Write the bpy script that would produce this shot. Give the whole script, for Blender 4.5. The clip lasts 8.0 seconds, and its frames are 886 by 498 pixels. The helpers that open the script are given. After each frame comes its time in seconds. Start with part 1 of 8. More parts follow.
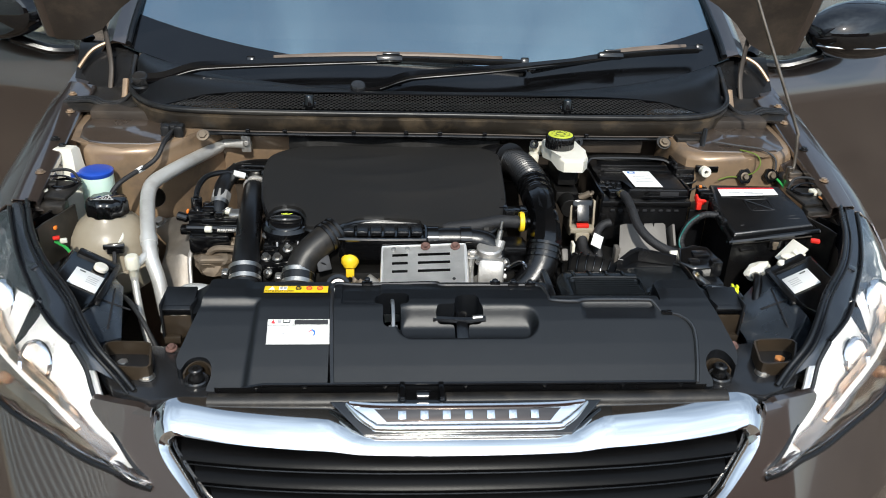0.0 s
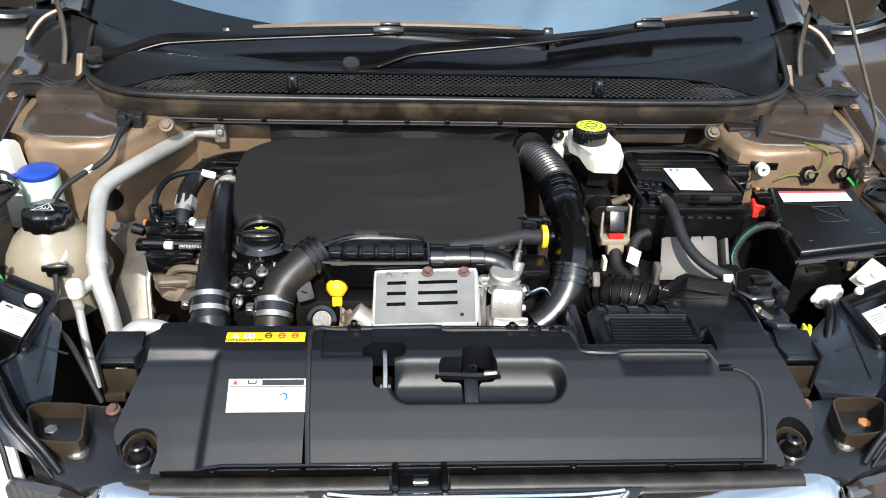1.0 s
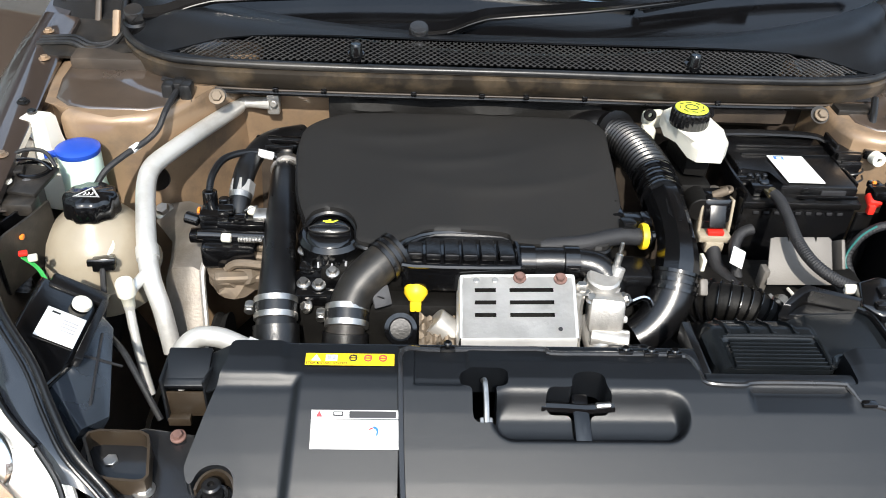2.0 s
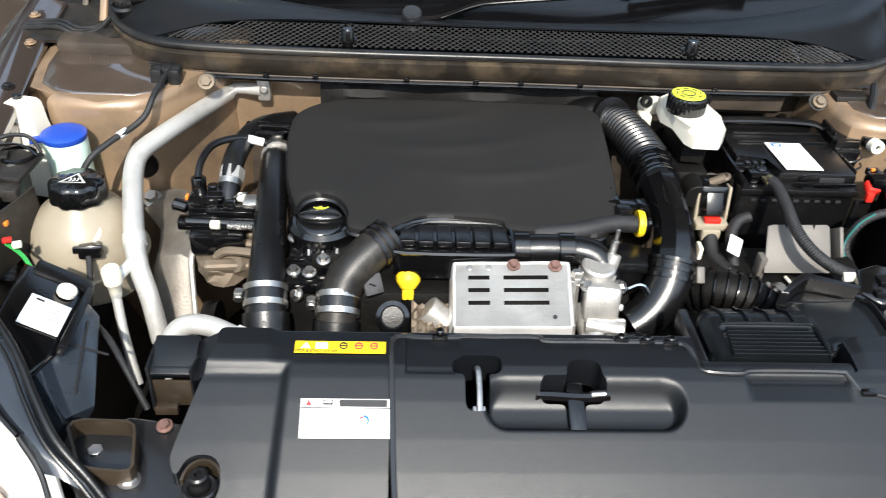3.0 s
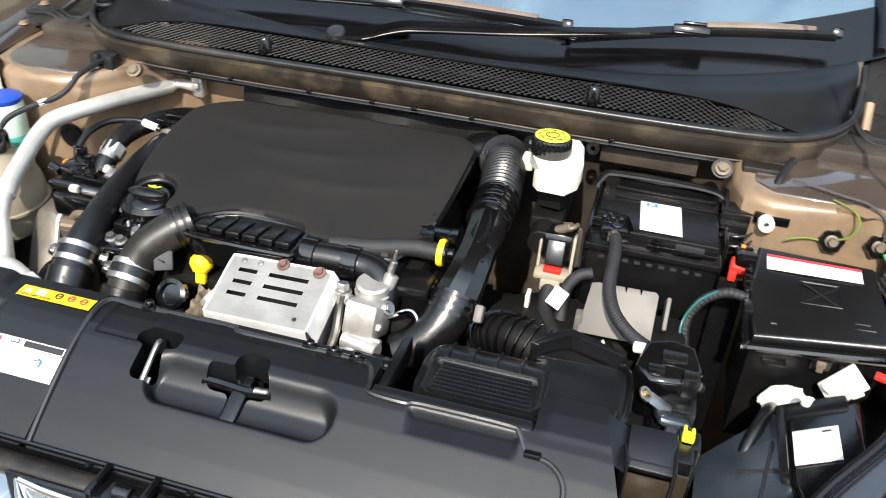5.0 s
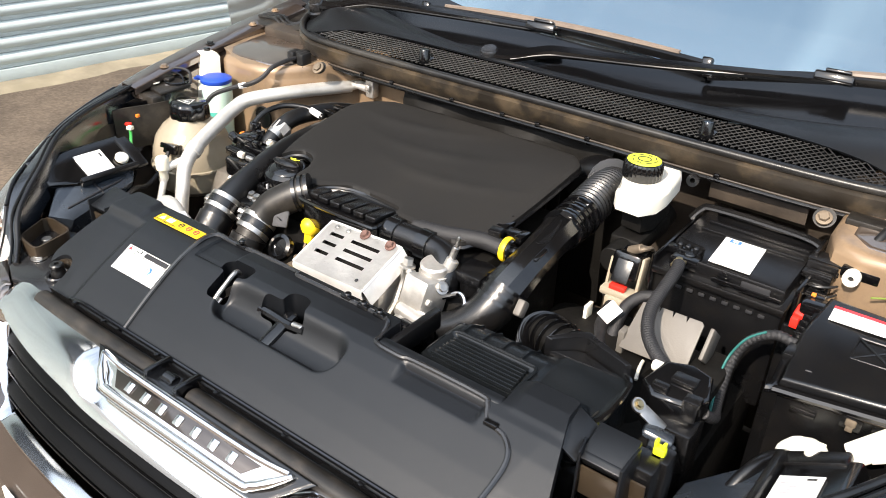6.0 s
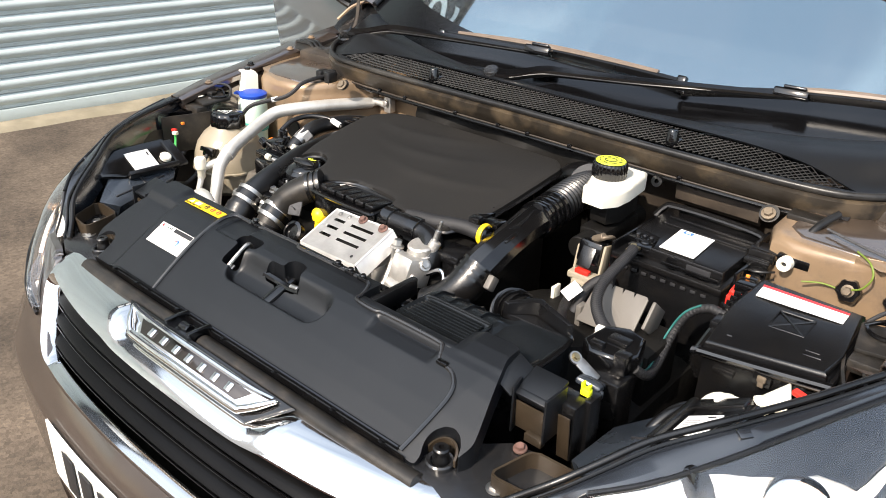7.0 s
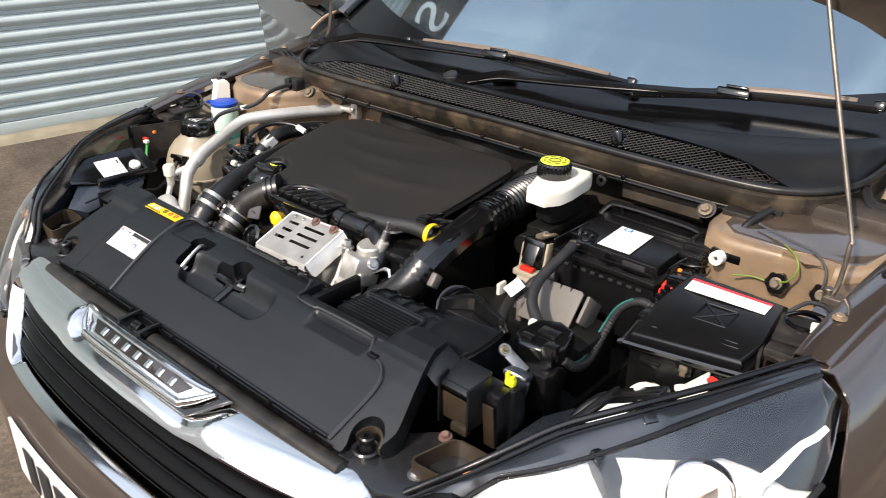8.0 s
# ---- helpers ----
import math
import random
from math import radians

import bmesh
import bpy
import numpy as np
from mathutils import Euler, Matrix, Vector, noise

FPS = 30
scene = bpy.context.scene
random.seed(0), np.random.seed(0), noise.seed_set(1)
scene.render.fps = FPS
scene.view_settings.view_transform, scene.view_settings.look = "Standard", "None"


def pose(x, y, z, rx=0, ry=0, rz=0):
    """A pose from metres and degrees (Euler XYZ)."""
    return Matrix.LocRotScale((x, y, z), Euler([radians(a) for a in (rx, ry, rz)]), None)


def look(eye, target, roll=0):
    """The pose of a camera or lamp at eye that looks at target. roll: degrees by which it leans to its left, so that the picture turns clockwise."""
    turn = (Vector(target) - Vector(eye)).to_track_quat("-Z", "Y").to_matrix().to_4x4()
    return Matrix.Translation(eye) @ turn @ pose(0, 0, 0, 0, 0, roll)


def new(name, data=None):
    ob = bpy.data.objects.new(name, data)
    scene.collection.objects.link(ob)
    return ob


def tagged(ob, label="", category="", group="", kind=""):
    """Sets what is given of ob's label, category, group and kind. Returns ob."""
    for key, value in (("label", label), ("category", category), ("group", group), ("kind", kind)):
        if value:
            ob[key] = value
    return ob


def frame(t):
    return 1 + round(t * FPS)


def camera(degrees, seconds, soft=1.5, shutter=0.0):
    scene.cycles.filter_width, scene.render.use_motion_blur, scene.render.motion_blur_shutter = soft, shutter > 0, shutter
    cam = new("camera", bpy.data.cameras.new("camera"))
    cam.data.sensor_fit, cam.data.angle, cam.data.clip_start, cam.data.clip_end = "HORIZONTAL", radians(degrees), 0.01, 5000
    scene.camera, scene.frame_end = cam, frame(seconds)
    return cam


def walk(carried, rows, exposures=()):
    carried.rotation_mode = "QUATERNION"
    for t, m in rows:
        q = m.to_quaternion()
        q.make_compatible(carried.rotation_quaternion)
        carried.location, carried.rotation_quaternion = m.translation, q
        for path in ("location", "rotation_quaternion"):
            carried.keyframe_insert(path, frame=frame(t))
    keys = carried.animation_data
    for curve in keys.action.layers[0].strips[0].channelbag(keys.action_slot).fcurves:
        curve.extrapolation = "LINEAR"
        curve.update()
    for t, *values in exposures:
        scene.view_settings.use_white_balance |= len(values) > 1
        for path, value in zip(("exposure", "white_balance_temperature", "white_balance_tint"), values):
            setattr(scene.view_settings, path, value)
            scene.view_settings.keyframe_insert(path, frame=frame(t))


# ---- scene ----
cam = camera(57.0, 8.0, soft=0.9, shutter=0.3)
PATH = [
    (0, (-0.124, -1.019, 1.543), (0.022, 0.754, 0.63), 2.4),
    (0.5, (-0.098, -0.858, 1.539), (0.03, 0.888, 0.573), 2.5),
    (1, (-0.095, -0.728, 1.53), (0.02, 0.981, 0.497), 2.2),
    (1.5, (-0.148, -0.616, 1.528), (-0.036, 1.049, 0.426), 2.5),
    (1.7, (-0.178, -0.589, 1.529), (-0.065, 1.058, 0.4), 3.0),
    (2.8, (-0.229, -0.543, 1.516), (-0.128, 1.062, 0.328), 3.6),
    (3, (-0.204, -0.553, 1.51), (-0.086, 1.064, 0.339), 3.6),
    (3.5, (-0.072, -0.585, 1.516), (0.05, 1.055, 0.378), 3.4),
    (4, (0.096, -0.607, 1.509), (0.152, 1.061, 0.407), 3.1),
    (4.5, (0.246, -0.568, 1.48), (0.123, 1.113, 0.404), 3.3),
    (5, (0.379, -0.519, 1.478), (-0.042, 1.118, 0.409), 3.5),
    (5.2, (0.439, -0.506, 1.476), (-0.135, 1.083, 0.407), 3.0),
    (6.3, (0.764, -0.504, 1.465), (-0.333, 0.864, 0.504), 2.2),
    (6.5, (0.815, -0.53, 1.466), (-0.307, 0.83, 0.522), 1.9),
    (7, (0.895, -0.583, 1.467), (-0.27, 0.77, 0.566), 1.9),
    (7.5, (0.945, -0.602, 1.476), (-0.239, 0.743, 0.589), 1.7),
    (8, (1.008, -0.541, 1.474), (-0.188, 0.796, 0.591), 0.7),
]
walk(cam, [(t, look(eye, target, roll)) for t, eye, target, roll in PATH], [(0.0, -0.04, 6500, 7), (0.5, 0.12, 6500, 6), (1.2, 0.60, 6600, 9), (4.5, 0.80, 6700, 8), (6.3, 1.00, 7300, 13), (7.0, 0.84, 7300, 13), (8.0, 0.50, 7200, 14)])

# ---- world, sun ----
SUN_AZ, SUN_EL = 1.0, 43.0   # degrees: azimuth towards the car's left from straight ahead of its nose
world = bpy.data.worlds.new("sky")
scene.world = world
world.use_nodes = True
wn = world.node_tree
bg = wn.nodes["Background"]
sky = wn.nodes.new("ShaderNodeTexSky")
sky.sky_type = "NISHITA"
sky.sun_disc = False
sky.sun_elevation = radians(SUN_EL)
sky.sun_rotation = radians(180 - SUN_AZ)
sky.air_density, sky.dust_density, sky.ozone_density = 1.0, 1.8, 1.4
# thin high cloud, drawn over the sky
wco = wn.nodes.new("ShaderNodeTexCoord")
wmap = wn.nodes.new("ShaderNodeMapping")
wmap.inputs["Scale"].default_value = (1.6, 0.9, 2.4)
wn.links.new(wco.outputs["Generated"], wmap.inputs["Vector"])
cloud = wn.nodes.new("ShaderNodeTexNoise")
cloud.inputs["Scale"].default_value, cloud.inputs["Detail"].default_value, cloud.inputs["Roughness"].default_value = 2.3, 7, 0.55
cloud.inputs["Distortion"].default_value = 0.5
wn.links.new(wmap.outputs[0], cloud.inputs["Vector"])
thin = wn.nodes.new("ShaderNodeMapRange")
thin.inputs["From Min"].default_value, thin.inputs["From Max"].default_value = 0.42, 0.72
thin.inputs["To Min"].default_value, thin.inputs["To Max"].default_value = 0.24, 0.54
wn.links.new(cloud.outputs[0], thin.inputs["Value"])
veil = wn.nodes.new("ShaderNodeMix")
veil.data_type = "RGBA"
wn.links.new(thin.outputs[0], veil.inputs["Factor"])
wn.links.new(sky.outputs[0], veil.inputs["A"])
# the haze is brightest round the sun
SUN_DIR = (math.sin(radians(SUN_AZ)) * math.cos(radians(SUN_EL)), -math.cos(radians(SUN_AZ)) * math.cos(radians(SUN_EL)), math.sin(radians(SUN_EL)))
near = wn.nodes.new("ShaderNodeVectorMath")
near.operation = "DOT_PRODUCT"
near.inputs[1].default_value = SUN_DIR
wn.links.new(wco.outputs["Generated"], near.inputs[0])
glow = wn.nodes.new("ShaderNodeMapRange")
glow.interpolation_type = "SMOOTHERSTEP"
glow.inputs["From Min"].default_value, glow.inputs["From Max"].default_value = 0.25, 1.0
glow.inputs["To Min"].default_value, glow.inputs["To Max"].default_value = 1.0, 3.2
wn.links.new(near.outputs["Value"], glow.inputs["Value"])
haze = wn.nodes.new("ShaderNodeVectorMath")
haze.operation = "SCALE"
haze.inputs[0].default_value = (5.0, 6.0, 7.1)
wn.links.new(glow.outputs[0], haze.inputs["Scale"])
wn.links.new(haze.outputs[0], veil.inputs["B"])
wn.links.new(veil.outputs["Result"], bg.inputs[0])
bg.inputs[1].default_value = 0.15
sun_data = bpy.data.lights.new("sun", "SUN")
sun_data.energy, sun_data.angle, sun_data.color = 3.9, radians(0.6), (1.0, 0.955, 0.89)
sun = new("sun", sun_data)
sun.matrix_world = look([20 * c for c in SUN_DIR], (0, 0, 0))


# ---- materials ----
def mat(name, col, rough=0.5, metal=0.0, var=0.15, scale=14.0, bump=0.08, bscale=420.0, coat=0.0, rvar=0.12, trans=0.0, sss=0.0,
        spot=None, spot_amt=0.0, spot_scale=9.0, coat_ior=1.5, ior=1.45):
    """A surface with broad tone changes, fine grain, uneven gloss and, if asked, stains of a second colour."""
    m = bpy.data.materials.new(name)
    m.use_nodes = True
    t = m.node_tree
    b = t.nodes["Principled BSDF"]
    co = t.nodes.new("ShaderNodeTexCoord")
    n1 = t.nodes.new("ShaderNodeTexNoise")
    n1.inputs["Scale"].default_value, n1.inputs["Detail"].default_value = scale, 6
    t.links.new(co.outputs["Object"], n1.inputs["Vector"])
    n2 = t.nodes.new("ShaderNodeTexNoise")
    n2.inputs["Scale"].default_value, n2.inputs["Detail"].default_value = bscale, 3
    t.links.new(co.outputs["Object"], n2.inputs["Vector"])
    r = t.nodes.new("ShaderNodeValToRGB")
    r.color_ramp.elements[0].position, r.color_ramp.elements[1].position = 0.3, 0.7
    r.color_ramp.elements[0].color = (*[c * (1 - var) for c in col], 1)
    r.color_ramp.elements[1].color = (*[min(1, c * (1 + var)) for c in col], 1)
    t.links.new(n1.outputs[0], r.inputs[0])
    out = r.outputs[0]
    if spot:
        n3 = t.nodes.new("ShaderNodeTexNoise")
        n3.inputs["Scale"].default_value, n3.inputs["Detail"].default_value, n3.inputs["Roughness"].default_value = spot_scale, 9, 0.65
        t.links.new(co.outputs["Object"], n3.inputs["Vector"])
        r3 = t.nodes.new("ShaderNodeValToRGB")
        r3.color_ramp.elements[0].position, r3.color_ramp.elements[1].position = 0.48, 0.66
        r3.color_ramp.elements[0].color, r3.color_ramp.elements[1].color = (0, 0, 0, 1), (spot_amt,) * 3 + (1,)
        t.links.new(n3.outputs[0], r3.inputs[0])
        mx = t.nodes.new("ShaderNodeMix")
        mx.data_type = "RGBA"
        t.links.new(r3.outputs[0], mx.inputs["Factor"])
        t.links.new(out, mx.inputs["A"])
        mx.inputs["B"].default_value = (*spot, 1)
        out = mx.outputs["Result"]
    t.links.new(out, b.inputs["Base Color"])
    mr = t.nodes.new("ShaderNodeMapRange")
    mr.inputs["To Min"].default_value, mr.inputs["To Max"].default_value = max(0.02, rough - rvar), min(1, rough + rvar)
    t.links.new(n1.outputs[0], mr.inputs["Value"])
    t.links.new(mr.outputs[0], b.inputs["Roughness"])
    b.inputs["Metallic"].default_value = metal
    b.inputs["IOR"].default_value = ior
    b.inputs["Coat Weight"].default_value = coat
    b.inputs["Coat Roughness"].default_value = 0.05
    b.inputs["Coat IOR"].default_value = coat_ior
    b.inputs["Transmission Weight"].default_value = trans
    if sss:
        b.inputs["Subsurface Weight"].default_value = sss
        b.inputs["Subsurface Radius"].default_value = (0.012, 0.010, 0.008)
        b.inputs["Subsurface Scale"].default_value = 1.0
    if bump:
        bp = t.nodes.new("ShaderNodeBump")
        bp.inputs["Strength"].default_value, bp.inputs["Distance"].default_value = bump, 0.002
        t.links.new(n2.outputs[0], bp.inputs["Height"])
        t.links.new(bp.outputs[0], b.inputs["Normal"])
    return m


PAINT = mat("brown_metallic_paint", (0.088, 0.064, 0.053), 0.36, 0.7, 0.06, 3, 0.04, 2500, coat=1.0, coat_ior=2.4, rvar=0.03)
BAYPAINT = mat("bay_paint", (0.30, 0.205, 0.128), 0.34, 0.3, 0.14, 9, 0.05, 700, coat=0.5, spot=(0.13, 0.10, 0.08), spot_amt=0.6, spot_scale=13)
# Dark copy of the bay paint; stands in for shade on inner panels.
BAYDARK = mat("darkened_bay_panel", (0.038, 0.030, 0.024), 0.5, 0.1, 0.25, 12, 0.15, 300, spot=(0.14, 0.105, 0.075), spot_amt=0.35)
PLASTIC = mat("satin_black_plastic", (0.0040, 0.0040, 0.0045), 0.26, 0.0, 0.15, 8, 0.10, 1400, rvar=0.06, ior=1.58, spot=(0.014, 0.012, 0.010), spot_amt=0.3, spot_scale=22)
GRAIN = mat("grained_black_plastic", (0.0042, 0.0050, 0.0064), 0.37, 0.0, 0.12, 6, 0.14, 1800, rvar=0.04, ior=1.50, spot=(0.008, 0.009, 0.011), spot_amt=0.2, spot_scale=17)
FOAM = mat("engine_cover_foam", (0.0125, 0.0118, 0.0113), 0.60, 0.0, 0.10, 5, 0.22, 1500, rvar=0.05, ior=1.35, spot=(0.022, 0.019, 0.016), spot_amt=0.25, spot_scale=7)
GLOSSBLK = mat("gloss_black_plastic", (0.003, 0.003, 0.0034), 0.14, 0.0, 0.2, 12, 0.04, 300, rvar=0.05, ior=1.65)
DUSTY = mat("dusty_black_plastic", (0.014, 0.0125, 0.011), 0.42, 0.0, 0.3, 20, 0.15, 600, spot=(0.07, 0.058, 0.046), spot_amt=0.4, spot_scale=28)
DUSTLIP = mat("dust_covered_black_metal", (0.022, 0.018, 0.014), 0.34, 0.0, 0.35, 18, 0.15, 500, spot=(0.12, 0.088, 0.055), spot_amt=0.5, spot_scale=16)
RUBBER = mat("black_rubber", (0.0035, 0.0035, 0.004), 0.30, 0.0, 0.25, 20, 0.12, 500, ior=1.55, spot=(0.018, 0.016, 0.014), spot_amt=0.3)
SEAL = mat("weather_seal_rubber", (0.012, 0.012, 0.0125), 0.34, 0.0, 0.25, 30, 0.1, 700, spot=(0.10, 0.09, 0.075), spot_amt=0.3)
CHROME = mat("chrome", (0.93, 0.93, 0.94), 0.06, 1.0, 0.02, 5, 0.0, rvar=0.02)
SILVER = mat("heat_shield_aluminium", (0.78, 0.77, 0.75), 0.42, 0.55, 0.10, 30, 0.25, 160, rvar=0.1)
CASTALU = mat("cast_aluminium", (0.55, 0.53, 0.50), 0.42, 0.7, 0.2, 40, 0.2, 260, spot=(0.26, 0.22, 0.17), spot_amt=0.4, spot_scale=40)
MOUNTALU = mat("weathered_aluminium", (0.19, 0.172, 0.15), 0.45, 0.5, 0.22, 30, 0.15, 260, spot=(0.15, 0.125, 0.10), spot_amt=0.5, spot_scale=26)
OLDALU = mat("dusty_cast_aluminium", (0.17, 0.135, 0.10), 0.6, 0.5, 0.25, 25, 0.2, 240, spot=(0.2, 0.15, 0.1), spot_amt=0.5, spot_scale=30)
PIPEALU = mat("painted_aluminium_pipe", (0.64, 0.63, 0.60), 0.36, 0.5, 0.08, 14, 0.12, 500, spot=(0.40, 0.37, 0.33), spot_amt=0.4, spot_scale=24)
STEEL = mat("zinc_steel", (0.50, 0.48, 0.45), 0.36, 1.0, 0.15, 60, 0.2, 500)
RUST = mat("rusty_bolt", (0.17, 0.095, 0.078), 0.62, 0.3, 0.4, 80, 0.4, 600)
COPPER = mat("orange_primer_bolt", (0.62, 0.25, 0.08), 0.5, 0.2, 0.2, 60, 0.2, 500)
BRASS = mat("dull_brass", (0.42, 0.34, 0.20), 0.38, 1.0, 0.2, 60, 0.2, 500)
DARKCHROME = mat("smoked_chrome", (0.16, 0.135, 0.12), 0.10, 1.0, 0.05, 8, 0.0, rvar=0.02)
BRONZE = mat("lit_spine_brown", (0.16, 0.125, 0.10), 0.38, 0.0, 0.1, 30, 0.05, 500)
# Tan holds both dust and the warm light on front-facing surfaces.
TANLITDUST = mat("sunlit_dusty_plastic", (0.036, 0.026, 0.017), 0.34, 0.0, 0.25, 16, 0.12, 600, spot=(0.02, 0.016, 0.012), spot_amt=0.6, spot_scale=14)
WHITEPL = mat("white_plastic", (0.74, 0.71, 0.62), 0.42, 0.0, 0.05, 10, 0.05, 400, sss=0.15)
CREAM = mat("translucent_cream_plastic", (0.72, 0.69, 0.58), 0.36, 0.0, 0.08, 9, 0.05, 300, sss=0.3)
TANKPL = mat("coolant_tank_plastic", (0.33, 0.285, 0.215), 0.36, 0.0, 0.14, 8, 0.06, 300, sss=0.2, spot=(0.26, 0.21, 0.15), spot_amt=0.55)
MINT = mat("washer_fluid_plastic", (0.62, 0.80, 0.70), 0.35, 0.0, 0.1, 9, 0.04, 300, sss=0.3)
TEAL = mat("washer_fluid_level", (0.07, 0.42, 0.36), 0.3, 0.0, 0.2, 20, 0.03, 300, sss=0.2)
BLUE = mat("blue_plastic", (0.015, 0.065, 0.40), 0.38, 0.0, 0.08, 20, 0.08, 500)
YELLOW = mat("yellow_plastic", (0.85, 0.56, 0.02), 0.42, 0.0, 0.08, 20, 0.06, 500)
LIME = mat("lime_cap_top", (0.56, 0.62, 0.05), 0.5, 0.0, 0.12, 40, 0.06, 500)
NEON = mat("neon_yellow_plastic", (0.80, 0.86, 0.03), 0.4, 0.0, 0.06, 20, 0.05, 500)
RED = mat("red_plastic", (0.72, 0.03, 0.02), 0.4, 0.0, 0.1, 20, 0.06, 500)
ORANGE = mat("orange_plastic", (0.85, 0.22, 0.03), 0.4, 0.0, 0.1, 20, 0.05, 500)
PAPER = mat("white_label_paper", (0.82, 0.82, 0.80), 0.55, 0.0, 0.04, 20, 0.05, 300)
GREYLBL = mat("grey_print", (0.35, 0.35, 0.36), 0.55, 0.0, 0.1, 60, 0.0)
# Print black; also painted where holes and slots would be in shade.
INK = mat("print_and_hole_black", (0.02, 0.02, 0.022), 0.5, 0.0, 0.1, 60, 0.0)
INKRED = mat("red_print", (0.60, 0.04, 0.05), 0.5, 0.0, 0.1, 60, 0.0)
INKBLUE = mat("blue_print", (0.03, 0.16, 0.55), 0.5, 0.0, 0.1, 60, 0.0)
GREYPL = mat("grey_plastic_plate", (0.125, 0.114, 0.101), 0.5, 0.0, 0.12, 14, 0.12, 500, spot=(0.12, 0.105, 0.09), spot_amt=0.4)
CABLE = mat("black_cable_sleeve", (0.016, 0.016, 0.0175), 0.5, 0.0, 0.3, 60, 0.5, 900)
LOOM = mat("grey_cable_sleeve", (0.05, 0.05, 0.053), 0.62, 0.0, 0.25, 60, 0.5, 900)
WIREGREEN = mat("green_wire", (0.04, 0.36, 0.08), 0.45)
WIRELIME = mat("yellow_green_wire", (0.14, 0.20, 0.03), 0.45)
WIRETEAL = mat("teal_wire", (0.02, 0.13, 0.12), 0.45)
# Near-black holds the shade deep in the bay as well as grime.
DARKVOID = mat("deep_shade_grime", (0.004, 0.0036, 0.0032), 0.6, 0.0, 0.4, 14, 0.4, 120, ior=1.3, spot=(0.014, 0.013, 0.011), spot_amt=0.4)
FILTERBOX = mat("blue_black_plastic", (0.007, 0.0085, 0.010), 0.24, 0.0, 0.2, 9, 0.1, 1200, spot=(0.018, 0.018, 0.018), spot_amt=0.25)
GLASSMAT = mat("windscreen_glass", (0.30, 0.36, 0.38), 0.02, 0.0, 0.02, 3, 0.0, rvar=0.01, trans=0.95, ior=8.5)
GLASSMAT.node_tree.nodes["Principled BSDF"].inputs["Specular Tint"].default_value = (0.72, 0.93, 1.0, 1)   # reflection tinted blue, and IOR set high, to boost the mirrored sky
DOORGLASS = mat("side_window_glass", (0.80, 0.86, 0.86), 0.02, 0.0, 0.02, 3, 0.0, rvar=0.01, trans=0.97, ior=1.5)
LENS = mat("clear_lamp_lens", (0.96, 0.97, 0.98), 0.02, 0.0, 0.01, 3, 0.0, rvar=0.01, trans=1.0, ior=1.6)
GRILLECHROME = mat("grille_chrome", (0.95, 0.94, 0.92), 0.07, 1.0, 0.02, 5, 0.0, rvar=0.02)
REFL = mat("lamp_reflector", (0.92, 0.91, 0.89), 0.30, 0.55, 0.25, 30, 0.6, 40, rvar=0.08)
AMBER = mat("amber_lamp", (0.22, 0.12, 0.06), 0.15, 0.0, 0.1, 20, 0.0, trans=0.5)
# Brown tint stands in for sunlit ground mirrored in the lamp.
BRONZECHROME = mat("ground_tinted_chrome", (0.62, 0.46, 0.34), 0.16, 1.0, 0.15, 14, 0.2, 40, rvar=0.05)
SHUTTER = mat("painted_shutter_steel", (0.53, 0.60, 0.585), 0.45, 0.1, 0.08, 2.5, 0.05, 200, spot=(0.38, 0.42, 0.42), spot_amt=0.3, spot_scale=3)
CONCRETE = mat("concrete_sill", (0.25, 0.215, 0.155), 0.85, 0.0, 0.25, 7, 0.6, 60, spot=(0.22, 0.19, 0.13), spot_amt=0.7, spot_scale=5)
PLATEWHITE = mat("plate_white", (0.84, 0.83, 0.78), 0.28, 0.0, 0.02, 5, 0.0)
TYRE = mat("tyre_rubber", (0.016, 0.016, 0.017), 0.75, 0.0, 0.2, 30, 0.3, 200)
MIRRORBLK = mat("polished_black_plastic", (0.004, 0.004, 0.0045), 0.06, 0.0, 0.2, 12, 0.0, rvar=0.02, ior=1.75)
WALLMAT = mat("rendered_wall", (0.50, 0.50, 0.49), 0.8, 0.0, 0.12, 2, 0.3, 60)
BRICKWALL = mat("red_brown_wall", (0.20, 0.095, 0.065), 0.85, 0.0, 0.25, 1.2, 0.3, 40, spot=(0.12, 0.07, 0.05), spot_amt=0.5, spot_scale=0.8)
CLOTH = mat("grey_seat_cloth", (0.05, 0.052, 0.055), 0.85, 0.0, 0.1, 30, 0.3, 500)
GRILLEBLK = mat("grille_black_plastic", (0.003, 0.003, 0.0033), 0.32, 0.0, 0.2, 10, 0.08, 900, rvar=0.06, ior=1.22)
MESHBLK = mat("black_mesh_plastic", (0.014, 0.013, 0.012), 0.34, 0.0, 0.2, 20, 0.1, 900, ior=1.42, spot=(0.02, 0.017, 0.013), spot_amt=0.3)
# Smoky plastic whose blue base also stands in for mirrored sky.
SMOKE = mat("sky_tinted_smoky_plastic", (0.024, 0.031, 0.041), 0.26, 0.0, 0.2, 16, 0.05, 400, ior=1.9, spot=(0.045, 0.05, 0.055), spot_amt=0.25)
RODSTEEL = mat("dull_rod_steel", (0.20, 0.17, 0.14), 0.36, 0.85, 0.25, 30, 0.1, 300, rvar=0.1)
# Gloss black with the mirrored sky's blue mixed into its base.
SHELFBLK = mat("sky_tinted_gloss_plastic", (0.012, 0.0145, 0.019), 0.20, 0.0, 0.2, 10, 0.05, 600, ior=1.95)
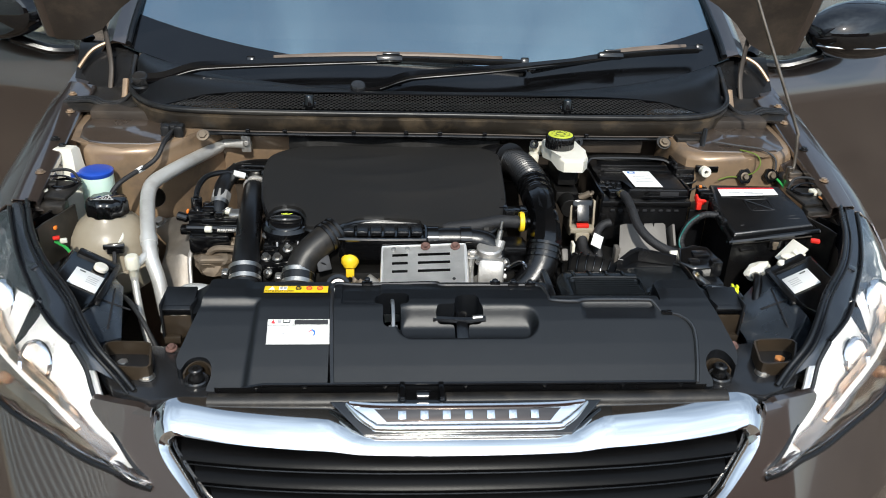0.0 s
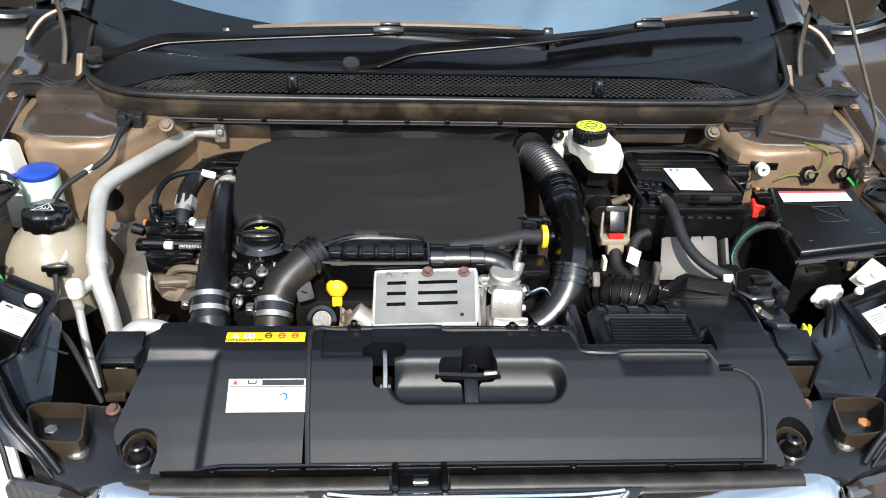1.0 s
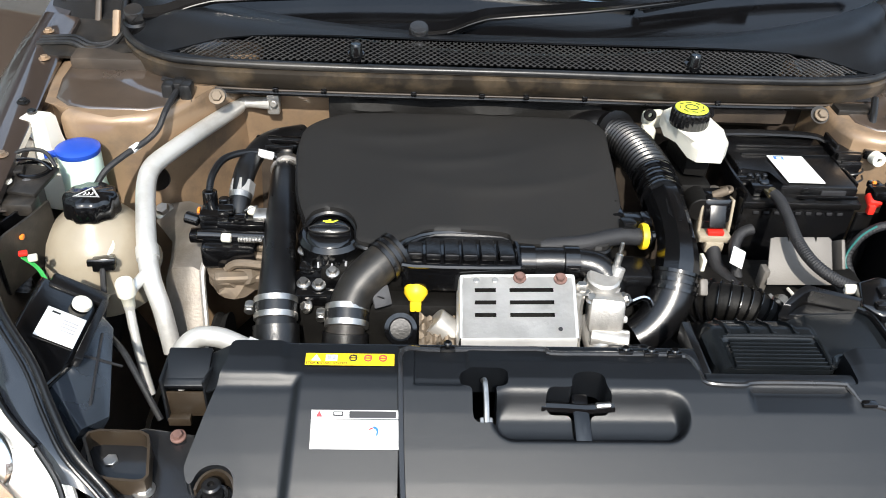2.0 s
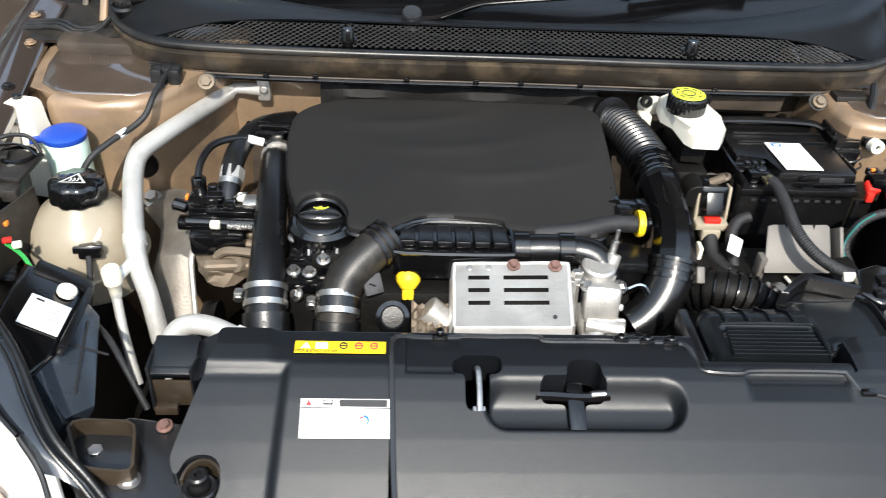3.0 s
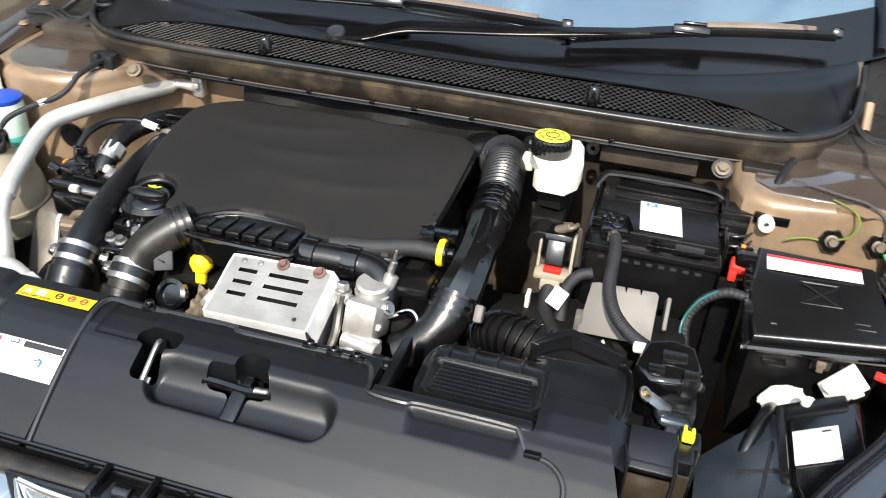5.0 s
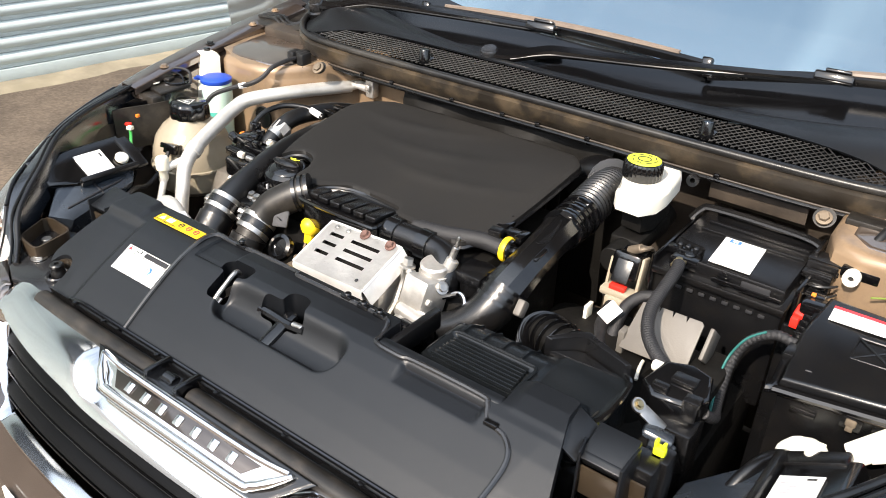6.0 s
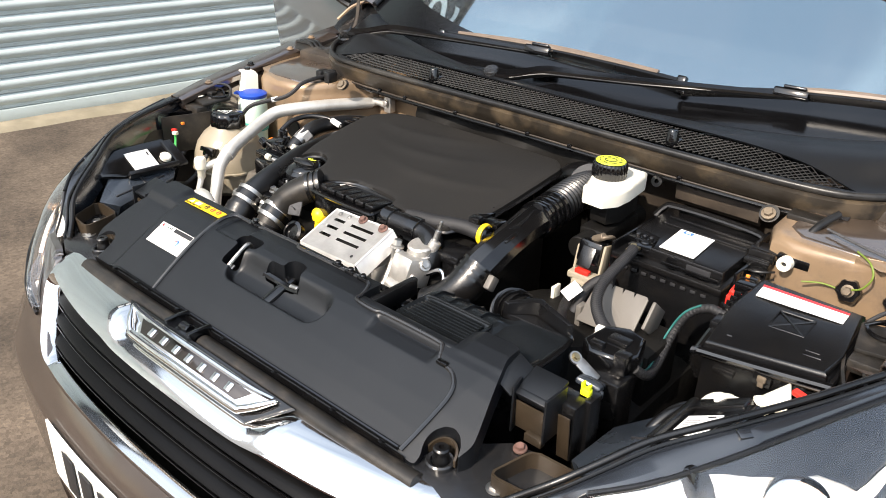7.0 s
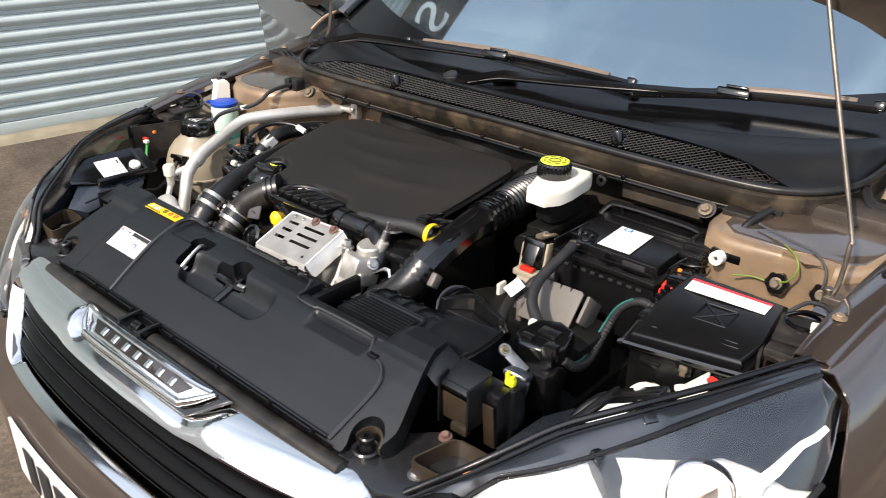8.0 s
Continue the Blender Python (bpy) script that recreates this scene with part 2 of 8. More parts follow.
SATIN = mat("satin_black_metal", (0.014, 0.0145, 0.016), 0.22, 0.0, 0.2, 12, 0.06, 500, ior=1.65, spot=(0.04, 0.034, 0.028), spot_amt=0.3, spot_scale=15)
# Darker bay paint; the mirrored dark bonnet is put into its base colour.
TOWERTOP = mat("darkened_tower_paint", (0.115, 0.084, 0.064), 0.30, 0.5, 0.12, 9, 0.04, 700, coat=1.0, coat_ior=2.2, spot=(0.07, 0.055, 0.045), spot_amt=0.5, spot_scale=11)
DASH = mat("dark_dashboard", (0.025, 0.025, 0.028), 0.7)


def asphalt():
    m = mat("worn_asphalt", (0.098, 0.077, 0.059), 0.86, 0.0, 0.32, 2.1, 0.9, 130, spot=(0.040, 0.031, 0.024), spot_amt=0.85, spot_scale=1.5)
    t = m.node_tree
    b = t.nodes["Principled BSDF"]
    old = b.inputs["Base Color"].links[0].from_socket
    co = t.nodes["Texture Coordinate"]
    v = t.nodes.new("ShaderNodeTexVoronoi")
    v.inputs["Scale"].default_value = 95
    t.links.new(co.outputs["Object"], v.inputs["Vector"])
    r = t.nodes.new("ShaderNodeValToRGB")
    r.color_ramp.elements[0].color, r.color_ramp.elements[1].color = (0.62, 0.6, 0.58, 1), (1.6, 1.55, 1.5, 1)
    t.links.new(v.outputs["Color"], r.inputs[0])
    mx = t.nodes.new("ShaderNodeMix")
    mx.data_type, mx.blend_type = "RGBA", "MULTIPLY"
    mx.inputs["Factor"].default_value = 0.8
    t.links.new(old, mx.inputs["A"])
    t.links.new(r.outputs[0], mx.inputs["B"])
    t.links.new(mx.outputs["Result"], b.inputs["Base Color"])
    return m


ASPHALT = asphalt()

# ---- mesh helpers ----
ORIGIN = {}


def thing(name, at, label, category, group="", kind=""):
    ob = new(name)
    ob.location = at
    ob.empty_display_size = 0.05
    ORIGIN[ob.name] = Vector(at)
    return tagged(ob, label, category, group, kind)


def link_mesh(name, bm, material, base, sharp=38):
    bmesh.ops.translate(bm, verts=bm.verts, vec=-base)
    bmesh.ops.recalc_face_normals(bm, faces=bm.faces)
    me = bpy.data.meshes.new(name)
    bm.to_mesh(me)
    bm.free()
    me.materials.append(material)
    me.shade_smooth()
    me.set_sharp_from_angle(angle=radians(sharp))
    return me


def part(name, bm, material, parent, label="", sharp=38):
    """Links a bmesh, given in world metres, as one mesh object under a thing or a part."""
    base = ORIGIN[parent.name]
    ob = new(name, link_mesh(name, bm, material, base, sharp))
    ob.parent = parent
    ORIGIN[ob.name] = base
    return tagged(ob, label)


def join(*bms):
    out = bms[0]
    for b in bms[1:]:
        me = bpy.data.meshes.new("tmp")
        b.to_mesh(me)
        b.free()
        out.from_mesh(me)
        bpy.data.meshes.remove(me)
    return out


def box(c, s, bev=0.003, rot=(0, 0, 0), seg=2, taper=1.0):
    bm = bmesh.new()
    bmesh.ops.create_cube(bm, size=1)
    for v in bm.verts:
        k = taper if v.co.z > 0 else 1.0
        v.co = Vector((v.co.x * s[0] * k, v.co.y * s[1] * k, v.co.z * s[2]))
    if bev:
        bmesh.ops.bevel(bm, geom=bm.edges, offset=min(bev, min(s) * 0.45), segments=seg, affect="EDGES", profile=0.5)
    bmesh.ops.transform(bm, matrix=pose(*c, *rot), verts=bm.verts)
    return bm


def prism(pts, z0, z1, bev=0.003, m=None, seg=2, ztop=None):
    """An upright slab over a plan outline; ztop(x, y) lays a slope on its upper face."""
    bm = bmesh.new()
    lo = [bm.verts.new((x, y, z0)) for x, y in pts]
    hi = [bm.verts.new((x, y, z1)) for x, y in pts]
    n = len(pts)
    bm.faces.new(lo[::-1])
    top = bm.faces.new(hi)
    for i in range(n):
        bm.faces.new((lo[i], lo[(i + 1) % n], hi[(i + 1) % n], hi[i]))
    if bev:
        bmesh.ops.bevel(bm, geom=list(top.edges), offset=bev, segments=seg, affect="EDGES", profile=0.5)
    if ztop:
        for v in bm.verts:
            v.co.z += ztop(v.co.x, v.co.y) * (1 if v.co.z > z0 + 1e-6 else 1)
    if m:
        bmesh.ops.transform(bm, matrix=m, verts=bm.verts)
    return bm


def spline(pts, per=6):
    p = [Vector(q) for q in pts]
    if len(p) < 3:
        return p
    out = []
    for i in range(len(p) - 1):
        a, b, c, d = p[max(i - 1, 0)], p[i], p[i + 1], p[min(i + 2, len(p) - 1)]
        for k in range(per):
            u = k / per
            out.append(0.5 * ((2 * b) + (c - a) * u + (2 * a - 5 * b + 4 * c - d) * u * u + (3 * b - a - 3 * c + d) * u ** 3))
    out.append(p[-1])
    return out


def tube(pts, r, n=12, per=6, ribs=0, rib=0.0, caps=True, flat=1.0, smooth=True):
    """A pipe along points; r: one radius or one for each point. ribs: rings along it."""
    path = spline(pts, per) if smooth else [Vector(q) for q in pts]
    m = len(path)
    if isinstance(r, (list, tuple)):
        rs = [float(np.interp(i / (m - 1) * (len(r) - 1), range(len(r)), r)) for i in range(m)]
    else:
        rs = [r] * m
    if ribs:
        dist = [0.0]
        for i in range(1, m):
            dist.append(dist[-1] + (path[i] - path[i - 1]).length)
        k = ribs * 4 + 1
        s = [dist[-1] * i / (k - 1) for i in range(k)]
        path = [Vector([float(np.interp(q, dist, [p[a] for p in path])) for a in range(3)]) for q in s]
        rs = [float(np.interp(q, dist, rs)) + (rib if i % 4 in (1, 2) else 0) for i, q in enumerate(s)]
        m = k
    bm = bmesh.new()
    tan0 = (path[1] - path[0]).normalized()
    ref = Vector((0, 0, 1)) if abs(tan0.z) < 0.9 else Vector((1, 0, 0))
    nrm = tan0.cross(ref).normalized()
    rings = []
    for i in range(m):
        tan = (path[min(i + 1, m - 1)] - path[max(i - 1, 0)]).normalized()
        nrm = (nrm - tan * nrm.dot(tan)).normalized()
        bi = tan.cross(nrm)
        rings.append([bm.verts.new(path[i] + (nrm * math.cos(2 * math.pi * k / n) + bi * flat * math.sin(2 * math.pi * k / n)) * rs[i]) for k in range(n)])
    for a, b in zip(rings, rings[1:]):
        for k in range(n):
            bm.faces.new((a[k], a[(k + 1) % n], b[(k + 1) % n], b[k]))
    if caps:
        bm.faces.new(rings[0][::-1])
        bm.faces.new(rings[-1])
    return bm


def lathe(profile, m=None, n=24, at=(0, 0, 0), flute=0, depth=0.0):
    """A turned shape from (radius, height) pairs; flute: grips round it."""
    bm = bmesh.new()
    rings = []
    for r, z in profile:
        if r < 1e-6:
            rings.append([bm.verts.new((0, 0, z))])
        else:
            rings.append([bm.verts.new(((r - (depth if flute and (k * flute // n) % 2 else 0)) * math.cos(2 * math.pi * k / n),
                                        (r - (depth if flute and (k * flute // n) % 2 else 0)) * math.sin(2 * math.pi * k / n), z)) for k in range(n)])
    for a, b in zip(rings, rings[1:]):
        for k in range(n):
            if len(a) == 1 and len(b) == 1:
                continue
            if len(a) == 1:
                bm.faces.new((a[0], b[k], b[(k + 1) % n]))
            elif len(b) == 1:
                bm.faces.new((a[k], a[(k + 1) % n], b[0]))
            else:
                bm.faces.new((a[k], a[(k + 1) % n], b[(k + 1) % n], b[k]))
    bmesh.ops.transform(bm, matrix=m if m else pose(*at), verts=bm.verts)
    return bm


def cyl(p0, p1, r, n=14, bev=0.0015):
    p0, p1 = Vector(p0), Vector(p1)
    h = (p1 - p0).length
    q = (p1 - p0).to_track_quat("Z", "Y").to_matrix().to_4x4()
    return lathe([(0, 0), (r - bev, 0), (r, bev), (r, h - bev), (r - bev, h), (0, h)], Matrix.Translation(p0) @ q, n)


def lump(c, size, rough=0.2, rot=(0, 0, 0)):
    """An uneven wrapped shape."""
    bm = bmesh.new()
    bmesh.ops.create_icosphere(bm, subdivisions=3, radius=1.0)
    m = pose(*c, *rot)
    for v in bm.verts:
        k = 1 + rough * noise.noise(v.co * 1.7 + Vector(c) * 40) + 0.5 * rough * noise.noise(v.co * 4.1)
        v.co = m @ Vector([v.co[i] * size[i] * k for i in range(3)])
    return bm


def bolt(p, axis, r=0.007, h=0.006):
    """A hexagon head on a flange washer."""
    q = Vector(axis).to_track_quat("Z", "Y").to_matrix().to_4x4()
    m = Matrix.Translation(p) @ q
    a = lathe([(0, 0), (r * 1.5, 0), (r * 1.45, h * 0.3), (r * 1.05, h * 0.4), (0, h * 0.4)], m, 16)
    b = lathe([(0, h * 0.35), (r, h * 0.35), (r, h), (r * 0.9, h * 1.15), (0, h * 1.15)], m, 6)
    return join(a, b)


def loft(rows, thick=0.0, close=False):
    """A skin over rows of points; thick gives it a back."""
    bm = bmesh.new()
    g = [[bm.verts.new(p) for p in row] for row in rows]
    for a, b in zip(g, g[1:]):
        m = len(a)
        for k in range(m if close else m - 1):
            bm.faces.new((a[k], a[(k + 1) % m], b[(k + 1) % m], b[k]))
    if thick:
        bmesh.ops.recalc_face_normals(bm, faces=bm.faces)
        bmesh.ops.solidify(bm, geom=bm.faces, thickness=thick)
    return bm


def sheet(x0, x1, y0, y1, step, fz, inside=None, skirt=0.01, relax=0):
    """A pressed or moulded panel: a fine sheet at height fz(x, y), cut where inside() is false, with a turned-down rim."""
    nx, ny = max(2, round((x1 - x0) / step)), max(2, round((y1 - y0) / step))
    bm = bmesh.new()
    vs = {}

    def vert(i, j):
        if (i, j) not in vs:
            x, y = x0 + (x1 - x0) * i / nx, y0 + (y1 - y0) * j / ny
            vs[i, j] = bm.verts.new((x, y, fz(x, y)))
        return vs[i, j]

    for i in range(nx):
        for j in range(ny):
            x, y = x0 + (x1 - x0) * (i + 0.5) / nx, y0 + (y1 - y0) * (j + 0.5) / ny
            if inside is None or inside(x, y):
                bm.faces.new((vert(i, j), vert(i + 1, j), vert(i + 1, j + 1), vert(i, j + 1)))
    rims = {}
    for e in bm.edges:
        if relax and len(e.link_faces) == 1:
            for p, q in (tuple(e.verts), tuple(e.verts)[::-1]):
                rims.setdefault(p, []).append(q)
    for k in range(relax):      # a cut edge runs smooth, not in steps
        moved = {v: (v.co * 2 + n[0].co + n[1].co) / 4 for v, n in rims.items() if len(n) == 2}
        for v, co in moved.items():
            v.co = (co.x, co.y, fz(co.x, co.y))
    if skirt:
        rim = [e for e in bm.edges if len(e.link_faces) == 1]
        ext = bmesh.ops.extrude_edge_only(bm, edges=rim)
        for v in ext["geom"]:
            if isinstance(v, bmesh.types.BMVert):
                v.co.z -= skirt
    return bm


def perforated(m, w, h, holes, t=0.0015, nx=None, ny=None):
    """A plate w by h with real rectangular slots (x0, y0, x1, y1), on the pose m."""
    xs = sorted({0, w, *[round(q, 5) for o in holes for q in (o[0], o[2])]})
    ys = sorted({0, h, *[round(q, 5) for o in holes for q in (o[1], o[3])]})
    bm = bmesh.new()
    vs = {}

    def vert(x, y):
        if (x, y) not in vs:
            vs[x, y] = bm.verts.new((x, y, 0))
        return vs[x, y]

    for x0, x1 in zip(xs, xs[1:]):
        for y0, y1 in zip(ys, ys[1:]):
            cx, cy = (x0 + x1) / 2, (y0 + y1) / 2
            if not any(o[0] < cx < o[2] and o[1] < cy < o[3] for o in holes):
                bm.faces.new((vert(x0, y0), vert(x1, y0), vert(x1, y1), vert(x0, y1)))
    bmesh.ops.solidify(bm, geom=bm.faces, thickness=t)
    bmesh.ops.transform(bm, matrix=m, verts=bm.verts)
    return bm


def plane_pose(o, xdir, ydir):
    """A pose with its origin at o, x along xdir and y near ydir."""
    x = Vector(xdir).normalized()
    z = x.cross(Vector(ydir)).normalized()
    y = z.cross(x)
    m = Matrix((x, y, z)).transposed().to_4x4()
    m.translation = Vector(o)
    return m


def text_mesh(s, size, m, depth=0.0006):
    c = bpy.data.curves.new("text", "FONT")
    c.body, c.size, c.extrude, c.align_x, c.align_y = s, size, depth, "CENTER", "CENTER"
    ob = bpy.data.objects.new("text", c)
    scene.collection.objects.link(ob)
    me = bpy.data.meshes.new_from_object(ob.evaluated_get(bpy.context.evaluated_depsgraph_get()))
    bpy.data.objects.remove(ob)
    bm = bmesh.new()
    bm.from_mesh(me)
    bpy.data.meshes.remove(me)
    bmesh.ops.transform(bm, matrix=m, verts=bm.verts)
    return bm


def lerp(a, b, u):
    return a + (b - a) * u


def smooth(a, b, x):
    u = min(1.0, max(0.0, (x - a) / (b - a)))
    return u * u * (3 - 2 * u)


def lerp_pts(pts, n):
    """n points evenly along a smooth curve through pts."""
    p = spline(pts, 12)
    d = [0.0]
    for a, b in zip(p, p[1:]):
        d.append(d[-1] + (b - a).length)
    return [Vector([float(np.interp(d[-1] * i / (n - 1), d, [q[k] for q in p])) for k in range(3)]) for i in range(n)]


# ---- yard: ground, shutter, walls ----
gb = bmesh.new()
bmesh.ops.create_grid(gb, x_segments=8, y_segments=8, size=1500)
ground = new("ground", link_mesh("ground", gb, ASPHALT, Vector((0, 0, 0))))
tagged(ground, "worn brown-grey asphalt yard with dark damp patches", "ground", kind="structure")

WALL_O, WALL_D = Vector((-3.60, 1.82, 0)), Vector((0.150, 0.989, 0)).normalized()
WALL_N = Vector((WALL_D.y, -WALL_D.x, 0))      # towards the car
WALLM = Matrix((WALL_D, Vector((0, 0, 1)), WALL_N)).transposed().to_4x4()   # x along the wall, y up, z out of it
WALLM.translation = WALL_O

shutter = thing("roller_shutter", (WALL_O.x, WALL_O.y, 0), "pale grey-blue steel roller shutter, closed to the ground", "shutter", kind="structure")
PITCH, L0, L1 = 0.0815, -6.0, 4.2
prof = []
for k in range(9):
    a = k / 8
    prof.append((0.019 + a * (PITCH - 0.024), 0.006 + 0.017 * math.sin(math.pi * a) ** 0.8))
prof += [(PITCH - 0.004, 0.0), (PITCH - 0.004, -0.012), (0.0, -0.012), (0.0, 0.004), (0.003, 0.0075), (0.009, 0.0075), (0.010, 0.006), (0.011, 0.0075), (0.017, 0.0075)]
sb = bmesh.new()
ends = [[sb.verts.new((x, y, z)) for y, z in prof] for x in (L0, L1)]
for k in range(len(prof)):
    sb.faces.new((ends[0][k], ends[0][(k + 1) % len(prof)], ends[1][(k + 1) % len(prof)], ends[1][k]))
sb.faces.new(ends[0][::-1])
sb.faces.new(ends[1])
bmesh.ops.recalc_face_normals(sb, faces=sb.faces)
slat_me = bpy.data.meshes.new("slat")
sb.to_mesh(slat_me)
sb.free()
slat_me.materials.append(SHUTTER)
slat_me.shade_smooth()
slat_me.set_sharp_from_angle(angle=radians(30))
for k in range(42):
    s = new("slat", slat_me)
    s.parent = shutter
    s.matrix_local = Matrix.Translation(-WALL_O) @ WALLM @ Matrix.Translation((0, 0.080 + k * PITCH, 0.0))
rail = box(((L0 + L1) / 2, 0.041, 0.008), (L1 - L0, 0.074, 0.024), 0.004)
bmesh.ops.transform(rail, matrix=WALLM, verts=rail.verts)
part("bottom_rail", rail, SHUTTER, shutter, "flat grey bottom rail")

wb = join(box(((L0 + L1) / 2, 3.80, -0.15), (L1 - L0, 0.60, 0.3), 0), box((L0 - 2, 2.05, -0.15), (4, 4.10, 0.3), 0), box((L1 + 3.0, 2.05, -0.15), (6, 4.10, 0.3), 0))
bmesh.ops.transform(wb, matrix=WALLM, verts=wb.verts)
fascia = thing("sign_fascia", (WALL_O.x, WALL_O.y, 3.5), "black fascia board with large white lettering above the shutter", "sign")
fbm = join(box((0.2, 3.80, 0.04), (7.0, 0.58, 0.08), 0.006), box((0.2, 4.10, 0.05), (7.1, 0.03, 0.12), 0.004))
bmesh.ops.transform(fbm, matrix=WALLM, verts=fbm.verts)
part("board", fbm, PLASTIC, fascia)
part("lettering", text_mesh("S", 0.62, WALLM @ pose(0.42, 3.79, 0.085), 0.004), PAPER, fascia, "large white letter")
for lx, lw, lh in ((-0.05, 0.10, 0.36), (-0.42, 0.30, 0.36), (-0.86, 0.34, 0.36), (0.95, 0.34, 0.36), (1.40, 0.30, 0.36)):
    lb = box((lx, 3.79, 0.085), (lw, lh, 0.008), 0.002)
    bmesh.ops.transform(lb, matrix=WALLM, verts=lb.verts)
    part("sign_bar", lb, PAPER, fascia)
wall = new("wall_west", link_mesh("wall_west", wb, WALLMAT, Vector((0, 0, 0))))
tagged(wall, "plain pale rendered wall round the roller shutter", "wall", kind="structure")

# Unseen wall, added so the chrome mirrors a red-brown tone.
front_wall = new("wall_south", link_mesh("wall_south", join(box((-2.0, -15.0, 2.3), (46, 0.3, 4.6), 0), box((-2.0, -14.9, 4.66), (46.2, 0.6, 0.12), 0.01)), BRICKWALL, Vector((0, 0, 0))))
tagged(front_wall, "unseen plain red-brown wall, added for the chrome's reflections", "wall", kind="structure")

def sill_z(x, y):
    return 0.018 - 0.03 * smooth(0.11, 0.20, y + 0.05 * noise.noise(Vector((x * 2.3, 1, 4)))) + 0.006 * noise.noise(Vector((x * 3, y * 9, 0)))
kb = sheet(L0 - 1, L1 + 1, 0.0, 0.26, 0.06, sill_z, skirt=0.05)
sw = Matrix((WALL_D, WALL_N, Vector((0, 0, 1)))).transposed().to_4x4()
sw.translation = WALL_O
bmesh.ops.transform(kb, matrix=sw, verts=kb.verts)
kerb = new("kerb", link_mesh("kerb", kb, CONCRETE, Vector((0, 0, 0))))
tagged(kerb, "worn buff concrete sill along the foot of the shutter", "kerb", kind="structure")

# ---- car body ----
car = thing("car", (0, 0, 0), "dark brown metallic hatchback, bonnet propped up, front doors open", "car")


PLAN = spline([(-0.15, -0.211, 0), (0, -0.215, 0), (0.15, -0.211, 0), (0.30, -0.196, 0), (0.45, -0.165, 0), (0.55, -0.135, 0), (0.65, -0.083, 0), (0.73, -0.022, 0), (0.80, 0.062, 0), (0.845, 0.15, 0), (0.875, 0.26, 0), (0.89, 0.37, 0)], 40)
PLAN_X, PLAN_Y = [p.x for p in PLAN], [p.y for p in PLAN]
front = [p for p in PLAN if p.x >= -1e-6]
PLAN_U = [0.0]
for p, q in zip(front, front[1:]):
    PLAN_U.append(PLAN_U[-1] + (q - p).length)


def plan_y(x):
    return float(np.interp(abs(x), PLAN_X, PLAN_Y))


def skin_y(x, z):
    return plan_y(x) + 0.55 * max(0.0, z - 0.6) + 0.12 * max(0.0, 0.5 - z)


def in_poly(x, y, poly):
    c = False
    for (x0, y0), (x1, y1) in zip(poly, poly[1:] + poly[:1]):
        if (y0 > y) != (y1 > y) and x < (x1 - x0) * (y - y0) / (y1 - y0) + x0:
            c = not c
    return c


LAMP_XZ = [(0.448, 0.690), (0.507, 0.716), (0.563, 0.722), (0.61, 0.735), (0.70, 0.735), (0.79, 0.738), (0.86, 0.765), (0.92, 0.93), (0.60, 0.93), (0.562, 0.80), (0.546, 0.772), (0.511, 0.745), (0.478, 0.712)]
GRILLE_XZ = [(0.0, 0.652), (0.20, 0.652), (0.322, 0.654), (0.345, 0.662), (0.378, 0.684), (0.412, 0.712), (0.437, 0.738), (0.455, 0.760), (0.462, 0.83), (0.0, 0.83)]


def bumper_keep(x, z):
    a = abs(x)
    if in_poly(a, z, GRILLE_XZ) or in_poly(a, z, LAMP_XZ) or (z > 0.788 and a < 0.56) or (z > 0.80 and a > 0.5):
        return False
    if z < 0.44 and a < 0.62 and z > 0.33:
        return False
    return True


def stand_up(bm):
    for v in bm.verts:
        v.co = Vector((v.co.x, v.co.z, v.co.y))
    return bm


def plan_x(u):
    return math.copysign(float(np.interp(abs(u), PLAN_U, [p.x for p in front])), u)


bump = sheet(-PLAN_U[-1], PLAN_U[-1], 0.24, 0.80, 0.0055, lambda u, z: 0.0, lambda u, z: bumper_keep(plan_x(u), z), skirt=-0.012, relax=10)
for v in bump.verts:
    x = plan_x(v.co.x)
    v.co = Vector((x, skin_y(x, v.co.y) + v.co.z, v.co.y))
part("front_bumper", bump, PAINT, car, "brown metallic front bumper")
part("lower_intake", stand_up(sheet(-0.66, 0.66, 0.31, 0.46, 0.02, lambda x, z: skin_y(x, z) + 0.04)), PLASTIC, car, "black lower air intake")


# number plate with bars for its characters
plate = part("number_plate", stand_up(sheet(-0.262, 0.262, 0.500, 0.611, 0.02, lambda x, z: plan_y(x) - 0.006, skirt=-0.004)), PLATEWHITE, car, "white front number plate with black characters")
xb = -0.262 + 0.068
for k in range(7):
    y = plan_y(xb + 0.02) - 0.009
    part("plate_bar", box((xb + 0.022, y, 0.5555), (0.040, 0.002, 0.077), 0.001, (0, 0, math.degrees(math.atan2(plan_y(xb + 0.04) - plan_y(xb), 0.04)))), INK, plate)
    xb += 0.061 if k != 3 else 0.094

# grille
BAND = [(0.0, 0.789, 0.0, 0.7495), (0.10, 0.789, 0.10, 0.7495), (0.20, 0.789, 0.20, 0.7495), (0.30, 0.7895, 0.30, 0.7495), (0.36, 0.790, 0.36, 0.7500), (0.400, 0.792, 0.395, 0.7505), (0.424, 0.7925, 0.409, 0.7505), (0.443, 0.789, 0.4175, 0.7490), (0.456, 0.780, 0.4215, 0.7455),
        (0.4615, 0.766, 0.4215, 0.740), (0.459, 0.750, 0.418, 0.733), (0.446, 0.730, 0.409, 0.722), (0.424, 0.708, 0.394, 0.705), (0.396, 0.685, 0.374, 0.684), (0.366, 0.666, 0.352, 0.667), (0.340, 0.656, 0.333, 0.6605), (0.318, 0.6525, 0.316, 0.6605), (0.25, 0.6520, 0.25, 0.6605), (0.12, 0.6520, 0.12, 0.6605), (0.0, 0.6520, 0.0, 0.6605)]


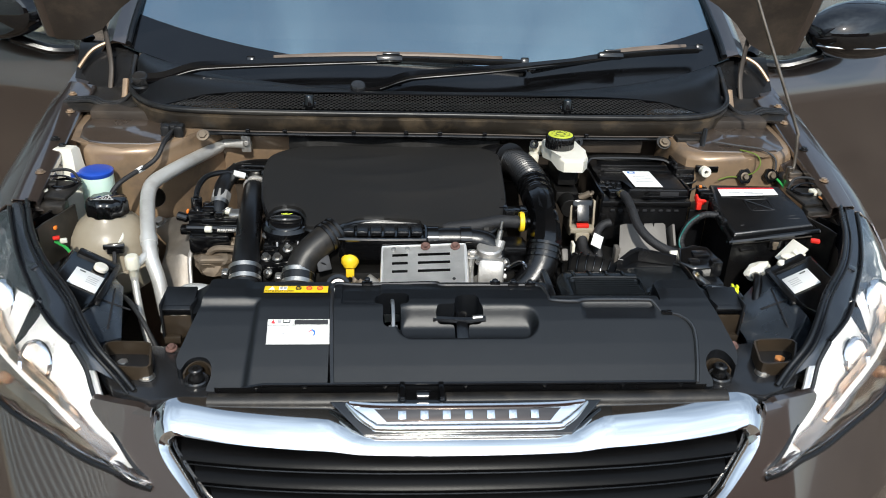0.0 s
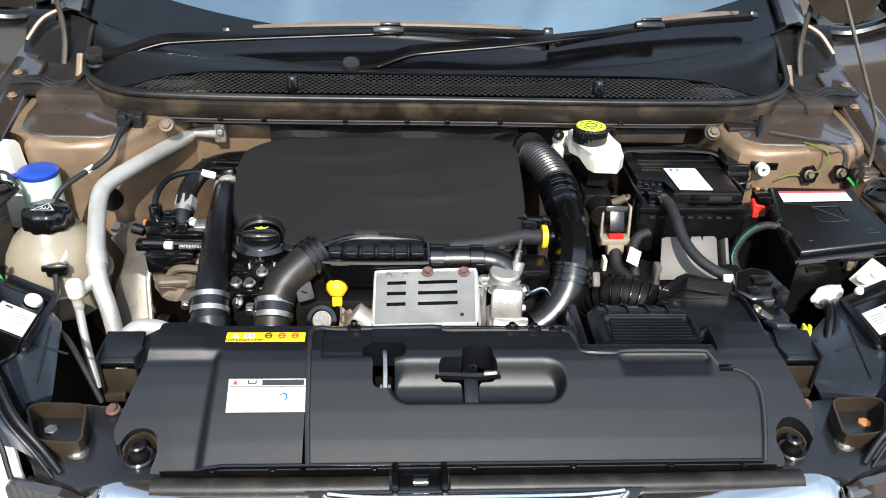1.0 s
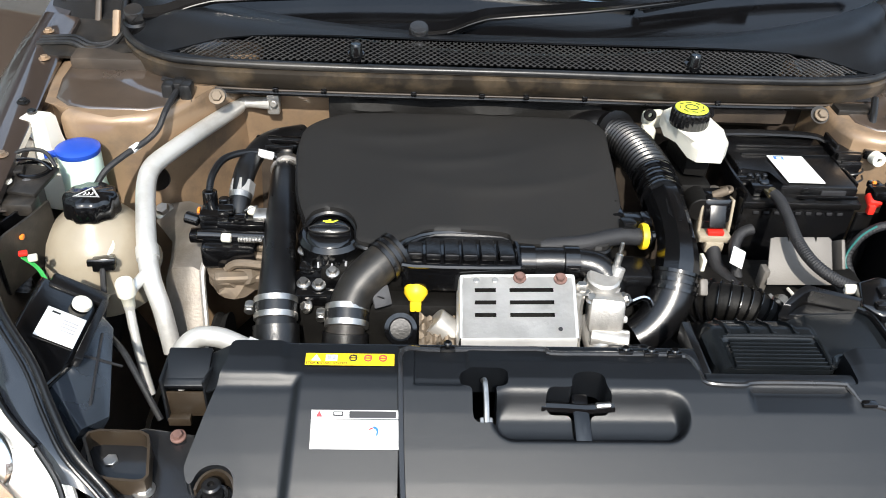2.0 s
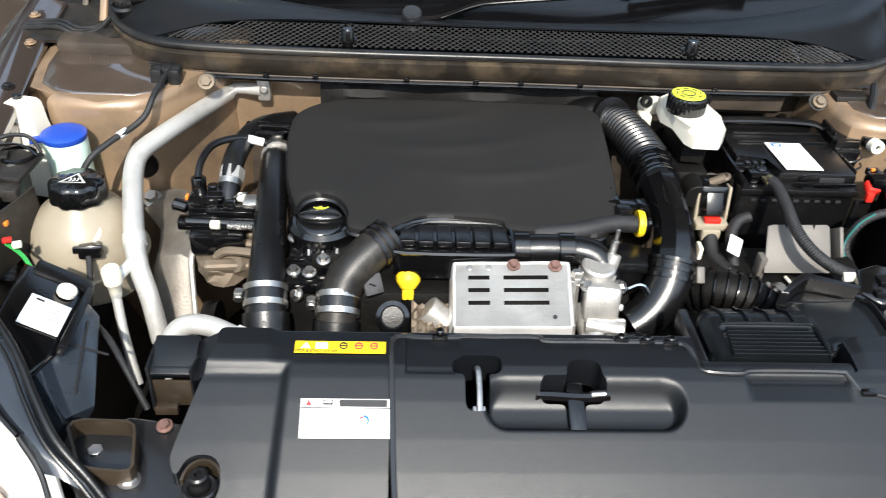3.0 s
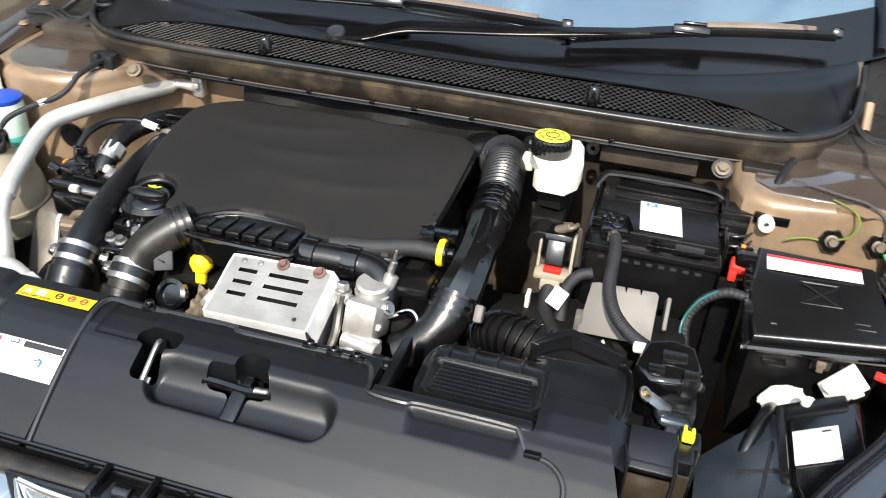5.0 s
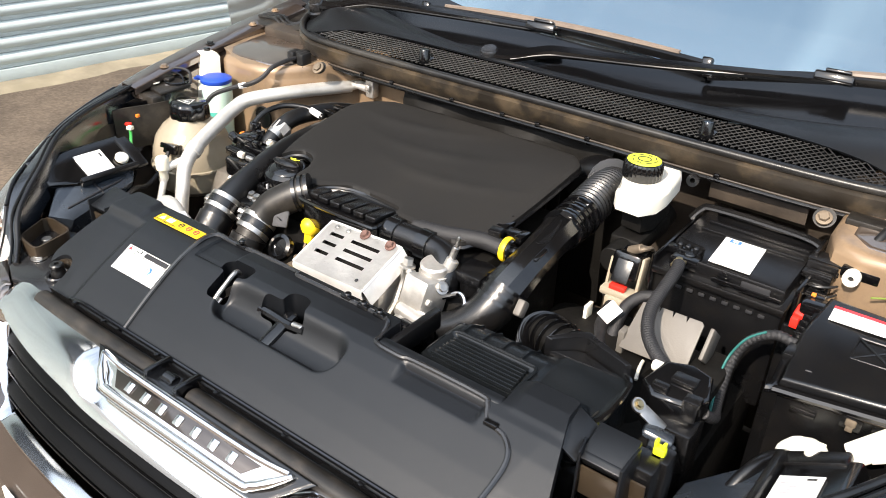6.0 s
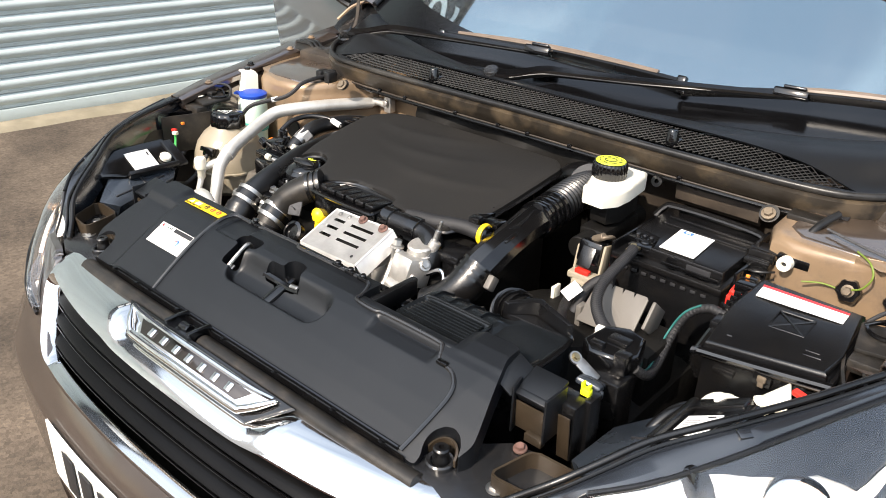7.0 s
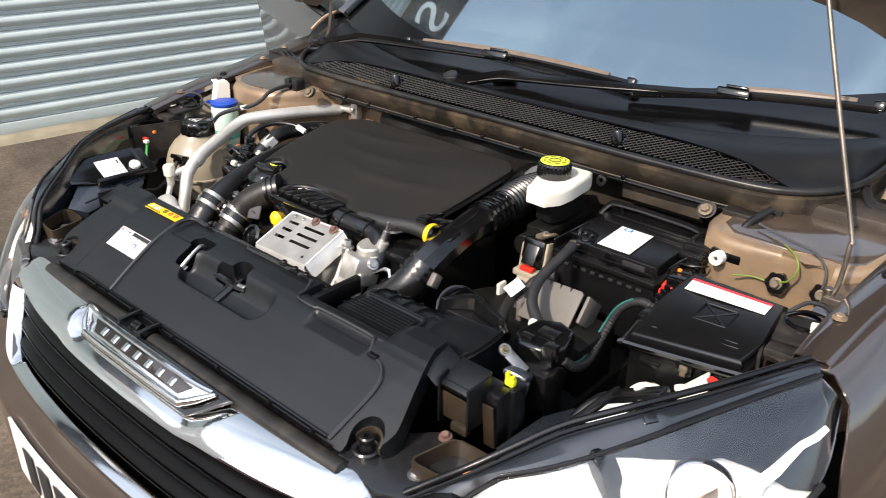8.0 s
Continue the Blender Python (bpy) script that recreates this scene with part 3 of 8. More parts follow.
def band_rows():
    """The chrome band of the grille: across the top, round the corners and back along the foot, outer edge to inner edge."""
    out = spline([(a, b, 0) for a, b, c, d in BAND], 6)
    inn = spline([(c, d, 0) for a, b, c, d in BAND], 6)
    half = []
    for k, (o, i) in enumerate(zip(out, inn)):
        low = smooth(13.0, 15.5, k / 6)
        top = 1 - smooth(4.5, 8.0, k / 6)
        dip = 0.015 * top * (1 - smooth(0.150, 0.205, o.x))
        row = []
        for v, dy in ((-0.10, 0.050), (0.0, 0.022), (0.12, 0.010), (0.30, 0.0025), (0.52, -0.0040), (0.70, -0.0045), (0.86, 0.004), (1.0, 0.018), (1.06, 0.040)):
            u = min(1.0, max(0.0, v))
            x, z = lerp(o.x, i.x, u), lerp(o.y, i.y, u) - dip * (1 - u) ** 1.3
            side = 0.006 * (1 - top) * (1 - low) * (1 if 0.2 < v < 0.6 else 0)
            row.append((x, skin_y(x, z) + lerp(dy, dy * 0.45, low) - side, z))
        half.append(row)
    return [[(-x, y, z) for x, y, z in r] for r in half[::-1]][:-1] + half


grille = part("grille_surround", loft(band_rows(), 0.003), GRILLECHROME, car, "bright chrome grille surround")
for z0, w in ((0.7315, 0.420), (0.7065, 0.398), (0.6820, 0.372)):
    rows = []
    for x in np.linspace(-w, w, 49):
        z = z0 - 0.04 * x * x
        y = skin_y(x, z) + 0.012
        rows.append([(x, y + 0.055, z + 0.0125), (x, y + 0.022, z + 0.0105), (x, y + 0.006, z + 0.006), (x, y, z - 0.001), (x, y + 0.004, z - 0.008), (x, y + 0.045, z - 0.012)])
    slat = part("grille_slat", loft(rows, 0.002), GRILLEBLK, grille)
    part("slat_edge", tube([(x, skin_y(x, z0 - 0.04 * x * x - 0.006) + 0.0145, z0 - 0.04 * x * x - 0.0065) for x in np.linspace(-w, w, 33)], 0.0012, 6, 2), GLOSSBLK, slat)
for s in (-1, 1):
    part("slat_end", loft([[(s * x, skin_y(x, z) + dy, z) for dy in (0.014, 0.035, 0.065)] for x, z in ((0.424, 0.747), (0.420, 0.735), (0.410, 0.722), (0.395, 0.705), (0.375, 0.685), (0.354, 0.668), (0.335, 0.661))], 0.003), GLOSSBLK, grille, "glossy black side of the grille opening")
# Black backing stands in for the unlit space behind the slats.
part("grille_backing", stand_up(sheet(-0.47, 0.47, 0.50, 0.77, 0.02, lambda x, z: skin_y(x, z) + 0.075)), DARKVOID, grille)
# badge panel in the dip of the bar
BM = plane_pose((0, skin_y(0, 0.78) + 0.020, 0.787), (1, 0, 0), (0, 0.85, 0.52))
part("badge_back", prism([(-0.200, 0.036), (0.200, 0.036), (0.150, -0.0145), (-0.150, -0.0145)], -0.012, -0.005, 0.002, BM), GLOSSBLK, grille, "gloss black field behind the badge")
tray = part("badge_tray", prism([(-0.178, 0.032), (0.178, 0.032), (0.160, 0.012), (0.142, -0.005), (0.125, -0.011), (-0.125, -0.011), (-0.142, -0.005), (-0.160, 0.012)], -0.008, 0.002, 0.005, BM, seg=3), GRILLECHROME, grille, "chrome badge tray")
part("tray_lip", tube([BM @ Vector(p) for p in ((-0.176, 0.030, 0.001), (-0.157, 0.011, 0.003), (-0.138, -0.003, 0.003), (-0.120, -0.0075, 0.003), (0, -0.008, 0.003), (0.120, -0.0075, 0.003), (0.138, -0.003, 0.003), (0.157, 0.011, 0.003), (0.176, 0.030, 0.001))], [0.003, 0.006, 0.006, 0.006, 0.006, 0.006, 0.006, 0.006, 0.003], 10), GRILLECHROME, grille)
part("tray_brow", tube([BM @ Vector(p) for p in ((-0.172, 0.030, 0.002), (-0.12, 0.0255, 0.003), (0, 0.0245, 0.003), (0.12, 0.0255, 0.003), (0.172, 0.030, 0.002))], 0.0042, 8), CHROME, grille)
part("badge_strip", prism([(-0.136, 0.0210), (0.136, 0.0210), (0.118, 0.0015), (-0.118, 0.0015)], 0.0015, 0.0030, 0.0005, BM), DARKCHROME, grille, "smoked chrome strip behind the badge marks")
for k in range(7):
    mk = box((-0.096 + k * 0.032, 0.0110, 0.0040), (0.012, 0.0130, 0.002), 0.0008)
    bmesh.ops.transform(mk, matrix=BM, verts=mk.verts)
    part("badge_mark", mk, CHROME, grille)

# headlights
LAMP_TOP = [(0.454, -0.106, 0.697), (0.479, -0.096, 0.714), (0.512, -0.064, 0.748), (0.547, -0.022, 0.782), (0.563, 0.004, 0.816), (0.586, 0.026, 0.841), (0.634, 0.070, 0.857), (0.683, 0.142, 0.873), (0.722, 0.207, 0.888), (0.765, 0.295, 0.898), (0.803, 0.380, 0.902)]
LAMP_LOW = [(0.452, -0.112, 0.694), (0.480, -0.108, 0.703), (0.507, -0.100, 0.718), (0.535, -0.088, 0.722), (0.563, -0.073, 0.726), (0.61, -0.045, 0.738), (0.69, 0.012, 0.745), (0.77, 0.092, 0.752), (0.828, 0.19, 0.778), (0.850, 0.300, 0.822), (0.830, 0.392, 0.872)]


def lamp_rows(s, inset, n=30, m=13):
    a, b = lerp_pts(LAMP_TOP, n), lerp_pts(LAMP_LOW, n)
    out = []
    for p, q in zip(a, b):
        row = []
        for k in range(m):
            u = k / (m - 1)
            v = p.lerp(q, u)
            bul = 0.015 * math.sin(math.pi * u) - inset * (0.4 + 0.6 * math.sin(math.pi * u))
            v = v + Vector((0.45, -0.75, 0.35)).normalized() * (bul + (0.007 * noise.noise(v * 34) if inset else 0))
            row.append((s * v.x, v.y, v.z))
        out.append(row)
    return out


for s in (-1, 1):
    full = lamp_rows(s, 0.033)
    lamp = part("headlight", loft(full, 0.004), REFL, car, "clear headlight with bright reflector")
    inner_rows = lamp_rows(s, 0.022)
    trim = []
    for k in range(15, 30):
        reach = 12 * (0.03 + 0.32 * smooth(15, 22, k) + 0.65 * smooth(21, 24, k))
        row = [Vector(v) for v in inner_rows[k]]
        trim.append([row[int(q)].lerp(row[min(12, int(q) + 1)], q - int(q)) for q in (reach * j / 7 for j in range(8))])
    part("lamp_liner", loft(trim, 0.003), MIRRORBLK, lamp, "black inner trim along the top of the lamp")
    lens = part("lens", loft(lamp_rows(s, 0.0), 0.003), LENS, lamp, "clear polished lens")
    lens.visible_shadow = False
    aim = Vector((s * 0.45, -0.75, 0.35)).normalized()
    for row, r in ((12, 0.030), (19, 0.036)):
        c = Vector(full[row][6]) + aim * 0.006
        m = Matrix.Translation(c) @ aim.to_track_quat("Z", "Y").to_matrix().to_4x4()
        part("reflector_bowl", lathe([(r, 0.002), (r * 0.9, -0.001), (r * 0.55, -0.006), (0.012, -0.008), (0.011, -0.002), (0, 0.0)], m, 28), REFL, lamp)
        part("bezel", lathe([(r + 0.006, -0.006), (r + 0.005, 0.001), (r + 0.002, 0.004), (r - 0.001, 0.002), (r * 0.9, -0.003)], m, 32), CHROME, lamp)
    low = lamp_rows(s, 0.026)
    # Added band paints the ground's reflection across the lower lens.
    part("ground_reflection_band", loft([[Vector(low[k][j]) + aim * (0.005 * (j in (6, 9))) for j in (6, 7, 8, 9, 10, 11, 12)] for k in range(3, 21)], 0.002), BRONZECHROME, lamp, "lower lamp band coloured like the mirrored ground")
    part("indicator", lathe([(0.010, -0.010), (0.010, 0.002), (0.007, 0.006), (0, 0.008)], Matrix.Translation(Vector(low[13][10]) + aim * 0.006) @ aim.to_track_quat("Z", "Y").to_matrix().to_4x4(), 20), AMBER, lamp, "amber indicator lamp")
    part("inner_blade", tube([Vector(full[k][8]) + aim * 0.012 for k in range(6, 24, 3)], 0.004, 8, flat=0.5), SILVER, lamp)
    part("lamp_trim", loft([[Vector(inner_rows[k][min(12, int(u))]) + aim * (0.006 - 0.004 * e) for u, e in ((w, 1), (w, 0), (w + 1.0, 0), (w + 1.0, 1))] for k, w in ((21, 8.6), (22, 7.6), (23, 7.0), (24, 7.0), (25, 7.4), (26, 8.2), (27, 9.0))], 0.003), PAPER, lamp, "white light strip at the outer end")
    part("lamp_gap", tube([(s * p[0] * 1.002, p[1] - 0.004, p[2] - 0.004) for p in LAMP_LOW[:-1]], 0.0045, 8), RUBBER, lamp, "dark gap under the lens")
    part("lamp_gap", tube([(s * p[0], p[1], p[2]) for p in LAMP_TOP[:6]], 0.0035, 8), RUBBER, lamp)
    part("lamp_gap", tube([(s * p[0], p[1], p[2] + 0.003) for p in LAMP_TOP[5:]], 0.003, 8), RUBBER, lamp)
    part("bumper_ear", loft([[(s * x, y + dy, z - dz) for dy, dz in ((0, 0.004), (-0.006, 0), (-0.014, -0.0), (-0.020, 0.006))] for x, y, z in ((0.455, -0.050, 0.788), (0.480, -0.040, 0.786), (0.505, -0.028, 0.784), (0.530, -0.012, 0.783))], 0.003), PAINT, lamp)
    # black shelf and rubber seal between lamp and bay
    inner = [(0.488, -0.022, 0.790), (0.512, -0.002, 0.808), (0.548, 0.024, 0.836), (0.578, 0.063, 0.857), (0.612, 0.113, 0.878), (0.668, 0.180, 0.898), (0.720, 0.270, 0.905), (0.762, 0.365, 0.905), (0.785, 0.415, 0.904)]
    a, b = lerp_pts(LAMP_TOP[4:], 30), lerp_pts(inner, 30)
    rows = []
    for p, q in zip(a, b):
        rows.append([(s * v.x, v.y, v.z + dz) for v, dz in ((p, -0.004), (p.lerp(q, 0.25), 0.006), (p.lerp(q, 0.6), 0.004), (p.lerp(q, 0.9), -0.002), (q, -0.012), (q, -0.06))])
    # Shelf colour carries part of the sky's reflection.
    part("lamp_shelf", loft(rows, 0.003), SHELFBLK, car, "glossy black closing panel over the headlight, tinted sky blue")
    part("panel_clip", box((s * 0.686, 0.176, 0.894), (0.014, 0.016, 0.004), 0.0015, (0, s * 14, s * -35)), SHELFBLK, car)
    part("bay_seal", tube([(s * p.x, p.y, p.z + 0.003) for p in b], 0.0045, 10, 2), RUBBER, car, "black rubber bonnet seal")
    part("bay_seal", tube([(s * (p.x + 0.008), p.y - 0.006, p.z + 0.002) for p in b], 0.0022, 8, 2), RUBBER, car)

# wings
for s in (-1, 1):
    rows = []
    for y, pts in ((0.395, ((0.776, 0.902), (0.802, 0.906), (0.840, 0.885), (0.868, 0.80), (0.889, 0.66), (0.885, 0.40))),
                   (0.50, ((0.778, 0.922), (0.818, 0.926), (0.868, 0.895), (0.892, 0.80), (0.898, 0.70), (0.898, 0.60))),
                   (0.62, ((0.788, 0.938), (0.838, 0.943), (0.884, 0.905), (0.900, 0.80), (0.903, 0.72), (0.903, 0.665))),
                   (0.80, ((0.815, 0.960), (0.862, 0.966), (0.897, 0.920), (0.905, 0.80), (0.905, 0.70), (0.905, 0.61))),
                   (0.95, ((0.828, 0.976), (0.872, 0.982), (0.900, 0.930), (0.905, 0.80), (0.905, 0.62), (0.905, 0.40))),
                   (1.12, ((0.832, 0.992), (0.876, 1.000), (0.900, 0.945), (0.905, 0.80), (0.905, 0.55), (0.900, 0.24)))):
        rows.append([(s * x, y + (d if y < 0.4 else 0.6 * d if y < 0.55 else 0), z) for (x, z), d in zip(pts, (0, 0, -0.012, -0.075, -0.06, 0.0))])
    cols = [lerp_pts([r[k] for r in rows], 26) for k in range(6)]
    rows = [lerp_pts([c[i] for c in cols], 16) for i in range(26)]
    part("wing", loft(rows, 0.003), PAINT, car, "brown metallic front wing")
    w = 0.0 if s > 0 else 0.030
    rail = [[(s * 0.776, 0.40, 0.896), (s * 0.765, 0.40, 0.888), (s * (0.725 + w), 0.41, 0.884), (s * (0.715 + w), 0.41, 0.70)],
            [(s * 0.788, 0.62, 0.933), (s * 0.780, 0.62, 0.925), (s * (0.746 + w), 0.62, 0.920), (s * (0.740 + w), 0.62, 0.70)],
            [(s * 0.828, 0.95, 0.970), (s * 0.815, 0.95, 0.960), (s * 0.785, 0.95, 0.955), (s * 0.78, 0.95, 0.70)]]
    fl_in = [(0.760, 0.40, 0.907), (0.766, 0.50, 0.926), (0.776, 0.62, 0.941), (0.796, 0.80, 0.960), (0.802, 0.92, 0.974)]
    fl_out = [(0.806, 0.40, 0.908), (0.816, 0.50, 0.929), (0.832, 0.62, 0.946), (0.852, 0.80, 0.968), (0.862, 0.92, 0.982)]
    a, b = lerp_pts(fl_in, 24), lerp_pts(fl_out, 24)
    part("wing_flange", loft([[(s * v.x, v.y, v.z + dz) for v, dz in ((p, -0.012), (p, -0.001), (p.lerp(q, 0.06), 0.0015), (p.lerp(q, 0.5), 0.003), (p.lerp(q, 0.92), 0.0035), (q, 0.001), (q, -0.008))] for p, q in zip(a, b)], 0.002), PAINT, car, "painted top flange of the wing")
    for k, u in ((4, 0.35), (10, 0.4), (16, 0.35), (20, 0.6)):
        p = a[k].lerp(b[k], u)
        part("flange_bolt", bolt((s * p.x, p.y, p.z + 0.003), (0, 0, 1), 0.0065, 0.005), BAYPAINT if k != 10 else RUBBER, car)
    part("wing_rail", loft(rail, 0.003), PAINT, car, "painted inner flange of the wing")
    # Inner wing takes the darkened paint, so shade is in its colour.
    part("inner_wing", loft([[(s * x, y, z) for x, z in ((0.775 - d, 0.885 - 0.5 * d), (0.770 - d, 0.80), (0.72 - d, 0.62), (0.64 - d, 0.45))] for y, d in ((0.12, 0.15), (0.25, 0.06), (0.36, 0.01), (0.42, 0.0), (0.62, 0.0))], 0.003), BAYDARK, car, "dusty inner wing panel, its brown darkened as shade")
    for y in (0.50, 0.68, 0.86):
        x = 0.775 + (y - 0.5) * 0.13
        part("wing_bolt", bolt((s * x, y, 0.913 + (y - 0.5) * 0.13), (0, 0, 1), 0.007), BAYPAINT, car)

# strut towers
for s in (-1, 1):
    outl = [(0.520, 0.655), (0.535, 0.615), (0.575, 0.597), (0.66, 0.598), (0.695, 0.612), (0.735, 0.602), (0.772, 0.622), (0.80, 0.67), (0.80, 0.90), (0.52, 0.90)]
    if s < 0:
        outl = [(0.470, 0.80), (0.500, 0.745), (0.545, 0.668), (0.580, 0.618), (0.612, 0.600), (0.66, 0.598), (0.715, 0.600), (0.742, 0.612), (0.760, 0.65), (0.80, 0.70), (0.80, 0.90), (0.470, 0.90)]
    pts = [(s * x, y) for x, y in outl]
    if s < 0:
        pts = pts[::-1]
    part("strut_tower", prism(pts, 0.42, 0.938, 0.016, seg=4, ztop=lambda x, y: 0.05 * (y - 0.6)), BAYPAINT, car, "tan-brown painted suspension tower")
    tt = [(0.575, 0.640), (0.610, 0.622), (0.70, 0.622), (0.735, 0.630), (0.762, 0.655), (0.775, 0.72), (0.775, 0.80), (0.56, 0.80), (0.552, 0.70)] if s < 0 else [(0.548, 0.650), (0.575, 0.622), (0.66, 0.620), (0.70, 0.632), (0.74, 0.624), (0.765, 0.645), (0.778, 0.70), (0.778, 0.80), (0.545, 0.80)]
    # Thin added sheet gives the tower top its darker, shaded tone.
    part("tower_top", prism([(s * x, y) for x, y in tt][::s], 0.930, 0.9405, 0.006, seg=3, ztop=lambda x, y: 0.05 * (y - 0.6) - 0.10 * max(0, 0.05 - abs(y - 0.70)) * 0.4), TOWERTOP, car, "glossy pressed tower top, darkened for the bonnet it mirrors")
    part("tower_fold", box((s * 0.64, 0.78, 0.955), (0.26, 0.05, 0.030), 0.008, (4, 0, 0)), BAYDARK, car)
part("blanking_plug", lathe([(0.024, 0), (0.023, 0.004), (0.012, 0.002), (0, 0.001)], plane_pose((-0.607, 0.5985, 0.832), (1, 0, 0), (0, 0, 1)), 20), RUBBER, car)

# bulkhead and cowl
SEAL_PTS = [(-0.715, 0.965, 1.035), (-0.705, 0.885, 1.008), (-0.680, 0.800, 0.992), (-0.615, 0.737, 0.986), (-0.52, 0.713, 0.985), (-0.30, 0.706, 0.985), (0, 0.706, 0.986), (0.30, 0.706, 0.985), (0.52, 0.713, 0.985),
            (0.615, 0.737, 0.986), (0.680, 0.800, 0.992), (0.705, 0.885, 1.008), (0.715, 0.965, 1.035)]
part("cowl_seal", tube(SEAL_PTS, 0.0062, 12, 8), SEAL, car, "grey-black rubber cowl seal")
sl = lerp_pts(SEAL_PTS, 70)
part("cowl_crossmember", loft([[(p.x, p.y + 0.004, p.z - 0.004), (p.x, p.y - 0.010, p.z - 0.011), (p.x, p.y - 0.009, p.z - 0.020), (p.x, p.y - 0.004, p.z - 0.036), (p.x, p.y + 0.002, p.z - 0.043), (p.x, p.y + 0.05, p.z - 0.05)] for p in sl], 0.003), DUSTLIP, car, "dusty grey-brown cowl crossmember")
mid = [p for p in sl if abs(p.x) < 0.60]
part("cowl_lip", tube([(p.x, p.y - 0.002, p.z - 0.043) for p in mid], 0.0020, 14, 2), BAYDARK, car)
part("loom_strip", tube([(p.x, p.y + 0.010, p.z - 0.052) for p in mid], 0.006, 8, 2), RUBBER, car)
for x in (-0.42, -0.34, -0.19, -0.075, 0.0, 0.10, 0.33):
    part("clip", box((x, 0.704, 0.944), (0.010, 0.008, 0.009), 0.002), GLOSSBLK, car)
# Bulkhead and right-hand panel carry the shade behind the engine in their colour.
part("bulkhead", loft([[(x, 0.76, 0.945), (x, 0.78, 0.90), (x, 0.80, 0.75), (x, 0.78, 0.45)] for x in np.linspace(-0.72, 0.72, 12)], 0.004), BAYDARK, car, "bulkhead darkened for the shade behind the engine")
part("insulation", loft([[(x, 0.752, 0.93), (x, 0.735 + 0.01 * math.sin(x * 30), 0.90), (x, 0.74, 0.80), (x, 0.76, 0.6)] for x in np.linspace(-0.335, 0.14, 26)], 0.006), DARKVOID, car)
part("bulkhead_panel", loft([[(x, 0.742, 0.942), (x, 0.735, 0.925), (x, 0.738, 0.895), (x, 0.75, 0.885)] for x in np.linspace(0.315, 0.47, 10)], 0.004), BAYDARK, car)
part("bulkhead_panel", loft([[(x, 0.778, 0.945), (x, 0.770, 0.925), (x, 0.772, 0.86), (x, 0.775, 0.80)] for x in np.linspace(-0.50, -0.325, 8)], 0.004), BAYPAINT, car)


def cowl_front(x):
    return float(np.interp(abs(x), [0, 0.30, 0.52, 0.615, 0.68, 0.705], [0.712, 0.712, 0.719, 0.743, 0.806, 0.89]))


def cowl_back(x):
    return 0.835 + 0.17 * (abs(x) / 0.7) ** 2.2


def cowl_z(x, y):
    u = (y - cowl_front(x)) / (cowl_back(x) - cowl_front(x))
    return 0.986 + 0.022 * smooth(0.05, 0.6, u) + 0.035 * (abs(x) / 0.7) ** 3 * smooth(0.0, 0.45, u) - 0.008 * smooth(0.7, 1.0, u)


def mesh_zone(x, y):
    return abs(x) < 0.61 and max(0.722, cowl_front(x) + 0.010) < y < 0.722 + 0.066 * (1 - (abs(x) / 0.66) ** 6)


NX = 90
rows = []
for i in range(NX + 1):
    x = -0.70 + 1.40 * i / NX
    a, b = cowl_front(x), cowl_back(x)
    if abs(x) < 0.61:
        a = max(a, 0.722 + 0.066 * (1 - (abs(x) / 0.66) ** 6) + 0.001)
    rows.append([(x, a + (b - a) * k / 12, cowl_z(x, a + (b - a) * k / 12)) for k in range(13)])
cowl = part("cowl_panel", loft(rows, 0.003), GRAIN, car, "grained black plastic cowl panel with air mesh")
part("cowl_edge", loft([[(x, cowl_front(x), 0.984), (x, max(0.7225, cowl_front(x) + 0.010), cowl_z(x, max(0.7225, cowl_front(x) + 0.010))), (x, max(0.7235, cowl_front(x) + 0.011), 0.975)] for x in np.linspace(-0.61, 0.61, 60)], 0.002), GRAIN, cowl)
lat = []
for sgn in (-1, 1):
    for k in range(-57, 58):
        x0 = k * 0.012
        seg = None
        pts = []
        for j in range(9):
            y = 0.722 + 0.066 * j / 8
            x = x0 + sgn * (y - 0.75) * 1.35
            if mesh_zone(x, y):
                pts.append((x, y, cowl_z(x, y) - 0.001))
        if len(pts) >= 2:
            lat.append(tube([pts[0], pts[-1]], 0.0011, 4, 1, caps=False, smooth=False))
part("air_mesh", join(*lat), MESHBLK, cowl, "fine black plastic mesh")
# Black sheet stands in for the unlit space under the mesh.
part("mesh_shade_sheet", loft([[(x, 0.718, 0.950), (x, 0.79, 0.955)] for x in np.linspace(-0.61, 0.61, 12)], 0.002), INK, cowl)
for s in (-1, 1):
    part("cowl_knob", join(lathe([(0.011, 0), (0.012, 0.012), (0.010, 0.016), (0.010, 0.026), (0.008, 0.029), (0, 0.0295)], pose(s * 0.288, 0.741, 0.985), 16), box((s * 0.288, 0.755, 0.992), (0.030, 0.030, 0.010), 0.004)), GLOSSBLK, cowl)

# windscreen, pillars
def glass_z(x, y):
    return 0.996 + (y - 0.835 - 0.06 * (abs(x) / 0.7) ** 2.2) * 0.56


rows = []
for i in range(41):
    x = -0.755 + 1.51 * i / 40
    y0 = cowl_back(x) - 0.03
    rows.append([(x * (1 - 0.03 * k / 16), y0 + 0.85 * k / 16, glass_z(x, y0 + 0.85 * k / 16) - 0.06 * (k / 16) ** 2) for k in range(17)])
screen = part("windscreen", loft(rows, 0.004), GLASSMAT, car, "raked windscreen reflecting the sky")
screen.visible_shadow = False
part("frit_band", loft([[(r[k][0], r[k][1], r[k][2] + 0.0012) for k in (0, 1, 2)] for r in rows], 0.0008), GLOSSBLK, screen, "black printed edge of the glass")
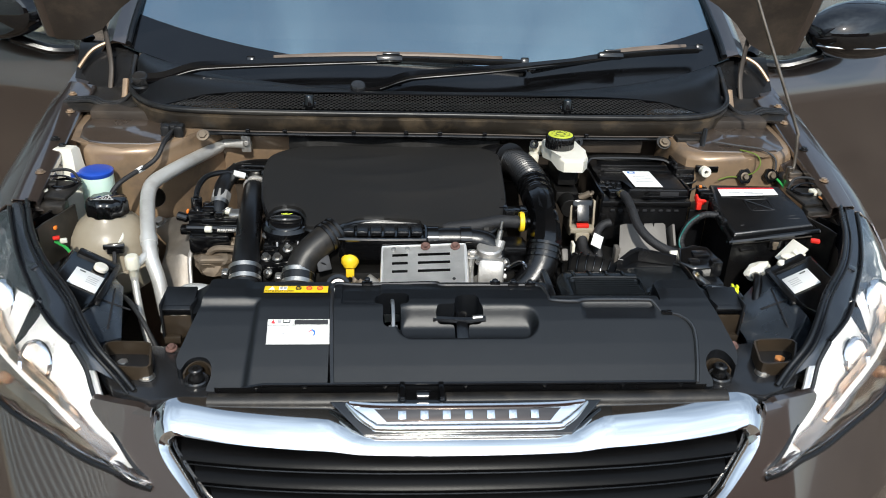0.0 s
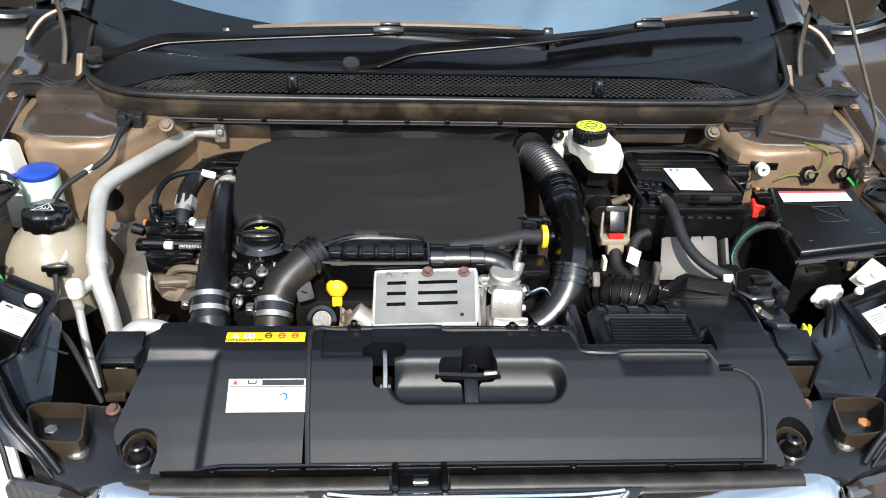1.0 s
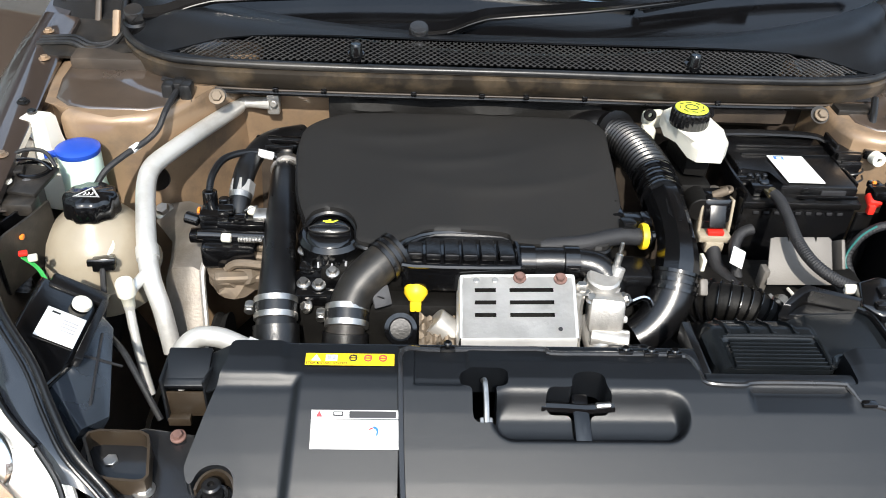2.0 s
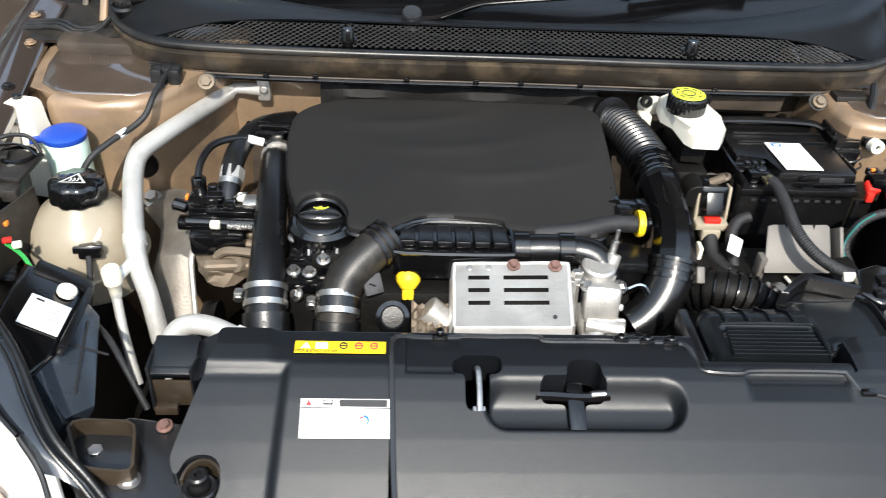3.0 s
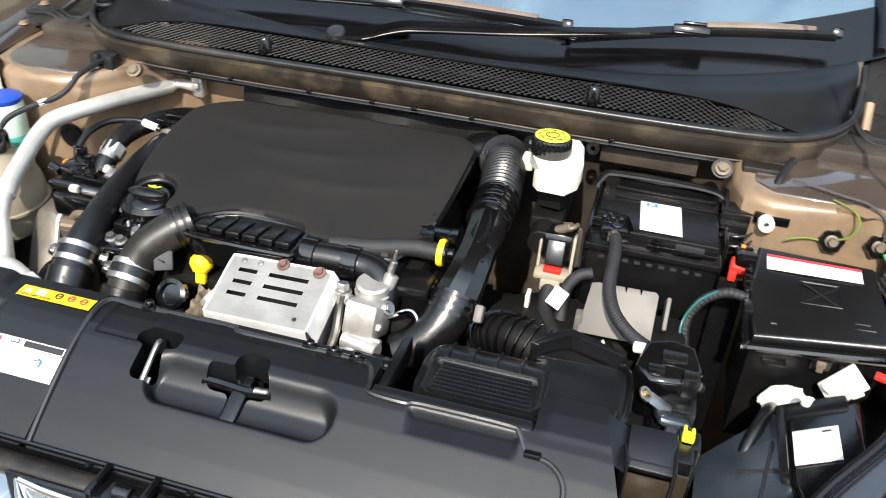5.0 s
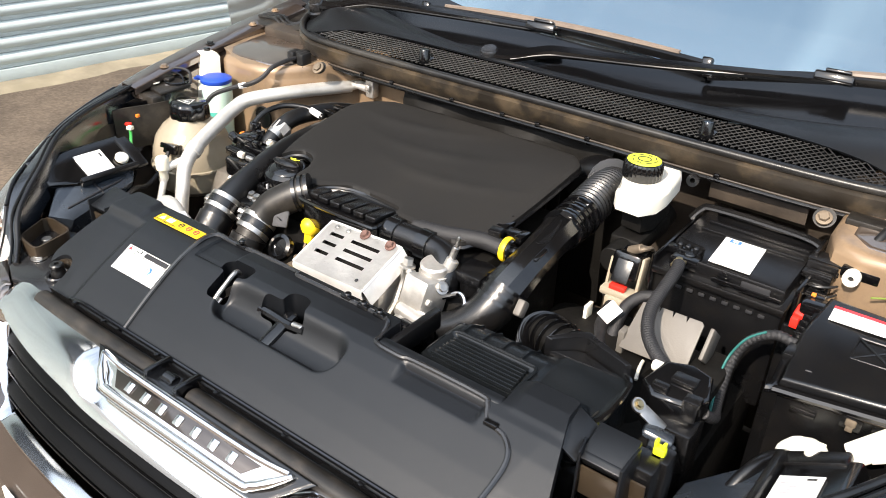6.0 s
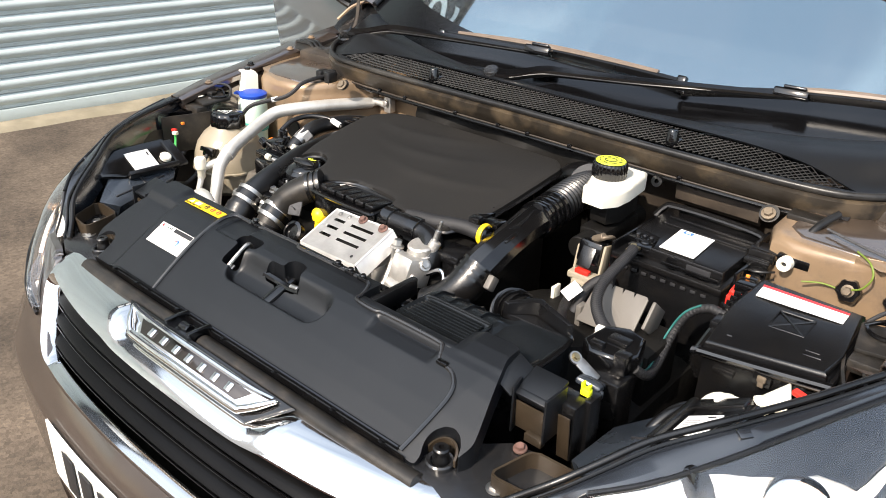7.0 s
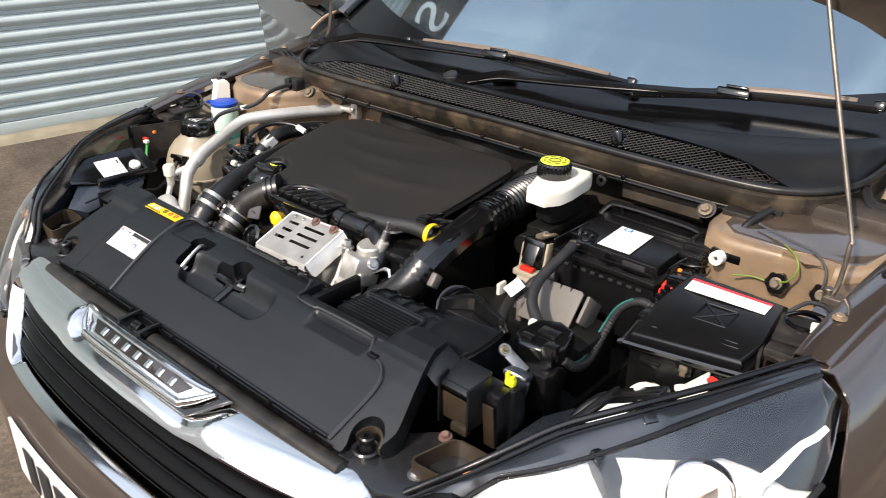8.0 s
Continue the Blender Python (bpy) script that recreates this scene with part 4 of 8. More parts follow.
part("dashboard", loft([[(x, 0.93 + 0.16 * (abs(x) / 0.7) ** 2, 0.955), (x, 1.06 + 0.1 * (abs(x) / 0.7) ** 2, 1.015), (x, 1.20 - 0.05 * (abs(x) / 0.7) ** 2, 1.030), (x, 1.235, 1.005), (x, 1.25, 0.80)] for x in np.linspace(-0.72, 0.72, 24)], 0.01), DASH, car, "dark dashboard behind the glass")
part("cabin_floor", box((0, 1.9, 0.42), (1.4, 1.6, 0.02), 0), CLOTH, car)
part("parcel_shelf", box((0, 2.75, 0.95), (1.3, 0.5, 0.03), 0.01), CLOTH, car)
part("rear_bench", join(box((0, 2.42, 0.75), (1.25, 0.16, 0.62), 0.05, (-14, 0, 0)), box((0, 2.15, 0.52), (1.25, 0.5, 0.16), 0.05)), CLOTH, car, "pale grey rear bench")
for s in (-1, 1):
    st = part("seat", join(box((s * 0.36, 1.75, 0.55), (0.50, 0.50, 0.16), 0.05), box((s * 0.36, 2.0, 0.86), (0.48, 0.13, 0.62), 0.05, (-14, 0, 0))), CLOTH, car, "pale grey cloth front seat")
    part("headrest", box((s * 0.36, 2.10, 1.24), (0.26, 0.10, 0.18), 0.04, (-10, 0, 0)), CLOTH, st)
for s in (-1, 1):
    pil = [(0.745, 1.00, 1.052), (0.745, 1.10, 1.105), (0.735, 1.35, 1.225), (0.715, 1.75, 1.40)]
    part("pillar", loft([[(s * (x - 0.03), y, z - 0.012), (s * (x + 0.004), y - 0.002, z + 0.006), (s * (x + 0.030), y, z + 0.012), (s * (x + 0.055), y + 0.004, z - 0.002), (s * (x + 0.085), y + 0.03, z - 0.05), (s * (x + 0.10), y + 0.05, z - 0.10)] for x, y, z in lerp_pts(pil, 14)], 0.004), PAINT, car, "brown windscreen pillar")
    part("screen_seal", tube([(s * (x - 0.008), y - 0.004, z + 0.006) for x, y, z in pil], 0.008, 8, 6), RUBBER, car)
    # scuttle corner: black moulded end piece and hinge
    part("scuttle_end", loft([[(s * x, y + dy, z + 0.008 * math.sin(k * 1.6)) for x, z in ((0.655, 0.975), (0.71, 0.966), (0.76, 0.962), (0.82, 0.962), (0.845, 0.958))] for k, (y, dy) in enumerate(((0.775, 0), (0.80, 0), (0.83, 0), (0.86, 0), (0.90, 0), (0.95, 0)))], 0.006), DUSTY, car, "moulded black scuttle end piece")
    for k in range(3):
        part("scuttle_lip", tube([(s * 0.690, 0.835 + k * 0.012, 0.992), (s * 0.712, 0.800 + k * 0.012, 0.972), (s * 0.748, 0.792 + k * 0.013, 0.967), (s * 0.775, 0.800 + k * 0.014, 0.974), (s * 0.795, 0.805 + k * 0.014, 0.973), (s * 0.838, 0.805 + k * 0.014, 0.970)], 0.0045, 8), SEAL, car)
    part("scuttle_wall", loft([[(s * x, y, z) for y, z in ((0.89, 0.945), (0.95, 0.975), (1.01, 1.030), (1.03, 1.050))] for x in (0.720, 0.76, 0.80, 0.835, 0.862)], 0.004), PLASTIC, car)
    part("bonnet_hinge", tube([(s * 0.775, 0.93, 0.962), (s * 0.775, 0.965, 1.02), (s * 0.785, 0.985, 1.105)], 0.006, 8, flat=0.5), BAYDARK, car, "dark steel bonnet hinge")
    part("hinge_edge", tube([(s * 0.745, 1.015, 1.058), (s * 0.785, 1.012, 1.057), (s * 0.825, 0.995, 1.040), (s * 0.852, 0.965, 1.005)], 0.0045, 8), BAYPAINT, car)
    part("scuttle_post", tube([(s * 0.722, 0.86, 0.965), (s * 0.724, 0.895, 1.000)], 0.007, 8, flat=0.5), BAYPAINT, car)

# bonnet, standing open
TH = radians(60)


def hood_pt(x, s, lift=0.0):
    y, z = 0.985 - s * math.cos(TH), 1.068 + s * math.sin(TH)
    return (x, y + lift * math.sin(TH), z + lift * math.cos(TH))


def hood_rows(lift, edge, s1=1.06):
    rows = []
    for i in range(33):
        q = -1 + 2 * i / 32
        s0 = 0.23 * (1 - min(1, abs(q) / 0.90) ** 5)
        row = []
        for k in range(18):
            s = s0 + (s1 - 0.10 * abs(q) ** 3 - s0) * k / 17
            w = 0.915 - 0.18 * (s / s1) ** 1.6 - edge
            row.append(hood_pt(q * w, s, lift + 0.06 * math.sin(math.pi * min(1, s / s1)) * (1 - q * q * 0.7)))
        rows.append(row)
    return rows


bonnet = part("bonnet", loft(hood_rows(0.03, 0.0), 0.004), PAINT, car, "brown bonnet standing open")
# Bonnet underside uses the darkened paint to look shaded.
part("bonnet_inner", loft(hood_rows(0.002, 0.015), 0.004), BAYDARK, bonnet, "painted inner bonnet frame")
part("bonnet_pad", loft([[hood_pt(x, s, -0.006) for s in np.linspace(0.30, 0.92, 8)] for x in np.linspace(-0.5, 0.5, 12)], 0.006), FOAM, bonnet, "black insulation pad")
for s in (-1, 1):
    edge = [hood_pt(s * (0.915 - 0.18 * (t / 1.06) ** 1.6 - 0.006), t, 0.014) for t in np.linspace(0.0, 0.95, 9)]
    part("bonnet_flange", tube(edge, 0.017, 8, 2, flat=0.5), PAINT, bonnet)
part("prop_rod", tube([(0.747, 0.560, 0.918), (0.753, 0.566, 0.935), (0.752, 0.579, 0.992), (0.744, 0.588, 1.02), (0.634, 0.668, 1.275), (0.545, 0.735, 1.50)], 0.0036, 10, 8), RODSTEEL, car, "thin steel bonnet prop rod")
part("rod_clip", join(box((0.755, 0.562, 0.915), (0.030, 0.022, 0.012), 0.003), cyl((0.744, 0.562, 0.90), (0.744, 0.562, 0.93), 0.007)), RODSTEEL, car)

# wipers
def strip(pts, w, h, sharp_top=0.3):
    """A flat bar along points: w wide, h high (one for each point), chamfered along its top edges."""
    p = spline(pts, 6)
    n = len(p)
    ws = [float(np.interp(i / (n - 1) * (len(w) - 1), range(len(w)), w)) for i in range(n)]
    hs = [float(np.interp(i / (n - 1) * (len(h) - 1), range(len(h)), h)) for i in range(n)]
    rows = []
    for i in range(n):
        t = (p[min(i + 1, n - 1)] - p[max(i - 1, 0)]).normalized()
        side = t.cross(Vector((0, -0.49, 0.87))).normalized()
        up = side.cross(t).normalized()
        a, b = ws[i] / 2, hs[i]
        rows.append([p[i] + side * x + up * z for x, z in ((-a, -b * 0.5), (-a, b * 0.1), (-a * (1 - sharp_top), b * 0.5), (a * (1 - sharp_top), b * 0.5), (a, b * 0.1), (a, -b * 0.5))])
    bm = loft(rows, close=True)
    bm.verts.ensure_lookup_table()
    bm.faces.new([bm.verts[k] for k in range(6)][::-1])
    bm.faces.new([bm.verts[len(bm.verts) - 6 + k] for k in range(6)])
    return bm


for px, py, pz, kx, ky, kz, b0, b1, lit in ((-0.672, 0.832, 1.016, -0.112, 0.880, 1.054, (-0.440, 0.938, 1.040), (0.212, 0.908, 1.058), 0), (-0.183, 0.812, 1.010, 0.42, 0.915, 1.064, (0.225, 0.885, 1.048), (0.655, 0.967, 1.087), 4)):
    wip = part("wiper", lathe([(0.016, -0.012), (0.0175, 0.0), (0.0175, 0.010), (0.0150, 0.0135), (0, 0.0145)], pose(px, py, pz, 20), 24), SATIN, car, "black windscreen wiper")
    part("pivot_collar", lathe([(0.024, -0.02), (0.023, -0.006), (0.018, -0.003)], pose(px, py, pz - 0.004, 15), 22), PLASTIC, wip)
    part("wiper_arm", strip([(px + 0.008, py + 0.001, pz + 0.004), (px + 0.05, py + 0.008, pz + 0.007), (px + 0.11, py + 0.032, pz + 0.022), (px + 0.16, py + 0.040, pz + 0.027), (px + 0.34, py + 0.046, (pz + kz) / 2 + 0.016), (kx, ky, kz + 0.006)], [0.024, 0.024, 0.024, 0.022, 0.017, 0.013], [0.012, 0.013, 0.014, 0.013, 0.011, 0.009]), GLOSSBLK, wip, "pressed black wiper arm", 25)
    part("arm_edge", tube([(px + 0.05, py - 0.003, pz + 0.002), (px + 0.11, py + 0.020, pz + 0.017), (px + 0.16, py + 0.029, pz + 0.022), (px + 0.34, py + 0.037, (pz + kz) / 2 + 0.012), (kx - 0.02, ky - 0.007, kz + 0.003)], 0.0016, 6, 6), SEAL, wip)
    part("wiper_hook", join(box((kx, ky, kz + 0.009), (0.062, 0.024, 0.016), 0.004, (-28, 0, 4)), box((kx + 0.004, ky + 0.004, kz + 0.019), (0.040, 0.018, 0.006), 0.002, (-28, 0, 4))), GLOSSBLK, wip, "black blade hook")
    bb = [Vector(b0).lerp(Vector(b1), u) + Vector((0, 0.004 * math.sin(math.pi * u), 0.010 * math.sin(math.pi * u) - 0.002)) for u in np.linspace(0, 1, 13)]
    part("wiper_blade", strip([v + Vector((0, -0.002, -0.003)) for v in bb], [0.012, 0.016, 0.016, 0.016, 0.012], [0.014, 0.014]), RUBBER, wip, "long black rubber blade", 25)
    # Brown stands in for light on the spine; its unlit stretch is left out.
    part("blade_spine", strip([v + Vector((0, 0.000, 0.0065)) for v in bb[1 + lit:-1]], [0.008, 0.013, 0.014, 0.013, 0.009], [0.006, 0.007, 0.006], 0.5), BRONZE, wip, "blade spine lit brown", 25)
    for v in (bb[0], bb[-1]):
        part("blade_cap", box(v + Vector((0, 0, 0.001)), (0.020, 0.016, 0.018), 0.004, (-28, 0, 0)), GLOSSBLK, wip)
# doors, open
for s in (-1, 1):
    HX, HY = s * 0.875, 1.16
    u = Vector((s * 0.92, 0.392, 0)).normalized()
    nrm = Vector((u.y * s, -u.x * s, 0))          # outer skin, towards the nose

    def dpt(d, z, out=0.0):
        p = Vector((HX, HY, 0)) + u * d + nrm * out
        return (p.x, p.y, z)
    rows = []
    for d in np.linspace(0.0, 1.06, 24):
        rows.append([dpt(d, z, o + 0.012 * math.sin(d * 3)) for z, o in ((0.30, 0.0), (0.45, 0.015), (0.60, 0.030), (0.74, 0.045), (0.86, 0.058), (0.915, 0.066), (0.93, 0.056), (0.97, 0.044), (1.00, 0.020))])
    cols = [[Vector(p) for p in r] for r in rows]
    door = part("door", loft([lerp_pts(r, 22) for r in cols], 0.005), PAINT, car, "open brown front door")
    part("door_inner", loft([[dpt(d, z, -0.09) for z in (0.30, 0.7, 1.0)] for d in (0.0, 0.35, 0.7, 1.06)], 0.01), DASH, door)
    part("window_frame", tube([dpt(1.04, 1.0, -0.02), dpt(1.03, 1.30, -0.08), dpt(0.75, 1.44, -0.12), dpt(0.40, 1.30, -0.09), dpt(0.03, 1.02, -0.02)], 0.018, 8, 5, flat=0.6), GLOSSBLK, door)
    part("window_glass", loft([[dpt(d, z, -0.02 - (z - 1.0) * 0.2) for z in np.linspace(0.98, 1.0 + 0.42 * min(1, d / 0.72), 6)] for d in np.linspace(0.06, 1.02, 14)], 0.004), DOORGLASS, door)
    MM = plane_pose(dpt(0.29, 1.098, 0.10) if s > 0 else dpt(0.24, 1.105, 0.10), u, (0, 0, 1))
    part("mirror", lathe([(0, 0.10), (0.035, 0.094), (0.060, 0.072), (0.074, 0.035), (0.078, 0.0), (0.074, -0.03), (0.066, -0.04), (0, -0.04)], MM @ Matrix.Diagonal((2.35, 1.02, 1.0, 1)), 40), MIRRORBLK, door, "gloss black door mirror")
    part("mirror_strip", tube([MM @ Vector((0.172 * math.cos(t), -0.030, 0.094 * math.sin(t))) for t in np.linspace(0.15, math.pi - 0.15, 15)], 0.0030, 8, 2), CHROME, door)
    part("mirror_arm", tube([dpt(0.05, 1.0, 0.02), dpt(0.09, 1.005, 0.06), dpt(0.17, 1.03, 0.09)], 0.022, 10, flat=0.6), PLASTIC, door)

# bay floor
# Floor and crossmember are coloured near-black for the unlit depth.
part("undertray", loft([[(x, y, 0.42) for y in (-0.02, 0.4, 0.8)] for x in (-0.64, 0, 0.64)], 0.01), DARKVOID, car, "grimy undertray, near-black as deep shade")
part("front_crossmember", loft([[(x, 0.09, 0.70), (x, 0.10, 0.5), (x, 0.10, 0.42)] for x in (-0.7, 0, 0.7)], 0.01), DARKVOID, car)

# rear shell, sills and wheels
def side_x(y, z):
    return 0.905 - 0.10 * smooth(3.3, 3.95, y) - 0.05 * smooth(0.75, 1.0, z) - 0.03 * smooth(0.45, 0.2, z)


part("roof", loft([[(0.70 * q, y, 1.395 + 0.09 * math.sin(math.pi * min(1, (y - 1.64) / 2.1)) - 0.035 * q * q) for q in np.linspace(-1, 1, 13)] for y in np.linspace(1.64, 3.42, 14)], 0.02), PAINT, car, "brown roof panel")
part("tailgate", loft([[(0.80 * q, y - 0.12 * q * q, z) for q in np.linspace(-1, 1, 11)] for y, z in ((3.84, 1.02), (3.92, 0.92), (3.95, 0.70), (3.93, 0.45), (3.86, 0.25))], 0.02), PAINT, car, "brown tailgate and rear bumper")
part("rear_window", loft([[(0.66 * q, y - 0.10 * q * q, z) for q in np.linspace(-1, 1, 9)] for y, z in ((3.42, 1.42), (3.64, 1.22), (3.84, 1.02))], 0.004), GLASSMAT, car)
part("firewall", box((0, 1.12, 0.66), (1.46, 0.02, 0.62), 0.004), DASH, car)
for s in (-1, 1):
    part("rear_side_panel", loft([[(s * side_x(y, z), y, z) for z in np.linspace(0.24 if abs(y - 3.25) > 0.36 else 0.66, 1.0, 9)] for y in np.linspace(2.24, 3.84, 22)], 0.02), PAINT, car, "brown rear door and quarter panel")
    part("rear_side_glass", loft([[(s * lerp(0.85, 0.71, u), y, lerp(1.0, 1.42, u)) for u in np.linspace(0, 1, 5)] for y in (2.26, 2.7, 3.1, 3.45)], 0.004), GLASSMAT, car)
    part("rear_pillar", loft([[(s * 0.85, 3.45, 1.0), (s * 0.85, 3.84, 1.0)], [(s * 0.70, 3.38, 1.42), (s * 0.68, 3.46, 1.41)]], 0.03), PAINT, car)
    part("roof_rail", tube([(s * 0.735, 1.72, 1.392), (s * 0.722, 2.2, 1.440), (s * 0.715, 2.9, 1.450), (s * 0.70, 3.42, 1.412)], 0.030, 10), PAINT, car)
    part("centre_pillar", tube([(s * 0.86, 2.22, 0.30), (s * 0.86, 2.22, 0.98), (s * 0.735, 2.24, 1.42)], 0.045, 8), PAINT, car)
    part("sill", box((s * 0.855, 1.68, 0.27), (0.10, 1.16, 0.13), 0.03), PAINT, car)
    for y in (0.66, 3.25):
        WM = plane_pose((s * 0.79, y, 0.325), (0, 1, 0), (0, 0, 1))
        wheel = part("wheel", lathe([(0.20, -0.10), (0.29, -0.105), (0.315, -0.085), (0.325, -0.05), (0.325, 0.05), (0.315, 0.085), (0.29, 0.105), (0.20, 0.10)], WM, 48), TYRE, car, "black road tyre")
        part("rim", lathe([(0.205, -0.09), (0.205, 0.09), (0.19, 0.05), (0.17, 0.03), (0.05, 0.055), (0, 0.055)] if s > 0 else [(0.205, 0.09), (0.205, -0.09), (0.19, -0.05), (0.17, -0.03), (0.05, -0.055), (0, -0.055)], WM, 32), SILVER, wheel, "silver wheel rim")

# ---- radiator cover over the front crossmember ----
def cover_z(x, y):
    z = float(np.interp(y, [-0.035, -0.02, 0.0, 0.03, 0.065, 0.088, 0.104, 0.128, 0.152], [0.796, 0.806, 0.8195, 0.8382, 0.8585, 0.8700, 0.8755, 0.8785, 0.878]))
    a = abs(x)
    crease = 0.405 - 0.33 * max(0.0, 0.125 - y)
    z -= 0.06 * max(0.0, a - crease) * (1 - smooth(0.095, 0.118, y))
    z += 0.11 * max(0.0, y - 0.097) * smooth(0.330, 0.345, a)
    # finger scoop, running down to a sheer front edge
    d = math.hypot(max(0.0, abs(x - 0.0085) - 0.085), (y - 0.0660))
    if d < 0.0295:
        u = min(1.0, max(0.0, (0.0955 - y) / 0.059))
        deep = smooth(-0.05, 0.42, u) if u < 0.42 else math.sqrt(max(0.0, 1 - ((u - 0.42) / 0.58) ** 2))
        z -= 0.022 * deep * smooth(0.0, 0.013, 0.0295 - d)
    # raised field of the small left section
    if x < -0.215:
        z -= 0.008 * smooth(0.0, 0.012, min(-0.314 - x + (y - 0.1) * 0.06, 0.108 - y))
    # shallow steps in the main section
    if x > -0.19:
        z -= 0.0035 * smooth(0.0, 0.005, min(y - 0.094, -0.125 - x)) if x < -0.12 else 0
        # recess under the raised part of the bead
        z -= 0.0075 * smooth(0.0, 0.003, 0.097 - y) * min(1.0, max(0.0, (y - 0.068) / 0.024)) * smooth(0, 0.010, x - 0.192) * smooth(0, 0.010, 0.318 - x)
    return z


HOLES = [(-0.137, 0.094, -0.082, 0.117, 0.007), (-0.124, 0.056, -0.097, 0.100, 0.008), (-0.040, 0.076, 0.036, 0.094, 0.007), (-0.010, 0.046, 0.013, 0.090, 0.008), (-0.009, 0.086, 0.030, 0.113, 0.011)]


def in_slot(x, y, h):
    """Inside a rectangle with rounded corners."""
    ax = abs(x - (h[0] + h[2]) / 2) - (h[2] - h[0]) / 2 + h[4]
    ay = abs(y - (h[1] + h[3]) / 2) - (h[3] - h[1]) / 2 + h[4]
    return math.hypot(max(0.0, ax), max(0.0, ay)) + min(0.0, max(ax, ay)) < h[4]


def cover_in(x, y):
    a = abs(x)
    if -0.15 < x < 0.05 and any(in_slot(x, y, h) for h in HOLES):
        return False
    if 0.146 < x < 0.328 and y > 0.100:
        return False
    if a > 0.400 + 0.33 * max(0.0, 0.125 - y) or y > 0.152:
        return False
    if a > 0.430 + 0.14 * max(0.0, 0.100 - y) - 0.55 * max(0.0, 0.030 - y) and y < 0.112:
        return False
    if math.hypot(a - 0.402, y + 0.002) < 0.024 or (a > 0.385 and y < -0.004):
        return False
    return True


cover = thing("radiator_cover", (0, 0.05, 0.79), "satin black plastic radiator cover with finger scoop and stickers", "engine cover")
part("left_section", sheet(-0.460, -0.206, -0.030, 0.152, 0.003, cover_z, cover_in, 0.040, relax=8), GRAIN, cover)
part("main_section", sheet(-0.202, 0.462, -0.030, 0.152, 0.002, cover_z, cover_in, 0.040, relax=8), GRAIN, cover)
bead = [(-0.199, -0.026), (-0.202, 0.02), (-0.204, 0.07), (-0.205, 0.112), (-0.205, 0.134), (-0.196, 0.146), (-0.16, 0.148), (-0.046, 0.148), (-0.028, 0.141), (0.02, 0.141), (0.115, 0.141), (0.136, 0.134), (0.143, 0.115), (0.148, 0.100),
        (0.188, 0.097), (0.206, 0.101), (0.30, 0.101), (0.314, 0.096), (0.326, 0.080), (0.350, 0.074), (0.366, 0.060), (0.370, 0.040), (0.364, 0.0), (0.358, -0.026)]
part("edge_bead", tube([(x, y, cover_z(min(x, 0.3), y) + 0.0012 if y < 0.1 or x < 0.14 else cover_z(x, 0.098) + 0.001) for x, y in bead], 0.0034, 8, 4), SATIN, cover, "raised black edge bead")
part("front_bead", tube([(x, -0.026, cover_z(x, -0.026) + 0.002) for x in np.linspace(-0.33, 0.355, 24)], 0.0032, 8, 2), GLOSSBLK, cover)
for x, y in ((-0.150, 0.148), (0.09, 0.141), (0.118, 0.140), (0.332, 0.078), (0.06, 0.143)):
    part("retaining_clip", join(box((x, y, cover_z(min(x, 0.3), y) + 0.003), (0.018, 0.009, 0.007), 0.002), cyl((x, y + 0.001, cover_z(0, y) + 0.004), (x, y + 0.001, cover_z(0, y) + 0.010), 0.005)), GLOSSBLK, cover)
for x in (-0.31, -0.24, -0.12, 0.0, 0.12, 0.24, 0.33):
    part("snap_stud", lathe([(0.004, 0), (0.004, 0.004), (0, 0.005)], pose(x, -0.031, 0.80), 10), GLOSSBLK, cover)
part("rear_lip", tube([(x, 0.158, 0.868) for x in np.linspace(-0.40, 0.15, 12)], 0.006, 8, 2, flat=0.6), PLASTIC, cover)
# dark box under the openings, black in place of shade, with its bright catch
part("catch_shade_floor", box((-0.04, 0.085, 0.782), (0.20, 0.075, 0.012), 0.003), DARKVOID, cover)
part("catch_hook", tube([(-0.110, 0.108, 0.866), (-0.109, 0.100, 0.872), (-0.108, 0.080, 0.862), (-0.108, 0.060, 0.848), (-0.108, 0.050, 0.838)], 0.0034, 8), STEEL, cover, "bright steel bonnet catch")
part("catch_plate", box((-0.108, 0.058, 0.842), (0.014, 0.024, 0.003), 0.001, (28, 0, 0)), STEEL, cover)
part("catch_bar", tube([(-0.045, 0.085, 0.848), (-0.02, 0.086, 0.846), (0.012, 0.084, 0.846), (0.040, 0.084, 0.850)], 0.0065, 8), GLOSSBLK, cover)
part("catch_lever", box((0.0015, 0.070, 0.838), (0.020, 0.07, 0.012), 0.004, (20, 0, 0)), GLOSSBLK, cover)
part("catch_tip", cyl((0.018, 0.084, 0.851), (0.036, 0.084, 0.853), 0.0045), STEEL, cover)


def sticker(name, x0, x1, y0, y1, lift, material, label=""):
    rows = [[(x, y, cover_z(x, y) + lift) for y in np.linspace(y0, y1, 6)] for x in np.linspace(x0, x1, 6)]
    return part(name, loft(rows, 0.0005), material, cover, label)


yl = sticker("stop_start_label", -0.313, -0.212, 0.1165, 0.1345, 0.0025, YELLOW, "yellow warning sticker with small symbols")
lw = sticker("coolant_label", -0.301, -0.205, 0.0285, 0.0655, 0.0025, PAPER, "white service sticker with black heading")


def mark(name, x, y, w, h, material, par, lift=0.0034):
    rows = [[(x + w * u, y + h * v, cover_z(x + w * u, y + h * v) + lift) for v in (-0.5, 0, 0.5)] for u in (-0.5, 0, 0.5)]
    return part(name, loft(rows, 0.0004), material, par)


